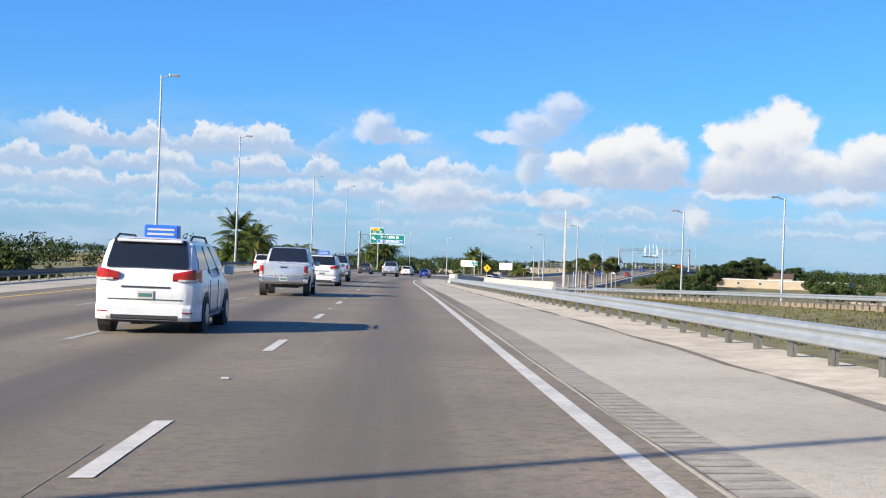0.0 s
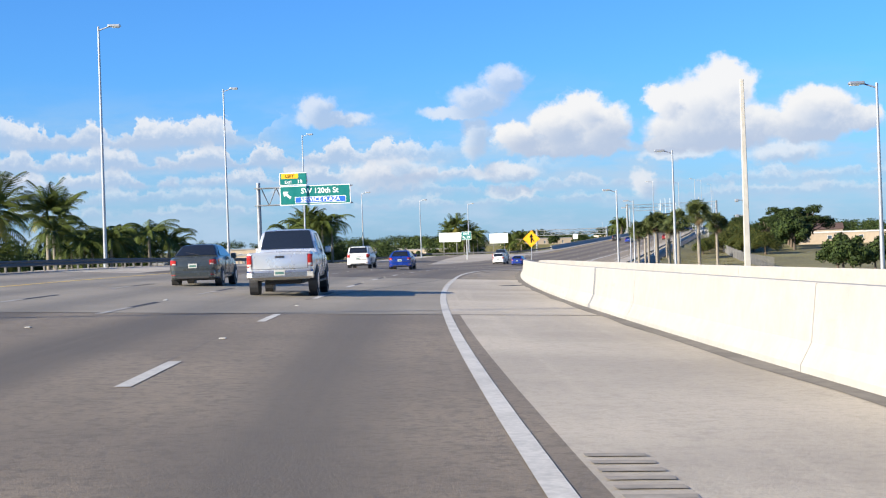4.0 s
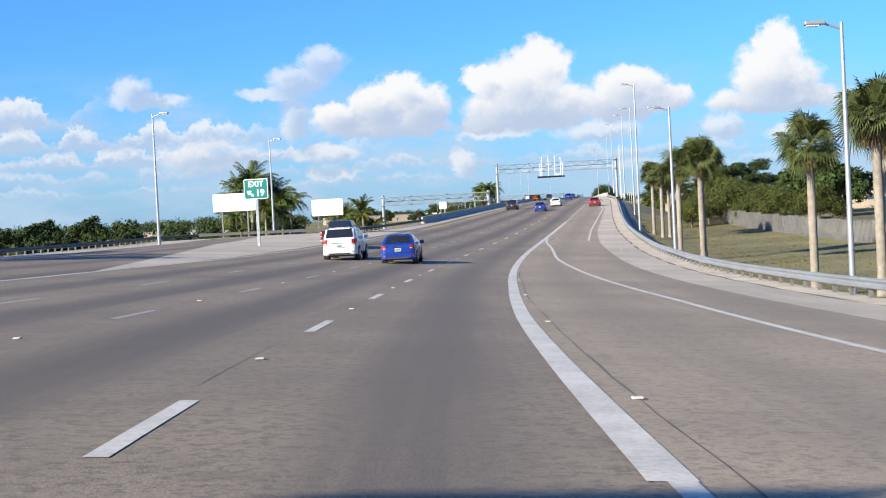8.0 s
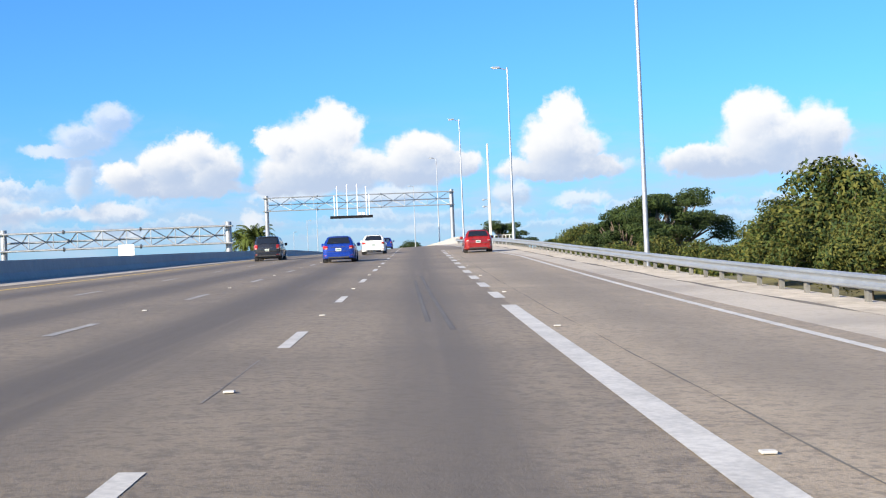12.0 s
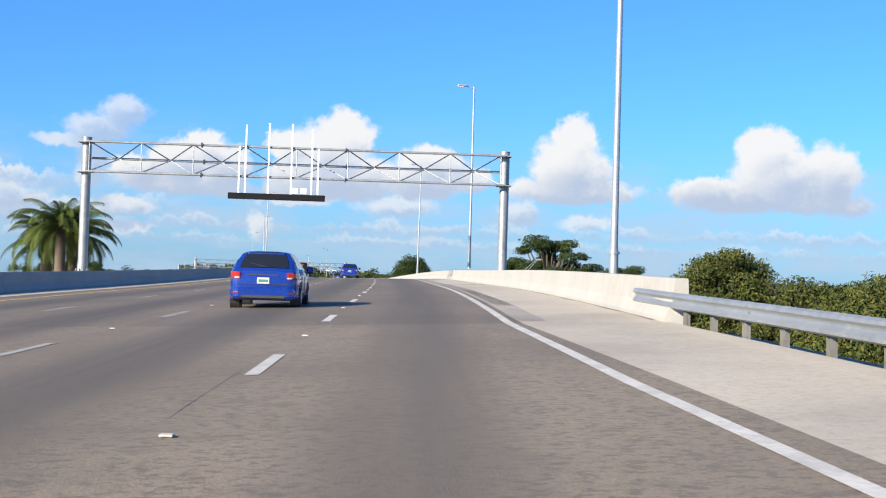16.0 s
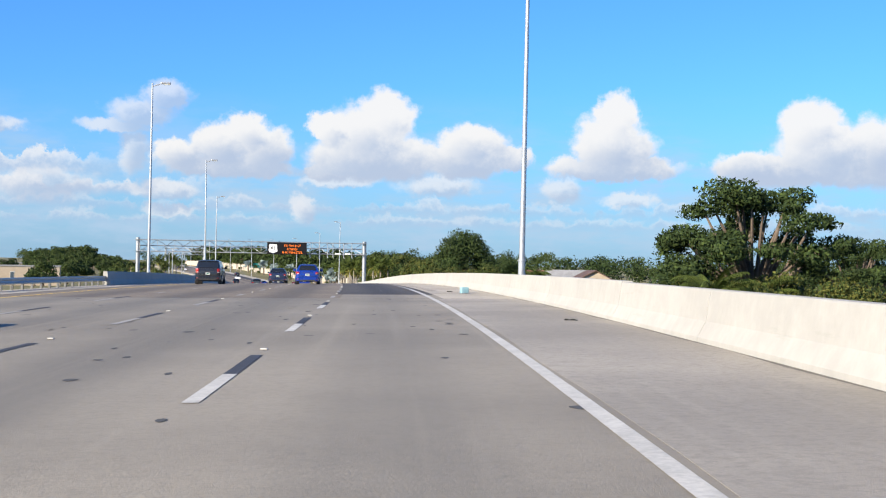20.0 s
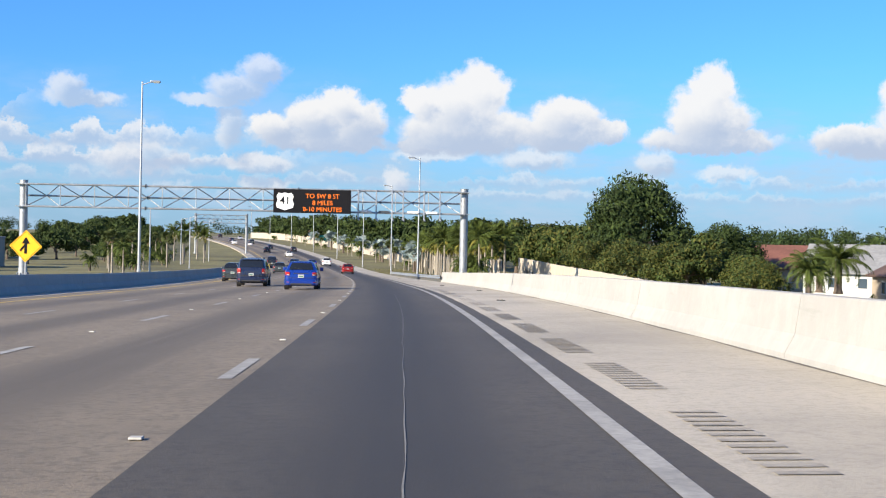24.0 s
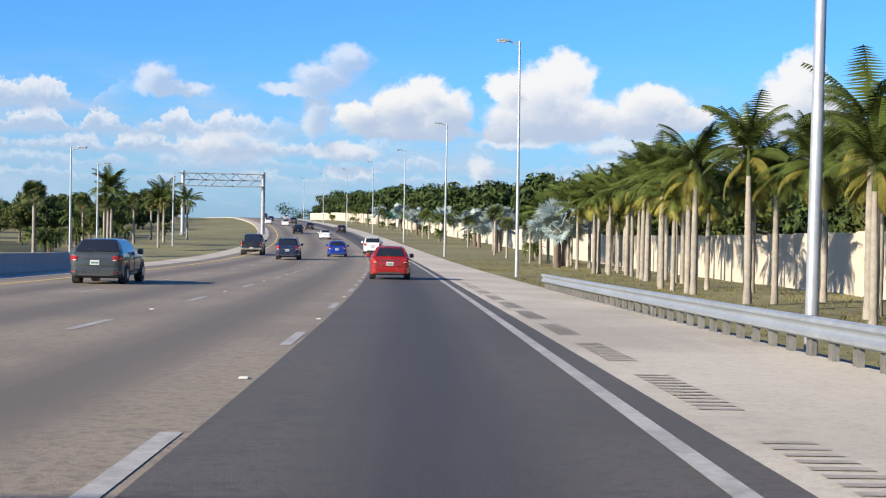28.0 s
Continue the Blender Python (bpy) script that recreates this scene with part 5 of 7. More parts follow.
def make_tree(name, tall, wide, seed, mats, label, count=2600, size=0.34, lobes=11, low=0.3, squash=0.8, puff=1.0, rag=0.0, group="broadleaf trees"):
    random.seed(seed)
    tree = thing(name, label, "tree", group)
    v, f = trunk_mesh(tall * 0.5, 0.035 * tall, 0.018 * tall, rings=6, sides=8)
    mesh_object("trunk", v, f, BARK, tree, smooth_faces=True)
    blobs = []
    bm = bmesh.new()
    for i in range(lobes):
        a, r = i * 2.4 + random.uniform(-0.4, 0.4), wide * 0.5 * math.sqrt((i + 0.4) / lobes) * 0.82
        z = tall * (low + (0.93 - low) * (1 - (r / (wide * 0.55)) ** 2) * random.uniform(0.72 - 0.3 * rag, 1.0 + 0.08 * rag))
        r *= 1 + random.uniform(-0.1, 0.2) * rag
        rad = wide * random.uniform(0.13 - 0.05 * rag, 0.22) * puff
        blobs.append((r * math.cos(a), r * math.sin(a), z - rad * 0.4, rad))
        rod(bm, (0, 0, tall * random.uniform(0.25, 0.45)), (r * math.cos(a) * 0.8, r * math.sin(a) * 0.8, z - rad * 0.5), 0.014 * tall, 0.005 * tall, 6)
    part("branching", bm, BARK, tree)
    for k, mat in enumerate(mats):
        v, f = leaf_cloud(blobs, count // len(mats), size, seed * 7 + k, squash)
        mesh_object("crown", v, f, mat, tree)
    return tree


def plant(model, s, lat, scale=1.0, up=0.0, level=True):
    p = rd(s, lat, 0.0, True)
    z = ground_height(p.x, p.y) + up
    ob = copy_thing(model, pose(p.x, p.y, z, 0, 0, random.uniform(0, 360)))
    ob.matrix_basis = ob.matrix_basis @ Matrix.Diagonal((*scale, 1) if isinstance(scale, tuple) else (scale, scale, scale, 1))
    return ob


def far_belt(label, places):
    """Distant trees that nobody could count, joined into one mass."""
    verts, faces, slots, mats, count = [], [], [], [], 0
    for model, s, lat, k in places:
        p = rd(s, lat, 0.0, True)
        m = pose(p.x, p.y, ground_height(p.x, p.y), 0, 0, random.uniform(0, 360)) @ Matrix.Scale(k, 4)
        m = np.array(m)
        for ob in model.children_recursive:
            me = ob.data
            n = len(me.vertices)
            co = np.empty(n * 3)
            me.vertices.foreach_get("co", co)
            verts.append(co.reshape(n, 3) @ m[:3, :3].T + m[:3, 3])
            for mat in me.materials:
                if mat not in mats:
                    mats.append(mat)
            look_up = [mats.index(mat) for mat in me.materials]
            for poly in me.polygons:
                faces.append([v + count for v in poly.vertices])
                slots.append(look_up[poly.material_index])
            count += n
    me = bpy.data.meshes.new("tree_belt")
    me.from_pydata(np.concatenate(verts).tolist(), [], faces)
    for mat in mats:
        me.materials.append(mat)
    me.polygons.foreach_set("material_index", slots)
    return tagged(new("tree_belt", me), label, "trees", kind="stuff")


royal = [make_palm("royal", 7.6, "royal palm with a smooth pale trunk in a dense row", k) for k in (1, 2, 3)]
sabal = [make_palm("sabal", 7.2, "cabbage palm with a bare trunk and rounded olive crown", k) for k in (4, 5, 6)]
silver = [make_palm("silver", 3.0, "silvery blue fan palm with a short dark trunk", k) for k in (7, 8)]
date = [make_palm("date", 2.2, "bushy date palm with arching feather fronds", k) for k in (9, 10)]
coco = [make_palm("coco", 6.0, "feather palm with drooping green fronds", k) for k in (11, 12)]
MODELS = royal + sabal + silver + date + coco
spread_tree = make_tree("tree", 21.5, 22, 21, (LEAF_DARK, LEAF_DARK, LEAF_MID), "broad dark green spreading tree behind the wall", 30000, 0.19, 38, 0.42, 0.5, 0.62, 1.0)
round_tree = make_tree("tree", 12.5, 13, 22, (LEAF_DARK, LEAF_DARK, LEAF_MID), "large rounded dense green tree", 24000, 0.18, 19, 0.12)
ficus = make_tree("tree", 8.3, 9.5, 23, (LEAF_MID, LEAF_GOLD, LEAF_DARK, LEAF_GOLD), "dense ficus tree with sunlit olive leaves", 14000, 0.155, 28, 0.05, 0.7, 0.95)
big_ficus = make_tree("tree", 15.5, 18, 27, (LEAF_MID, LEAF_GOLD, LEAF_DARK, LEAF_GOLD), "large ficus tree with dense olive leaves", 34000, 0.17, 40, 0.05, 0.6, 0.75)
bright = make_tree("tree", 8.5, 7.5, 24, (LEAF_MID, LEAF_MID, LEAF_GOLD), "leafy bright green tree", 5600, 0.22, 14, 0.1)
dark = make_tree("tree", 9.0, 9.0, 25, (LEAF_DARK, LEAF_DARK, LEAF_MID), "dark green tree in a belt of trees", 3000, 0.36, 13, 0.08)
distant = make_tree("tree", 9.0, 9.0, 26, (LEAF_DARK, LEAF_MID), "leafy green tree in a distant belt", 1900, 0.38, 13, 0.08)
MODELS += [spread_tree, round_tree, big_ficus, ficus, bright, dark, distant]

random.seed(40)
# cabbage palms beside the slip road
for s, lat, k in ((300, 23.0, 1.12), (296, 20.4, 0.98), (305, 25.4, 0.95), (320, 14.6, 0.9), (319, 17.2, 1.05), (324, 18.8, 1.0), (357, 13.5, 1.0), (363, 12.3, 0.92), (366, 14.2, 1.06), (405, 12.5, 0.9), (409, 11.7, 0.9), (407, 13.3, 0.88)):
    plant(random.choice(sabal), s, lat, k)
# trees close behind the rail
for s, lat, k in ((424, 31, 0.66), (429, 27.5, 0.62), (434, 24.5, 0.58), (439, 28, 0.64), (446, 25, 0.6), (454, 27, 0.64), (436, 17, 0.5), (443, 19.5, 0.52), (451, 17.5, 0.47), (458, 20, 0.5), (466, 18, 0.5), (474, 21, 0.56), (482, 19, 0.55)):
    plant(ficus, s, lat, k)
# ficus belt behind them
for s in range(441, 572, 7):
    plant(ficus, s + random.uniform(-2, 2), lerp([(441, 23), (470, 23), (520, 21), (572, 23)], s) + random.uniform(-1.5, 2.5), random.uniform(0.8, 1.15) * lerp([(470, 0.78), (500, 0.62), (572, 0.52)], s))
    if s % 2:
        plant(dark, s + 3, lerp([(338, 44), (420, 38), (520, 32), (572, 36)], s), random.uniform(0.85, 1.05) * lerp([(470, 1.0), (520, 0.72)], s))
# ragged dark trees over the belt, their crowns level above the road
for s, lat, wide, over in ((577, 27.5, 0.56, 4.6), (590, 33, 0.75, 7.0), (600, 39, 0.85, 8.5)):
    q = rd(s, lat, 0.0, True)
    plant(spread_tree, s, lat, (wide, wide, (rd(s, 6).z + over - ground_height(q.x, q.y)) / 21.5))
for s, lat, k in ((574, 24, 0.5), (581, 26, 0.55), (588, 27, 0.55), (595, 28, 0.6), (602, 28, 0.6)):
    plant(ficus, s, lat, k)
for s, lat, k in ((606, 30, 1.5), (618, 31, 1.4), (630, 33, 1.4), (641, 33, 1.4), (690, 39, 1.9), (699, 42, 2.0)):
    plant(big_ficus, s, lat, k * 0.54)
for s, lat in ((286, 40), (294, 46), (303, 41), (312, 47), (321, 42), (331, 48)):
    plant(dark, s, lat, random.uniform(0.5, 0.65))
far_belt("belt of leafy green trees beyond the slip road", [(distant, s + random.uniform(-3, 3), 114 + random.uniform(-6, 8), random.uniform(0.95, 1.2)) for s in range(280, 480, 8)])
for s, lat, k in ((128, -43, 1.0), (122, -47, 0.8), (112, -50, 0.65), (100, -52, 0.6), (90, -54, 0.6), (140, -55, 0.7), (150, -52, 0.7), (165, -50, 0.6)):
    plant(random.choice((dark, bright)), s, lat, k)
for s, lat in ((292, 78), (308, 84), (322, 76), (338, 86), (352, 78), (368, 82), (384, 74), (402, 80), (420, 76), (436, 70)):
    plant(distant, s, lat, random.uniform(0.55, 0.75))
plant(spread_tree, 801, 38.5, (0.97, 0.97, 1.0))
for s, lat, k in ((794, 38, 1.35), (803, 35, 1.3), (811, 40, 1.45), (788, 43, 1.3)):
    plant(big_ficus, s, lat, k * 0.6)
for s, lat, over in ((776, 32, 0.9), (784, 33, 1.5), (791, 33, 2.2), (798, 33, 2.6), (806, 33, 2.4), (813, 35, 2.0)):
    q = rd(s, lat, 0.0, True)
    k = (rd(s, 5).z + over - ground_height(q.x, q.y)) / 8.3
    plant(ficus, s, lat, (min(k, 1.0), min(k, 1.0), k))
plant(spread_tree, 832, 62, 0.75)
for s, lat, k in ((782, 29, 1.9), (789, 31, 1.8), (796, 30, 1.7), (792, 36, 2.0)):
    plant(random.choice(date), s, lat, k, 3.2)
plant(round_tree, 978, 36, (1.12, 1.12, 1.3))
plant(round_tree, 958, 42, 0.72)
for s, lat, k in ((938, 33.5, 0.62), (932, 36, 0.55), (948, 33, 0.6)):
    plant(bright, s, lat, k)
for s, lat, k in ((896, 33, 1.1), (903, 37, 1.25), (908, 34, 1.0), (915, 39, 1.3), (893, 30, 0.9), (925, 41, 1.2)):
    plant(random.choice(date), s, lat, k, 1.0)
for s, lat, k in ((903, 33, 0.5), (912, 31, 0.55), (922, 34, 0.55), (934, 31, 0.7), (944, 32, 0.75), (955, 30, 0.8), (964, 31, 0.75), (974, 29, 0.8), (984, 30, 0.75)):
    plant(bright if s in (922, 934, 964) else ficus, s, lat, k)
for s, lat, k in ((1017, 33, 0.75), (1030, 32, 0.7), (1001, 32, 0.75), (990, 33, 0.8), (942, 35, 0.6)):
    plant(bright, s, lat, k * 1.42)
for s in range(690, 830, 11):
    plant(random.choice((bright, dark, ficus)), s + random.uniform(-3, 3), 50 + random.uniform(-5, 10), random.uniform(0.6, 0.85))
for s, lat in ((872, 33), (878, 34), (884, 35), (889, 37), (895, 39), (866, 33)):
    q = rd(s, lat, 0.0, True)
    plant(ficus, s, lat, (rd(s, 5).z + random.uniform(1.0, 1.9) - ground_height(q.x, q.y)) / 8.3)
# palm rows before the garden wall
for s in range(962, 1080, 2):
    plant(random.choice(royal), s + random.uniform(-1.5, 1.5), lerp([(964, 15.0), (1000, 14.0), (1070, 16.5)], s) + random.uniform(-2.0, 3.0), random.uniform(0.62, 0.86))
for s, lat, k in ((962, 13.4, 1.05), (966, 12.4, 0.9), (972, 13.5, 1.1)):
    plant(random.choice(date), s, lat, k)
for s, lat in ((1062, 14.5), (1067, 15.4), (1073, 17), (1120, 16), (1131, 18), (1145, 17), (1153, 17.4), (1190, 17), (1225, 16), (1262, 17), (1300, 16)):
    plant(random.choice(silver), s, lat, random.uniform(1.05, 1.3))
for s in range(1076, 1420, 9):
    plant(random.choice(sabal + date + coco), s + random.uniform(-3, 3), 16.5 + random.uniform(-2.5, 2.5), random.uniform(0.5, 0.75))
far_belt("belt of leafy green trees behind the garden wall", [(distant, s + random.uniform(-4, 4), 29 + random.uniform(-3, 12), random.uniform(1.1, 1.5)) for s in range(1163, 1560, 8)])
for s in range(995, 1163, 8):
    plant(random.choice((bright, dark, distant) if s < 1090 else (distant, distant)), s + random.uniform(-4, 4), 29 + random.uniform(-3, 12), random.uniform(0.85, 1.15) * (1.3 if s > 1060 else 1.0))
# left side
for s, lat, k in ((209, -34, 0.8), (214, -36, 0.9), (221, -34, 0.75), (227, -37, 0.85), (262, -47, 1.0), (270, -43, 0.85), (276, -52, 1.0), (326, -36, 0.8), (332, -38, 0.75), (339, -41, 0.85), (345, -39, 0.7), (330, -37, 0.7), (336, -43, 0.8), (429, -38, 1.1), (433, -40, 1.0), (438, -42, 0.95), (431, -36, 0.9), (446, -43, 0.95), (450, -40, 1.0), (480, -37, 0.85), (486, -35, 0.95), (492, -39, 0.9), (500, -36, 0.8)):
    plant(random.choice(coco + royal), s, lat, k * (1.7 if s < 230 else 1.35 if s < 400 else 1.1))
# a low dark hedge behind the clumps
for s in range(226, 470, 5):
    plant(random.choice((dark, distant)), s + random.uniform(-2, 2), lerp([(226, -44), (280, -50), (340, -47), (470, -46)], s) + random.uniform(-3, 3), random.uniform(0.3, 0.48))
# lower palms and shrubs filling the clumps
for s0, lat0, n in ((206, -35, 5), (222, -37, 5), (266, -44, 6), (282, -43, 6), (254, -42, 5), (322, -35, 6), (338, -39, 7), (430, -38, 6), (444, -41, 5), (486, -37, 5)):
    for i in range(n):
        plant(random.choice(coco), s0 + random.uniform(-6, 6), lat0 + random.uniform(-4, 4), random.uniform(0.75, 1.15) * (1.1 if s0 < 400 else 0.95))
        plant(random.choice(date), s0 + random.uniform(-7, 7), lat0 + random.uniform(-4, 3), random.uniform(0.8, 1.15))
for s in range(236, 460, 8):
    plant(random.choice((distant, distant, dark)), s + random.uniform(-5, 5), lerp([(236, -62), (330, -74), (460, -64)], s) + random.uniform(-8, 5), random.uniform(0.55, 0.8))
for s, lat in ((647, -27.5), (653, -30), (659, -29)):
    plant(random.choice(date), s, lat, random.uniform(1.6, 1.9), 3.6)
for s in range(1000, 1190, 6):
    plant(random.choice(sabal + coco + date), s + random.uniform(-2, 2), -34 - random.uniform(-3, 9), random.uniform(0.6, 0.85))
for s, lat, k in ((1105, -31, 1.0), (1120, -27, 0.85), (1128, -34, 0.95), (1146, -29, 1.0), (1164, -27, 0.9)):
    plant(random.choice(royal), s, lat, k)
for s in range(1090, 1250, 9):
    plant(random.choice((bright, dark, distant)), s + random.uniform(-3, 3), -44 - random.uniform(-4, 8), random.uniform(0.5, 0.78))
far_belt("low belt of green trees across the road", [(distant, s + random.uniform(-3, 3), -36 - random.uniform(0, 16), random.uniform(0.5, 0.75)) for s in range(1230, 1560, 8)])
far_belt("taller green trees behind the palms", [(distant, s + random.uniform(-3, 3), -58 - random.uniform(0, 22), random.uniform(0.6, 0.95)) for s in range(1000, 1500, 12)])
far_belt("distant dark trees along the horizon", [(distant, s + random.uniform(-3, 3), -37 - random.uniform(0, 25), random.uniform(0.95, 1.4)) for s in range(1470, 1730, 9)])
for m in MODELS:
    bpy.data.batch_remove([*m.children_recursive, m])


def woods(name, rows, seed, size, mat, label):
    """A far belt of trees: rows of (x, y, height, width)."""
    rng = np.random.RandomState(seed)
    verts, faces = [], []
    for k, (x, y, tall, wide) in enumerate(rows):
        z = ground_height(x, y)
        blobs = [(x + rng.uniform(-0.3, 0.3) * wide, y + rng.uniform(-0.3, 0.3) * wide, z + tall * rng.uniform(0.3, 0.78), wide * rng.uniform(0.2, 0.34)) for _ in range(5)]
        v, f = leaf_cloud(blobs, 330, size * wide * 0.82, seed + k)
        n = len(verts)
        verts += v
        faces += [[i + n for i in t] for t in f]
    return tagged(mesh_object(name, verts, faces, mat), label, "woods", kind="stuff")


random.seed(77)
belt = {0: [], 1: [], 2: []}
for s in range(-150, 1500, 10):
    for lat in ((-150, 130, -230, 200) if s % 20 else (-150, 130)):
        if abs(lat) < 160 and (0 < s < 235) and lat > 0:
            continue
        q = rd(s + random.uniform(-8, 8), lat + random.uniform(-30, 30), 0, True)
        belt[random.randrange(3)].append((q.x, q.y, random.uniform(8, 12.5) * (0.6 if lat < 0 and s > 480 or lat > 0 and 600 < s < 1000 else 1.0), random.uniform(10, 16)))
for i in range(520):
    a, d = radians(random.uniform(-36, 62)), random.uniform(1650, 2300)
    q = Vector((math.sin(a) * d + 120, math.cos(a) * d, 0))
    if near_road(q.x, q.y)[0] < 2400 and abs(near_road(q.x, q.y)[1]) < 40:
        continue
    belt[random.randrange(3)].append((q.x, q.y, random.uniform(9, 14), random.uniform(14, 20)))
woods("far_trees", belt[0], 301, 0.052, LEAF_DARK, "distant belt of dark green trees")
woods("far_trees", belt[1], 401, 0.052, LEAF_MID, "distant belt of green trees")
woods("far_trees", belt[2], 501, 0.052, LEAF_DARK, "distant belt of mixed trees")


def grass_tufts(name, seed, count, s0, s1, lat_of, label):
    """Short blades in loose tufts on a verge."""
    rng = np.random.RandomState(seed)
    verts, faces = [], []
    for _ in range(count):
        s = rng.uniform(s0, s1)
        near, far = lat_of(s)
        p = rd(s, near + (far - near) * rng.rand() ** 1.6, 0, True)
        z = ground_height(p.x, p.y)
        for _ in range(4):
            a, r, tall = rng.uniform(0, 6.28), rng.uniform(0, 0.3), rng.uniform(0.05, 0.12)
            x, y = p.x + r * math.cos(a), p.y + r * math.sin(a)
            k = len(verts)
            dx, dy = 0.022 * math.sin(a), 0.022 * math.cos(a)
            verts += [(x - dx, y - dy, z - 0.03), (x + dx, y + dy, z - 0.03), (x + dy * 3, y - dx * 3, z + tall)]
            faces.append((k, k + 1, k + 2))
    tagged(mesh_object(name, verts, faces, TUFT), label, "grass", kind="stuff")


TUFT = material("dry_grass_blades", (0.105, 0.094, 0.032), 0.9, vary=0.5, scale=0.8, spec=0.1)
grass_tufts("grass_tufts", 61, 8000, -15, 112, lambda s: (lerp(RIGHT_EDGE, s) + 3.2, lerp(RAMP, s) - 4.4), "dry grass on the verge before the slip road")
grass_tufts("grass_tufts", 62, 8000, 264, 445, lambda s: (lerp(RIGHT_EDGE, s) + 2.6, lerp(RIGHT_EDGE, s) + 17), "rough grass on the bank under the palms")
grass_tufts("grass_tufts", 63, 6000, 930, 1090, lambda s: (lerp(RIGHT_EDGE, s) + 1.0, lerp(RIGHT_EDGE, s) + 15), "rough grass under the rows of palms")

# ---- vehicles ----
def car_paint(name, colour, metal=0.2):
    return material(name, colour, 0.28, metal, vary=0.05, scale=1.5, coat=0.45)


GLASS = material("tinted_glass", (0.012, 0.014, 0.017), 0.06, vary=0.0, spec=0.8)
RUBBER = material("tyre_rubber", (0.018, 0.018, 0.018), 0.85, vary=0.2)
RIM = material("alloy_rim", (0.36, 0.36, 0.38), 0.3, 0.8, vary=0.1)
TRIM = material("black_trim", (0.025, 0.025, 0.027), 0.6, vary=0.15)
TAIL = material("red_tail_lens", (0.3, 0.012, 0.008), 0.2, vary=0.1, coat=0.5)
CLEAR_LENS = material("clear_tail_lens", (0.45, 0.4, 0.37), 0.2, vary=0.1, coat=0.5)
PLATE = material("plate_white", (0.42, 0.42, 0.39), 0.5, vary=0.08, scale=30)
PLATE_INK = material("plate_ink", (0.05, 0.14, 0.12), 0.6, vary=0.1)
CHROME = material("chrome", (0.7, 0.7, 0.72), 0.12, 1.0, vary=0.0)
PAINTS = {"white": car_paint("white_paint", (0.6, 0.6, 0.59), 0.0), "silver": car_paint("silver_paint", (0.52, 0.54, 0.56), 0.5), "blue": car_paint("blue_paint", (0.008, 0.036, 0.24), 0.3),
          "red": car_paint("red_paint", (0.21, 0.011, 0.008), 0.1), "black": car_paint("black_paint", (0.016, 0.017, 0.02)), "navy": car_paint("navy_paint", (0.015, 0.022, 0.05), 0.2), "grey": car_paint("grey_paint", (0.045, 0.052, 0.052), 0.3)}


def loft(bm, rings):
    """Joins closed rings of equal length and caps the ends."""
    rows = [[bm.verts.new(p) for p in r] for r in rings]
    k = len(rows[0])
    for a, b in zip(rows, rows[1:]):
        for i in range(k):
            j = (i + 1) % k
            bm.faces.new((a[i], a[j], b[j], b[i]))
    bm.faces.new(rows[0][::-1])
    bm.faces.new(rows[-1])
    bmesh.ops.recalc_face_normals(bm, faces=bm.faces)


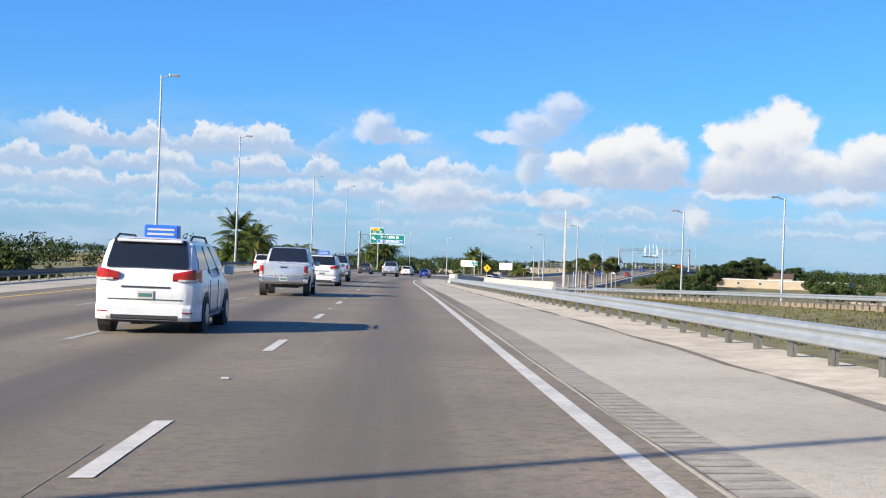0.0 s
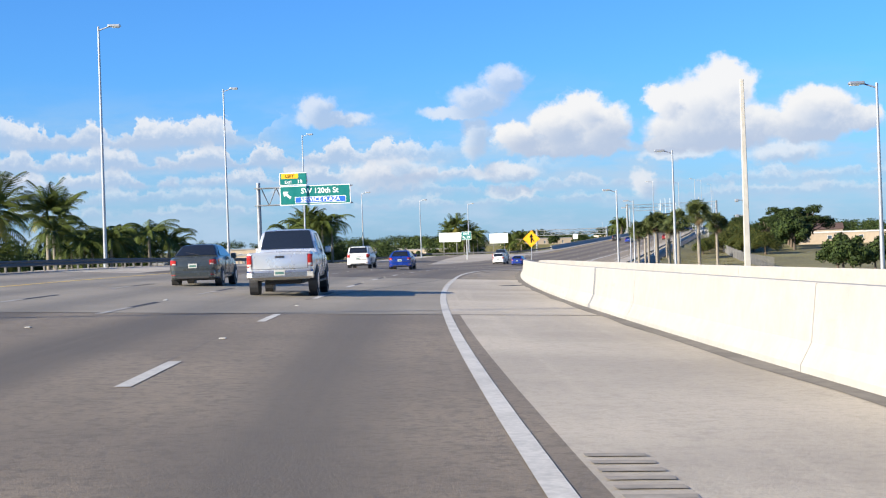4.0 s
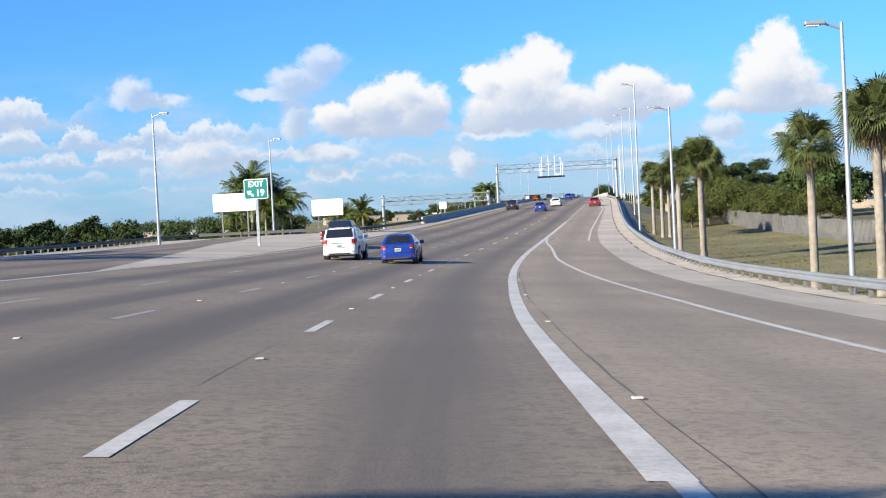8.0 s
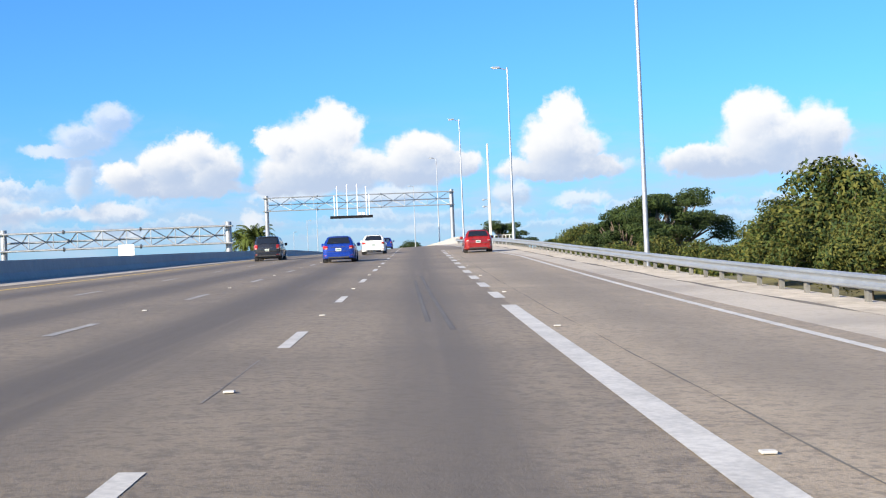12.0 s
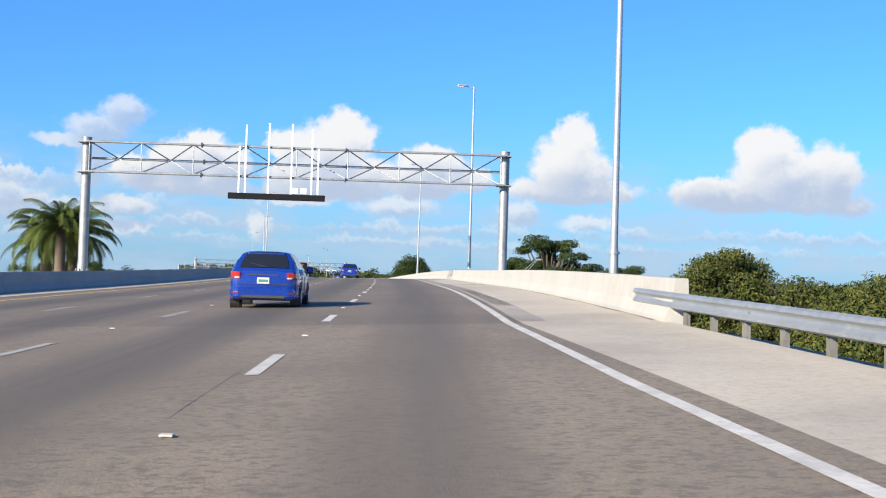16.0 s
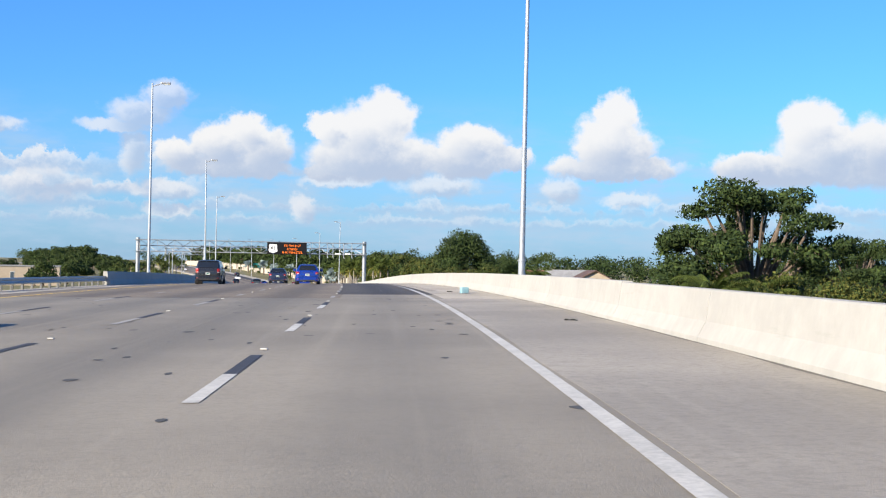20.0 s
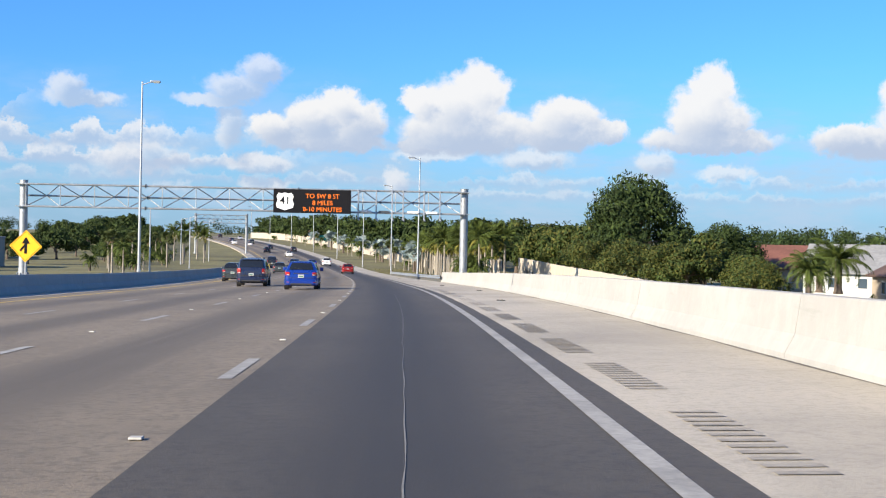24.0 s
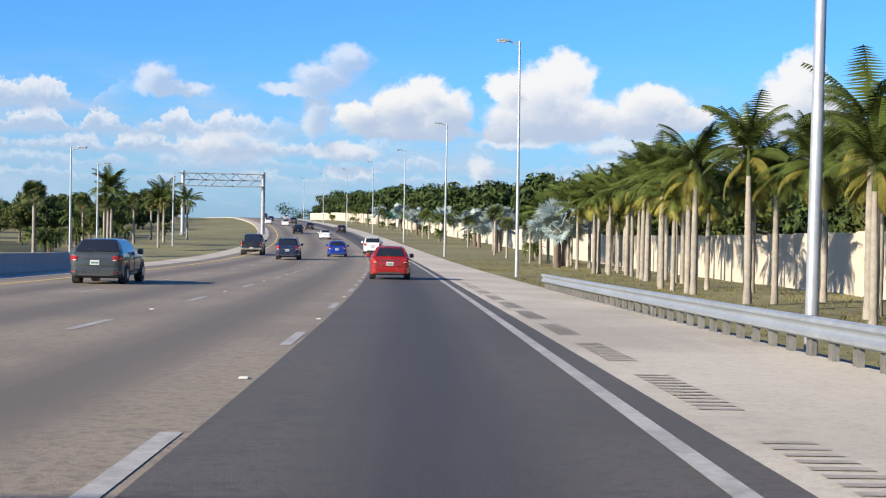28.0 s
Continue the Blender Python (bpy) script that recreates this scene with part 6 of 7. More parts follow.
SHAPES = {
    # length, half width, height, belt, cabin base rear/front, roof rear/front, hull stations (y, width share, low, high)
    "van": (5.1, 0.99, 1.76, 1.12, (0.10, 4.25), (0.42, 3.1), [(0.00, 0.740, 0.38, 0.93), (0.05, 0.870, 0.28, 1.08), (0.16, 0.945, 0.24, 1.10), (0.40, 0.990, 0.24, 1.12), (1.2, 1.0, 0.22, 1.12), (3.6, 1.0, 0.22, 1.1), (4.3, 0.98, 0.24, 1.02), (4.9, 0.9, 0.28, 0.85), (5.1, 0.72, 0.36, 0.7)]),
    "sedan": (4.75, 0.9, 1.45, 0.95, (0.55, 3.5), (1.25, 2.6), [(0.00, 0.740, 0.38, 0.84), (0.05, 0.870, 0.28, 0.98), (0.16, 0.945, 0.22, 0.99), (0.50, 0.990, 0.22, 1.00), (1.4, 1.0, 0.2, 0.97), (3.4, 1.0, 0.2, 0.95), (4.1, 0.97, 0.22, 0.86), (4.6, 0.9, 0.28, 0.74), (4.75, 0.72, 0.36, 0.62)]),
    "hatch": (4.15, 0.89, 1.43, 0.93, (0.12, 3.2), (0.72, 2.15), [(0.00, 0.740, 0.36, 0.78), (0.05, 0.870, 0.26, 0.91), (0.16, 0.945, 0.2, 0.93), (0.40, 0.990, 0.2, 0.94), (1.2, 1.0, 0.18, 0.93), (3.0, 1.0, 0.18, 0.9), (3.6, 0.97, 0.22, 0.86), (4.05, 0.9, 0.28, 0.74), (4.15, 0.72, 0.36, 0.62)]),
    "suv": (4.7, 0.94, 1.70, 1.10, (0.10, 3.65), (0.45, 2.6), [(0.00, 0.740, 0.42, 0.93), (0.05, 0.870, 0.32, 1.06), (0.16, 0.945, 0.28, 1.09), (0.40, 0.990, 0.28, 1.12), (1.3, 1.0, 0.26, 1.1), (3.4, 1.0, 0.26, 1.06), (4.1, 0.97, 0.28, 0.98), (4.6, 0.9, 0.32, 0.84), (4.7, 0.72, 0.4, 0.72)]),
    "wagon": (4.7, 0.89, 1.47, 0.96, (0.22, 3.45), (0.7, 2.5), [(0.00, 0.740, 0.38, 0.84), (0.05, 0.870, 0.28, 0.97), (0.16, 0.945, 0.22, 0.98), (0.40, 0.990, 0.22, 0.99), (1.4, 1.0, 0.2, 0.97), (3.4, 1.0, 0.2, 0.94), (4.1, 0.97, 0.22, 0.86), (4.6, 0.9, 0.28, 0.74), (4.7, 0.72, 0.36, 0.62)]),
    "pickup": (5.8, 0.98, 1.92, 1.22, (2.15, 4.6), (2.35, 3.7), [(0.00, 0.900, 0.62, 1.18), (0.05, 0.965, 0.50, 1.24), (0.16, 0.990, 0.46, 1.25), (0.50, 0.990, 0.46, 1.25), (2.1, 1.0, 0.44, 1.24), (4.2, 1.0, 0.44, 1.2), (4.9, 0.98, 0.46, 1.14), (5.6, 0.92, 0.5, 1.04), (5.8, 0.8, 0.56, 0.9)]),
}


def car(kind, paint, s, lat, label, roof_sign=False, rails=False):
    length, hw, tall, belt, base, roof, hull = SHAPES[kind]
    wide_r = hw * 0.76
    body_mat = PAINTS[paint]
    c = thing({"pickup": "pickup_truck", "van": "minivan"}.get(kind, "car"), label, {"pickup": "pickup truck", "van": "minivan"}.get(kind, "car"), "vehicles on the road")
    c.matrix_basis = on_road(s, lat, 0.008)
    slope_front, slope_rear = base[1] - roof[1], roof[0] - base[0]
    tops = [(-1, 0.0), (base[0], 0.0), (base[0] + 0.12 * slope_rear, 0.16), (roof[0] - 0.1 * slope_rear, 0.93), (roof[0] + 0.15, 0.985), ((roof[0] + roof[1]) / 2, 1.0), (roof[1] - 0.12, 0.965), (roof[1] + 0.1 * slope_front, 0.87), (base[1] - 0.08, 0.03), (base[1], 0.0), (9, 0.0)]

    def hull_at(y):
        return [float(np.interp(y, [h[0] for h in hull], [h[k] for h in hull])) for k in (1, 2, 3)]

    def crest(y):
        z1 = hull_at(y)[2]
        return z1 + lerp(tops, y) * (tall - z1)

    def flank(y, v):
        """Half width of the cabin side, v from belt to roof."""
        return hw * hull_at(y)[0] * (0.95 - (0.3 if kind in ("hatch", "sedan", "wagon") else 0.19) * v ** 1.2)

    def section(y):
        w, z0, z1 = hull_at(y)
        w, top = w * hw, crest(y)
        tall_here = max(top - z1, 0.0)
        v1 = tall_here / max(0.05, tall - z1)
        half = [(0.80 * w, z0), (0.93 * w, z0 + 0.06), (0.98 * w, z0 + 0.3 * (z1 - z0)), (w, z0 + 0.58 * (z1 - z0)), (0.995 * w, z1 - 0.14), (0.965 * w, z1 - 0.04)]
        for v in (0.12, 0.5, 0.82, 0.94):
            half.append((flank(y, v * v1) - (0.0 if v1 > 0.3 else 0.06 * hw * v), z1 + v * tall_here + (0.012 * v if v1 < 0.1 else 0)))
        half += [(flank(y, v1) * 0.86, top + 0.012), (flank(y, v1) * 0.45, top + 0.03)]
        return [(x, y, z) for x, z in half] + [(-x, y, z) for x, z in half[::-1]]

    stations = sorted({round(v, 3) for v in [h[0] for h in hull] + [t[0] for t in tops if 0 < t[0] < length] + [0.015, 0.12, base[0] + 0.05, base[1] - 0.3, length - 0.03]})
    bm = bmesh.new()
    loft(bm, [section(y) for y in stations if 0 <= y <= length])
    body = smooth_mesh(part("body", bm, body_mat, c))
    body.data.set_sharp_from_angle(angle=radians(34))

    def glazing(name, grid):
        """A thin curved pane through rows of points."""
        verts = [q for row in grid for q in row]
        k = len(grid[0])
        return smooth_mesh(mesh_object(name, verts, [(i * k + j, i * k + j + 1, (i + 1) * k + j + 1, (i + 1) * k + j) for i in range(len(grid) - 1) for j in range(k - 1)], GLASS, c))

    for name, y0, y1, out in (("rear_window", base[0] + 0.1 * slope_rear, roof[0] - 0.02, -0.03), ("windscreen", roof[1] + 0.05, base[1] - 0.12, 0.03)):
        rows = []
        for i in range(7):
            y = y0 + (y1 - y0) * i / 6
            z1 = hull_at(y)[2]
            half_w = flank(y, lerp(tops, y)) * (0.8 if kind == "hatch" and out < 0 else 0.88)
            rows.append([(half_w * u, y + out * (1 if abs(u) < 0.9 else 0.6), crest(y) + 0.022 + 0.012 * (1 - u * u)) for u in (-1, -0.6, -0.2, 0.2, 0.6, 1)])
        glazing(name, rows)
    for sx in (-1, 1):
        y_low, y_high = (base[0] + 0.28, roof[0] + 0.12), (base[1] - 0.45, roof[1] - 0.02)
        rows = []
        for v in (0.14, 0.4, 0.65, 0.86):
            k = (v - 0.14) / 0.72
            a, b = y_low[0] + (y_low[1] - y_low[0]) * k, y_high[0] + (y_high[1] - y_high[0]) * k
            rows.append([(sx * (flank(y, v) + 0.012), y, hull_at(y)[2] + v * (tall - hull_at(y)[2])) for y in (a + (b - a) * j / 8 for j in range(9))])
        glazing("side_window", rows)
    for sx in (-1, 1):
        for share in ((0.36, 0.68) if kind in ("van", "suv", "wagon") else (0.5,)):
            yb, yr = base[0] + (base[1] - base[0]) * share, roof[0] + (roof[1] - roof[0]) * share
            bm = bmesh.new()
            rod(bm, (sx * flank(yb, 0.1), yb, belt), (sx * flank(yr, 0.88), yr, tall - 0.12), 0.04, None, 6)
            part("pillar", bm, TRIM, c)
        bm = bmesh.new()
        box(bm, sx * (hw + 0.0), sx * (hw + 0.2), base[1] - 0.75, base[1] - 0.6, belt - 0.02, belt + 0.17, 0.04)
        part("mirror", bm, body_mat, c)
    # wheels
    wr = 0.36 if kind in ("van", "suv") else 0.4 if kind == "pickup" else 0.31
    for sx in (-1, 1):
        for y in (length * 0.2, length * 0.8):
            bm = bmesh.new()
            rod(bm, (sx * (hw - 0.24), y, wr), (sx * (hw + 0.005), y, wr), wr + 0.07, None, 20)
            part("wheel_arch", bm, TRIM, c)
            bm = bmesh.new()
            rod(bm, (sx * (hw - 0.22), y, wr), (sx * (hw + 0.015), y, wr), wr, None, 22)
            bmesh.ops.bevel(bm, geom=[e for e in bm.edges if abs(e.verts[0].co.x - e.verts[1].co.x) < 1e-5], offset=0.03, segments=2, affect="EDGES")
            wheel = part("wheel", bm, RUBBER, c)
            bm = bmesh.new()
            rod(bm, (sx * (hw + 0.0), y, wr), (sx * (hw + 0.025), y, wr), wr * 0.62, wr * 0.55, 16)
            part("rim", bm, RIM, wheel)
    # rear
    zb = hull[0][2]

    def rear_y(x):
        """How far forward the rounded tail lies at x."""
        return float(np.interp(abs(x) / hw, [h[1] for h in hull[:4]], [h[0] for h in hull[:4]]))

    def band(name, x0, x1, low, high, mat, out=0.02, deep=0.1, cols=8, parent=None, label=""):
        """A rounded strip that follows the plan of the tail; low and high give its edges at x."""
        verts, faces = [], []
        for i in range(cols + 1):
            x = x0 + (x1 - x0) * i / cols
            y, a, b = rear_y(x), low(x), high(x)
            for dy, z in ((deep, a), (0.012 - out * 0.4, a), (-out, a + (b - a) * 0.22), (-out, a + (b - a) * 0.78), (0.012 - out * 0.4, b), (deep, b)):
                verts.append((x, y + dy, z))
        for i in range(cols):
            for q in range(5):
                k = i * 6 + q
                faces.append((k, k + 6, k + 7, k + 1) if x1 > x0 else (k, k + 1, k + 7, k + 6))
        faces += [tuple(range(6)), tuple(reversed(range(cols * 6, cols * 6 + 6)))]
        ob = mesh_object(name, verts, faces, mat, parent or c)
        return tagged(ob, label) if label else ob

    for sx in (-1, 1):
        if kind == "pickup":
            lens = band("tail_light", sx * hw * 0.82, sx * hw * 0.965, lambda x: 0.84, lambda x: 1.19, TAIL, 0.02, 0.12, 3)
            band("reverse_lens", sx * hw * 0.83, sx * hw * 0.955, lambda x: 0.86, lambda x: 0.95, CLEAR_LENS, 0.026, 0.05, 3, lens)
        elif kind == "van":
            lens = band("tail_light", sx * hw * 0.5, sx * hw * 0.985, lambda x: 1.0 - 0.05 * abs(x) / hw, lambda x: 1.02 + 0.2 * abs(x) / hw, TAIL, 0.022, 0.12, 7)
            band("reverse_lens", sx * hw * 0.6, sx * hw * 0.95, lambda x: 0.965, lambda x: 1.02, CLEAR_LENS, 0.03, 0.05, 5, lens)
        elif kind == "suv":
            lens = band("tail_light", sx * hw * 0.7, sx * hw * 0.98, lambda x: belt - 0.3, lambda x: belt - 0.02 + 0.04 * abs(x) / hw, TAIL, 0.022, 0.12, 5)
            band("reverse_lens", sx * hw * 0.72, sx * hw * 0.9, lambda x: belt - 0.28, lambda x: belt - 0.21, CLEAR_LENS, 0.03, 0.05, 3, lens)
        else:
            lens = band("tail_light", sx * hw * 0.66, sx * hw * 0.975, lambda x: belt - 0.25 + 0.05 * abs(x) / hw, lambda x: belt - 0.1 + 0.09 * abs(x) / hw, TAIL, 0.02, 0.12, 5)
            band("reverse_lens", sx * hw * 0.68, sx * hw * 0.82, lambda x: belt - 0.2, lambda x: belt - 0.14, CLEAR_LENS, 0.028, 0.05, 3, lens)
    if kind == "pickup":
        bumper = band("rear_bumper", -hw * 0.97, hw * 0.97, lambda x: zb - 0.12, lambda x: zb + 0.12, CHROME, 0.1, 0.2, 12)
    else:
        bumper = band("rear_bumper", -hw * 0.985, hw * 0.985, lambda x: zb - 0.14, lambda x: zb + 0.16, body_mat, 0.05, 0.2, 14)
        band("bumper_insert", -hw * 0.62, hw * 0.62, lambda x: zb - 0.13, lambda x: zb - 0.02, TRIM, 0.056, 0.1, 8, bumper)
        for sx in (-1, 1):
            band("reflector", sx * hw * 0.7, sx * hw * 0.88, lambda x: zb + 0.0, lambda x: zb + 0.035, TAIL, 0.06, 0.05, 3, bumper)
    bm = bmesh.new()
    if kind == "pickup":
        box(bm, -hw * 0.55, hw * 0.55, 0.8, length - 0.6, 0.32, zb - 0.05, 0.03)
    else:
        box(bm, -hw * 0.8, hw * 0.8, 0.12, length - 0.35, 0.19, zb + 0.08, 0.03)
    part("under_panel", bm, TRIM, c)
    if kind in ("van", "suv", "hatch"):
        bm = bmesh.new()
        wr_ = flank(roof[0] + 0.1, 0.95) * 0.8
        box(bm, -wr_, wr_, roof[0] - 0.16, roof[0] + 0.22, tall - 0.075, tall - 0.02, 0.02)
        part("roof_spoiler", bm, body_mat, c)
    if kind != "pickup":
        bm = bmesh.new()
        rod(bm, (0.1, base[0] + 0.05, hull_at(base[0] + 0.05)[2] + 0.1), (-hw * 0.4, base[0] + 0.09, hull_at(base[0] + 0.1)[2] + 0.2), 0.012, 0.008, 5)
        part("wiper", bm, TRIM, c)
    zp = zb + (0.05 if kind == "pickup" else 0.33)
    y_plate = -0.105 if kind == "pickup" else -0.02
    bm = bmesh.new()
    box(bm, -0.155, 0.155, y_plate, y_plate + 0.03, zp - 0.08, zp + 0.08, 0.008)
    plate = part("number_plate", bm, PLATE, c)
    bm = bmesh.new()
    box(bm, -0.12, 0.12, y_plate - 0.004, y_plate, zp - 0.035, zp + 0.03)
    part("plate_bar", bm, PLATE_INK, plate)
    bm = bmesh.new()
    if kind in ("van", "hatch", "suv", "wagon"):
        box(bm, -hw * 0.45, hw * 0.45, -0.012, 0.0, zp + 0.13, zp + 0.16)
        box(bm, -hw * 0.7, hw * 0.7, -0.012, 0.0, zb + 0.24, zb + 0.255)
    elif kind == "pickup":
        box(bm, -hw * 0.82, hw * 0.82, -0.008, 0.01, 0.78, 0.79)
        box(bm, -0.13, 0.13, -0.02, 0.01, 1.1, 1.16, 0.01)
        for sx in (-1, 1):
            box(bm, sx * hw * 0.82 - 0.006, sx * hw * 0.82 + 0.006, -0.01, 0.02, 0.78, 1.2)
    else:
        box(bm, -hw * 0.6, hw * 0.6, -0.012, 0.0, belt - 0.27, belt - 0.255)
    part("tailgate_trim", bm, TRIM, c)
    for sx in (-1, 1):
        bm = bmesh.new()
        for share in (0.34, 0.62):
            y = base[0] + (base[1] - base[0]) * share
            box(bm, sx * hw * 0.995, sx * (hw + 0.006), y - 0.006, y + 0.006, 0.42, belt - 0.12)
        box(bm, sx * hw * 0.99, sx * (hw + 0.01), length * 0.3, length * 0.7, 0.34, 0.40, 0.005)
        part("door_seam", bm, TRIM, c)
    if rails:
        for sx in (-1, 1):
            bm = bmesh.new()
            pts = [(sx * wide_r * 0.93, roof[0] + 0.15, tall - 0.03), (sx * wide_r * 0.93, roof[0] + 0.5, tall + 0.07), (sx * wide_r * 0.93, roof[1] - 0.6, tall + 0.07), (sx * wide_r * 0.93, roof[1] - 0.3, tall - 0.03)]
            for a, b in zip(pts, pts[1:]):
                rod(bm, a, b, 0.022, None, 6)
            part("roof_rail", bm, TRIM, c)
    if roof_sign:
        bm = bmesh.new()
        box(bm, -0.33, 0.33, 1.4, 1.75, tall + 0.02, tall + 0.28, 0.02)
        board = part("roof_sign", bm, SIGN_BLUE, c, "blue roof sign with pale writing")
        for k in range(2):
            bm = bmesh.new()
            box(bm, -0.26, 0.26, 1.392, 1.4, tall + 0.08 + 0.09 * k, tall + 0.12 + 0.09 * k)
            part("writing_bar", bm, PLATE, board)
    if kind == "pickup":
        bm = bmesh.new()
        box(bm, -hw * 0.84, hw * 0.84, 0.12, 2.08, 1.13, 1.262)
        part("bed_cover", bm, TRIM, c)
    return c


car("van", "white", 5.2, -4.55, "white minivan with red tail lights and blue roof sign", True, True)
car("pickup", "silver", 33.6, -4.35, "silver pickup truck with chrome rear bumper")
car("sedan", "grey", 91.5, -9.0, "dark grey saloon car")
car("suv", "white", 104, -12.0, "white sport utility car", rails=True)
car("van", "white", 59.0, -4.2, "white minivan with roof rails and roof sign", True, True)
car("pickup", "silver", 80, -4.3, "silver pickup truck with a dark bed cover")
car("pickup", "silver", 160.5, -2.95, "silver pickup truck on the bridge")
car("sedan", "grey", 169.8, -7.2, "dark grey saloon car on the bridge")
car("hatch", "blue", 226.5, -4.4, "bright blue hatchback car past the bridge")
car("suv", "white", 229, -8.0, "white sport utility car in the middle lane", rails=True)
car("hatch", "blue", 327.5, -4.1, "bright blue hatchback car before the gore")
car("suv", "white", 332, -7.7, "white sport utility car with a dark rear window", rails=True)
car("pickup", "black", 352, -11.5, "black pickup truck beside the exit gore")
car("hatch", "white", 499, -3.4, "white compact crossover car")
car("hatch", "red", 484, 3.7, "red hatchback car on the joining lane")
car("suv", "black", 493, -10.6, "black sport utility car in the fast lane")
car("hatch", "blue", 472, -4.4, "bright blue hatchback car before the crest")
car("hatch", "blue", 569, -3.9, "bright blue hatchback car in the middle lane")
car("hatch", "blue", 672, -4.2, "bright blue hatchback car on the bridge deck")
car("hatch", "blue", 771, -4.3, "bright blue hatchback car past the bridge deck")
car("hatch", "blue", 874, -4.5, "bright blue hatchback car beside the dark lane")
car("suv", "navy", 888, -8.2, "dark blue sport utility car in the middle lane", rails=True)
car("wagon", "grey", 914, -11.6, "grey-green estate car beside the median wall")
car("pickup", "black", 692, -11.2, "black pickup truck in the fast lane")
car("suv", "black", 770, -11.4, "black sport utility car beside the median wall")
car("sedan", "navy", 806, -7.6, "dark navy blue saloon car")
car("wagon", "grey", 990.5, -10.4, "grey-green estate car near the median wall")
car("hatch", "red", 1005, -0.6, "bright red hatchback car in the dark lane", rails=False)
car("pickup", "black", 1070.5, -12.4, "black pickup truck beside the median")
car("suv", "navy", 1054.5, -8.3, "dark blue sport utility car", rails=True)
car("hatch", "blue", 1070.5, -4.55, "bright blue hatchback car")
car("suv", "white", 1086, -1.0, "white sport utility car in the dark lane")
car("sedan", "white", 1162, -5.3, "white saloon car on the curve")
for s, lat, kind, paint in ((1200, -9.0, "suv", "black"), (1238, -5.4, "sedan", "black"), (1216, 0.0, "sedan", "black"), (1275, -9.2, "sedan", "white"), (1310, -5.4, "suv", "grey"), (1350, -9.2, "sedan", "navy"), (1390, -1.6, "sedan", "silver"), (1440, -5.5, "suv", "black"), (1300, -12.5, "sedan", "white")):
    car(kind, paint, s, lat, "distant " + {"black": "black", "white": "white", "grey": "grey", "navy": "dark blue", "silver": "silver"}[paint] + " car down the road")

# ---- walls, houses and other things beside the road ----
CREAM = material("cream_wall_paint", (0.42, 0.362, 0.285), 0.85, vary=0.1, scale=1.2, large=0.2)
STUCCO = material("pale_stucco", (0.33, 0.27, 0.2), 0.85, vary=0.12, scale=1.5)
PALE = material("white_stucco", (0.46, 0.455, 0.43), 0.85, vary=0.1, scale=1.5)
ROOF_RED = material("terracotta_tiles", (0.15, 0.06, 0.042), 0.85, vary=0.3, scale=3)
ROOF_BROWN = material("brown_roof_tiles", (0.085, 0.05, 0.038), 0.85, vary=0.3, scale=3)
ROOF_GREY = material("grey_roof_tiles", (0.2, 0.2, 0.2), 0.85, vary=0.25, scale=3)
FENCE = material("weathered_fence_wood", (0.15, 0.148, 0.143), 0.9, vary=0.3, scale=4)
WINDOW = material("window_glass", (0.05, 0.07, 0.09), 0.1, vary=0.0, spec=0.8)


def garden_wall(s0, s1, lat, tall, level_top=False):
    wall = thing("garden_wall", "cream painted masonry wall with thin pilasters", "wall", kind="structure")
    s = s0
    while s < s1:
        e = min(s + 5.0, s1)
        a, b = rd(s, lat(s), 0, True), rd(e, lat(e), 0, True)
        za, zb = ground_height(a.x, a.y), ground_height(b.x, b.y)
        h = math.atan2(b.y - a.y, b.x - a.x)
        n = Vector((-math.sin(h), math.cos(h), 0)) * 0.11
        top = rd(s, 0).z + (lerp(tall, s) if level_top else tall - 0.45)
        end = rd(e, 0).z + lerp(tall, e) if level_top else top
        vs = [(*(a + n).xy, za - 0.4), (*(b + n).xy, zb - 0.4), (*(b + n).xy, end), (*(a + n).xy, top), (*(a - n).xy, za - 0.4), (*(b - n).xy, zb - 0.4), (*(b - n).xy, end), (*(a - n).xy, top)]
        mesh_object("wall_panel", vs, [(0, 1, 2, 3), (7, 6, 5, 4), (3, 2, 6, 7), (0, 3, 7, 4), (1, 5, 6, 2)], CREAM, wall)
        bm = bmesh.new()
        box(bm, -0.14, 0.14, -0.16, 0.16, -0.4, top - za + 0.05, 0.01)
        p = part("pilaster", bm, CREAM, wall)
        p.matrix_basis = pose(a.x, a.y, za, 0, 0, math.degrees(h))
        s = e
    return wall


garden_wall(873, 988, lambda s: lerp([(873, 24.6), (988, 22.3)], s), [(873, -1.2), (905, 0.0), (920, 0.5), (945, 1.3), (960, 1.75), (988, 2.75)], True)
garden_wall(997, 1560, lambda s: lerp([(997, 21.0), (1100, 22.0), (1560, 22.0)], s), 2.9)


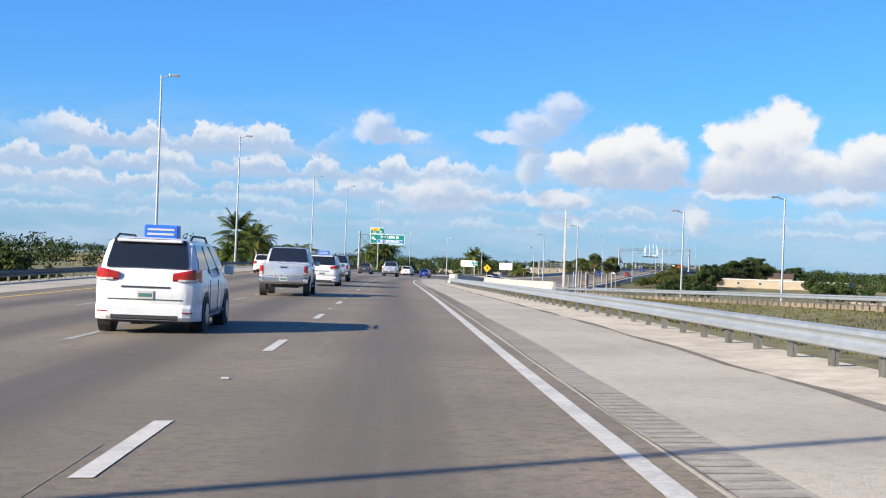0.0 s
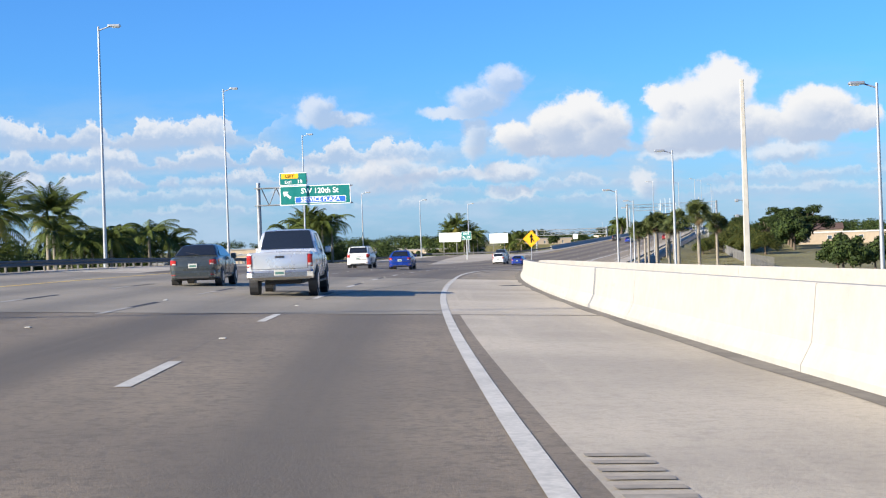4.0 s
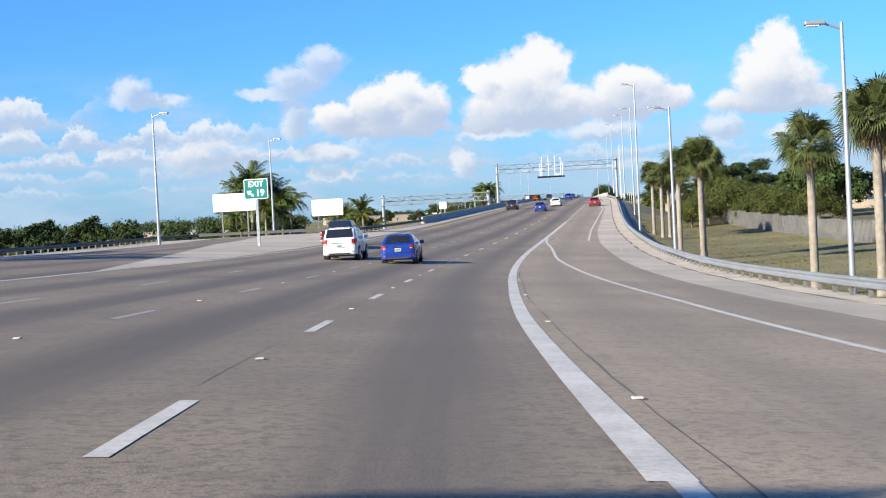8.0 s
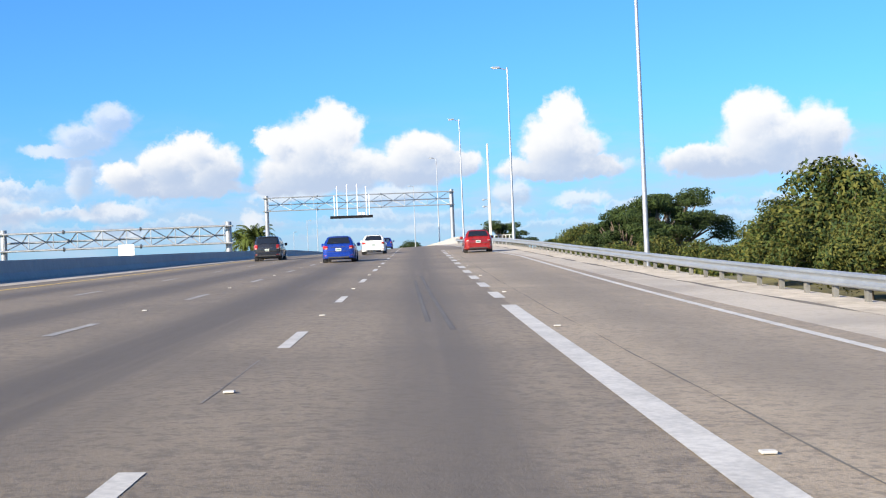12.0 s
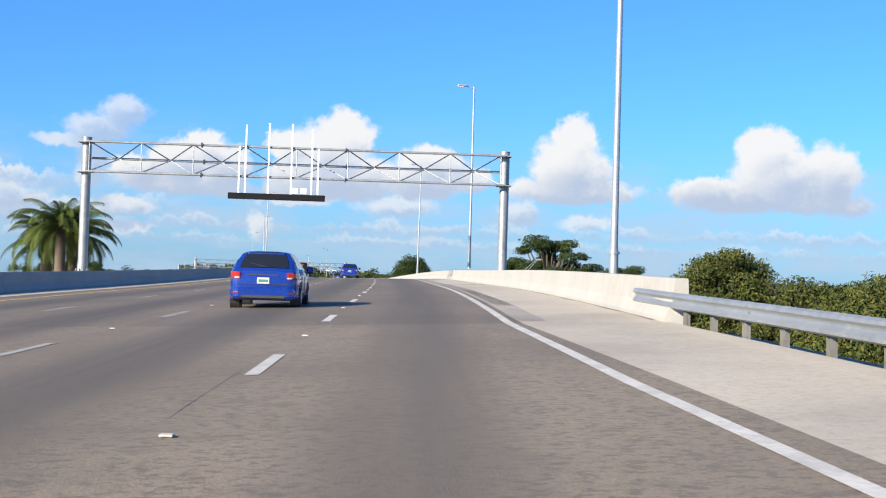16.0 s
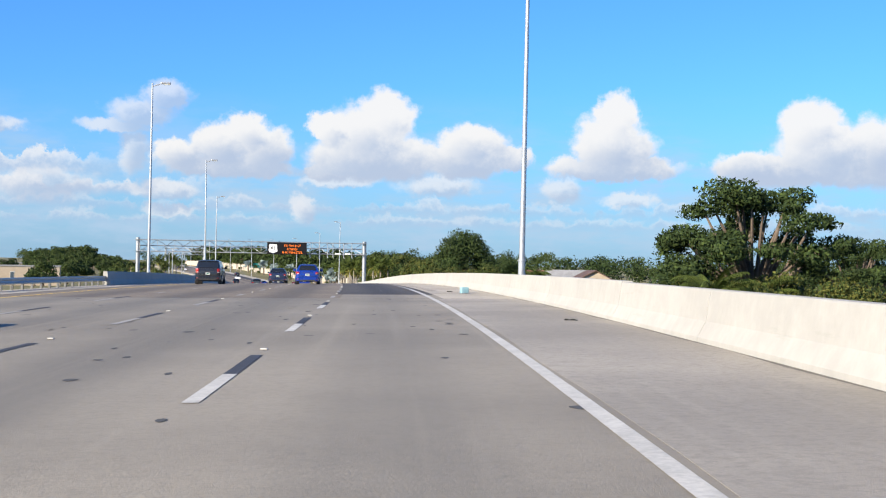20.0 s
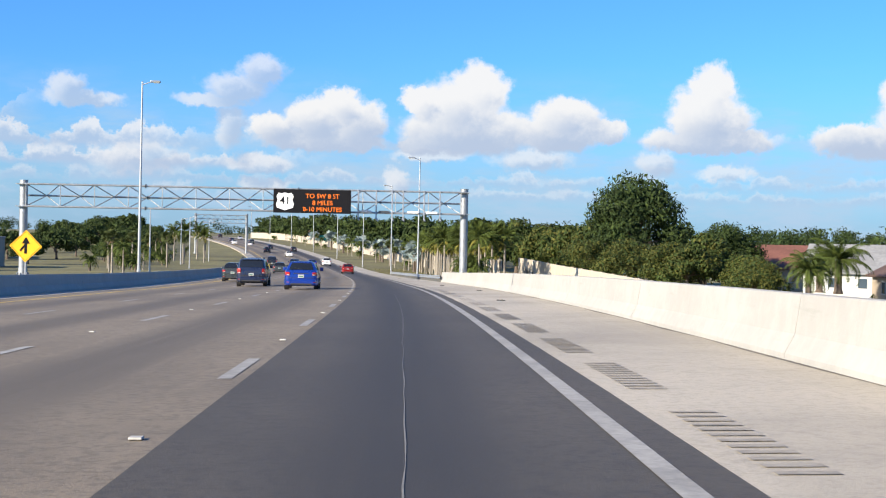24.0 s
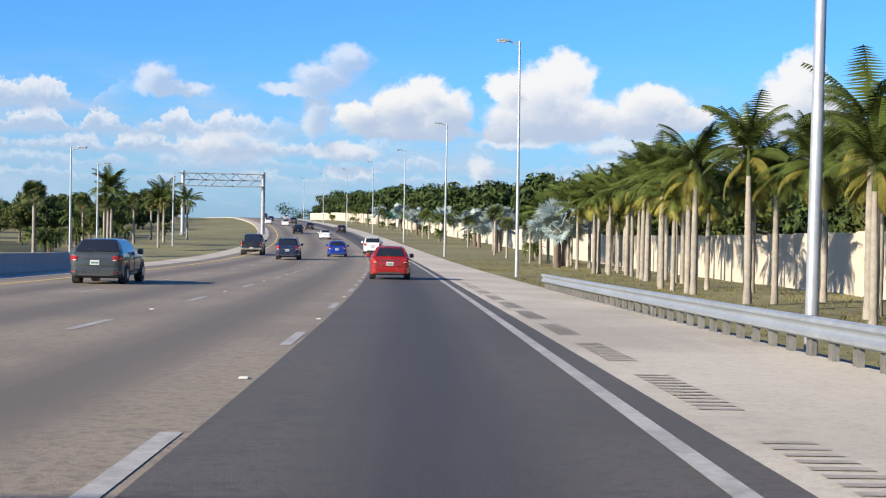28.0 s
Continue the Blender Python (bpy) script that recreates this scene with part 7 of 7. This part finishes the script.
def house(s, lat, wide, deep, eaves, ridge, turn, wall_mat, roof_mat, label, gable=True, windows=2):
    p = rd(s, lat, 0, True)
    h = thing("house", label, "house")
    h.matrix_basis = pose(p.x, p.y, ground_height(p.x, p.y), 0, 0, math.degrees(heading(s)) + turn)
    bm = bmesh.new()
    w, d = wide / 2, deep / 2
    if gable:
        vs = [bm.verts.new(v) for v in ((-w, -d, -0.4), (w, -d, -0.4), (w, -d, eaves), (0, -d, ridge - 0.12), (-w, -d, eaves), (-w, d, -0.4), (w, d, -0.4), (w, d, eaves), (0, d, ridge - 0.12), (-w, d, eaves))]
        for f in ((0, 1, 2, 3, 4), (9, 8, 7, 6, 5), (1, 6, 7, 2), (0, 4, 9, 5)):
            bm.faces.new([vs[i] for i in f])
        part("wall", bm, wall_mat, h)
        for sx in (-1, 1):
            bm = bmesh.new()
            o = 0.45
            k = (ridge - eaves) / w
            a = [(0, -d - o, ridge), (sx * (w + o), -d - o, eaves - k * o), (sx * (w + o), d + o, eaves - k * o), (0, d + o, ridge)]
            vs = [bm.verts.new(v) for v in a] + [bm.verts.new((x, y, z - 0.16)) for x, y, z in a]
            for f in ((0, 1, 2, 3), (7, 6, 5, 4), (0, 4, 5, 1), (1, 5, 6, 2), (2, 6, 7, 3), (3, 7, 4, 0)):
                bm.faces.new([vs[i] for i in f])
            bmesh.ops.recalc_face_normals(bm, faces=bm.faces)
            part("roof", bm, roof_mat, h)
    else:
        box(bm, -w, w, -d, d, -0.4, eaves)
        part("wall", bm, wall_mat, h)
        bm = bmesh.new()
        box(bm, -w - 0.15, w + 0.15, -d - 0.15, d + 0.15, eaves, eaves + 0.35, 0.03)
        part("roof", bm, roof_mat, h)
    for i in range(windows):
        x = -w + wide * (i + 1) / (windows + 1)
        for y, sg in ((-d, -1), (-w, 0)):
            bm = bmesh.new()
            if sg:
                box(bm, x - 0.55, x + 0.55, -d - 0.05, -d + 0.02, eaves * 0.35, eaves * 0.75, 0.01)
            else:
                yy = -d + deep * (i + 1) / (windows + 1)
                box(bm, -w - 0.05, -w + 0.02, yy - 0.55, yy + 0.55, eaves * 0.35, eaves * 0.75, 0.01)
            wn = part("window", bm, PALE, h)
            bm = bmesh.new()
            if sg:
                box(bm, x - 0.46, x + 0.46, -d - 0.06, -d - 0.04, eaves * 0.38, eaves * 0.72)
            else:
                box(bm, -w - 0.06, -w - 0.04, yy - 0.46, yy + 0.46, eaves * 0.38, eaves * 0.72)
            part("pane", bm, WINDOW, wn)
    return h


# low roofs below the parapet
for s, lat, wide, deep, top, turn, mat in ((708, 34, 16, 12, 0.1, 80, 1), (722, 44, 18, 12, 0.4, 95, 1), (744, 38, 14, 11, -0.45, 8, 0), (690, 50, 15, 12, 0.6, 88, 0)):
    g_ = ground_height(*rd(s, lat, 0, True).xy)
    ridge_ = rd(s, 0).z + top - g_
    house(s, lat, wide, deep, ridge_ - 2.2, ridge_, turn, STUCCO, ROOF_GREY if mat else ROOF_BROWN, "pale house with a broad low roof under the bridge level")
house(1022, 40, 9, 10, 3.0, 5.6, 0, PALE, ROOF_GREY, "white gabled house half hidden by trees")
house(917, 49.5, 10, 11, 2.9, 5.5, -6, STUCCO, ROOF_BROWN, "white gabled house with a brown tiled roof")
house(944, 52, 11, 9, 2.9, 5.6, 60, PALE, ROOF_GREY, "white house with a grey tiled roof")
house(968, 51.5, 12, 10, 3.0, 5.6, 75, STUCCO, ROOF_RED, "cream house with a low red roof")
house(756, 60, 12, 10, 3.0, 5.4, 85, STUCCO, ROOF_RED, "cream house with a low brown roof")
house(795, 66, 13, 10, 3.0, 5.6, 95, PALE, ROOF_RED, "pale house under a low red roof")
house(735, 48, 9, 9, 2.6, 4.8, 70, PALE, ROOF_GREY, "pale house with a grey roof")
house(478, 60, 44, 18, 2.4, 2.8, -4, STUCCO, PALE, "cream flat-roofed block with tall windows", False, 5)
house(330, 96, 26, 18, 0.8, 1.1, 5, STUCCO, STUCCO, "long low cream store", False, 6)
for s, lat, w_, e_ in ((430, -90, 22, 3.2), (470, -110, 30, 3.4), (390, -100, 20, 3.0), (560, -120, 34, 4.0), (700, -110, 36, 4.2), (760, -150, 44, 4.8), (1050, -75, 30, 5.0), (1130, -95, 36, 5.5)):
    house(s, lat, w_, 14, e_, e_ + 0.4, random.uniform(-8, 8), STUCCO, ROOF_GREY, "low pale building beyond the trees", False, 4)


def board_fence(s0, s1, lat, tall):
    fence = thing("fence", "weathered grey board fence", "fence")
    s, i = s0, 0
    bm = bmesh.new()
    box(bm, -0.145, 0.145, -0.012, 0.012, -0.3, tall, 0.0)
    board = part("board", bm, FENCE, fence).data
    bpy.data.objects.remove(fence.children[0])
    while s < s1 and i < 290:
        p = rd(s, lat(s), 0, True)
        ob = new("board", board)
        ob.parent = fence
        ob.matrix_basis = pose(p.x, p.y, ground_height(p.x, p.y) + random.uniform(-0.06, 0.06), 0, random.uniform(-1.5, 1.5), math.degrees(heading(s)) + 90)
        s += 0.33
        i += 1


board_fence(348, 443, lambda s: lerp([(348, 34), (390, 28), (443, 21)], s), 1.9)

# faded wall paint scrawl on the parapet
scrawl = thing("wall_scrawl", "faint blue painted scribble on the parapet", "graffiti")
BLUE_SPRAY = material("blue_spray", (0.2, 0.35, 0.4), 0.8, vary=0.25, scale=6)
random.seed(19)
for i in range(16):
    s = 597.6 + (i % 8) * 0.36 + random.uniform(-0.1, 0.1)
    lean = random.uniform(-0.35, 0.35)
    low, high = 0.36 + random.uniform(-0.02, 0.12), 0.66 + random.uniform(-0.1, 0.06)
    bm = bmesh.new()
    rod(bm, rd(s, 4.62 + 0.13 + 0.055 * (low - 0.33) / 0.49, low), rd(s + lean, 4.62 + 0.13 + 0.055 * (high - 0.33) / 0.49, high), 0.018, 0.014, 5)
    part("stroke", bm, BLUE_SPRAY, scrawl)

# dark scribbles on the garden wall
SMUDGE = material("grey_spray", (0.09, 0.08, 0.08), 0.85, vary=0.3, scale=5)
for s0, s1, z0, z1, n in ((979.5, 984.0, 0.7, 1.5, 9), (976.0, 977.6, 0.75, 1.15, 4), (943.0, 948.0, 0.05, 0.5, 7)):
    scribble = thing("wall_scrawl", "dark grey painted scribble on the cream garden wall", "graffiti")
    for i in range(n):
        s = random.uniform(s0, s1)
        e = s + random.uniform(-0.5, 0.5)
        bm = bmesh.new()
        rod(bm, rd(s, lerp([(873, 24.6), (988, 22.3)], s) - 0.125, z0 + random.uniform(-0.1, 0.1)), rd(e, lerp([(873, 24.6), (988, 22.3)], e) - 0.125, z1 * random.uniform(0.75, 1.0)), 0.05, 0.03, 5)
        part("stroke", bm, SMUDGE, scribble)
# low white railing round the foot of the camera pole
cage = thing("railing", "low white pipe railing beside the concrete camera pole", "railing")
cage.matrix_basis = on_road(546, 9.4)
for i in range(6):
    bm = bmesh.new()
    rod(bm, (-1.0 + 0.4 * i, 0, -1.6), (-1.0 + 0.4 * i, 0, 0.62), 0.05, 0.05, 8)
    part("post", bm, PALE, cage)
for z in (0.62, 0.2):
    bm = bmesh.new()
    rod(bm, (-1.03, 0, z), (1.03, 0, z), 0.045, 0.045, 8)
    part("rail", bm, PALE, cage)

# litter and marks
random.seed(5)
for s, lat in ((176.6, 4.3), (244, 4.7), (239, 4.5)):
    bm = bmesh.new()
    box(bm, -0.5, 0.5, -0.07, 0.07, 0.0, 0.03, 0.01)
    g = thing("drain_grate", "long dark metal drain grate in the shoulder", "drain")
    g.matrix_basis = on_road(s, lat, 0.004)
    part("grate", bm, DARK_STEEL, g)
for s, lat in ((890, 3.9), (868, 4.4), (848, 3.6), (733, 3.2), (700, 3.9), (954, 3.8)):
    d = thing("debris", "scrap of dark rubber on the shoulder", "debris")
    d.matrix_basis = on_road(s, lat, 0.005, random.uniform(0, 180))
    bm = bmesh.new()
    for k in range(4):
        r = box(bm, -0.12 + 0.07 * k, -0.04 + 0.07 * k, -0.03, 0.03, 0.0, 0.02 + 0.012 * (k % 2))
        bmesh.ops.rotate(bm, verts=r["verts"], cent=(0, 0, 0), matrix=Matrix.Rotation(radians(18 * k), 3, "Z"))
    part("scrap", bm, RUBBER, d)
box_ = thing("litter", "crumpled pale blue carton against the parapet", "litter")
box_.matrix_basis = on_road(729, 3.55, 0.01, 20)
bm = bmesh.new()
box(bm, -0.16, 0.16, -0.12, 0.12, 0, 0.26, 0.02)
part("carton", bm, BLUE_SPRAY, box_)
# worn holes in the bridge deck
verts, faces = [], []
for i in range(150):
    s, lat = random.uniform(661, 718.5), random.uniform(-10.5, 1.75)
    k, w_, l_ = len(verts), random.uniform(0.02, 0.11), random.uniform(0.05, 0.22)
    ring = [rd(s + l_ * math.sin(a), lat + w_ * math.cos(a) * (1 + 0.3 * math.sin(3 * a)), 0.004) for a in np.linspace(0, 2 * math.pi, 9)[:-1]]
    verts += ring
    faces.append(tuple(range(k, k + 8)))
tagged(mesh_object("deck_spalls", verts, faces, JOINT), "small dark spalls worn into the bridge deck", "spalls", kind="stuff")

# lamp of the road below, its arm rising over the parapet
low_lamp = thing("street_lamp", "grey cobra-head lamp with a braced curved arm beside the bridge", "street lamp")
q = rd(703.5, 16.6)
head = rd(704.3, 19.5, 2.5)
low_lamp.matrix_basis = pose(q.x, q.y, q.z, 0, 0, math.degrees(heading(703.5)))
bm = bmesh.new()
rod(bm, (0, 0, -9.5), (0, 0, 0.6), 0.12, 0.09, 10)
part("pole", bm, CONCRETE_POLE, low_lamp)
for z in (0.5, -0.2):
    bm = bmesh.new()
    rod(bm, (0, 0, z), (2.6, 0.6, 2.75 - 0.2 * (z < 0)), 0.035)
    part("arm", bm, MAST, low_lamp)
bm = bmesh.new()
box(bm, 2.5, 3.2, 0.45, 0.75, 2.65, 2.85, 0.06)
part("lamp_head", bm, MAST, low_lamp)
cushion = thing("crash_cushion", "yellow and black crash cushion before the median wall end", "crash cushion")
cushion.matrix_basis = on_road(700.8, -16.35)
bm = bmesh.new()
box(bm, -0.33, 0.33, -0.9, -0.2, 0.0, 0.85, 0.08)
part("nose", bm, SIGN_YELLOW, cushion)
bm = bmesh.new()
box(bm, -0.28, 0.28, -0.22, 0.9, 0.0, 0.78, 0.03)
part("body", bm, RUBBER, cushion)
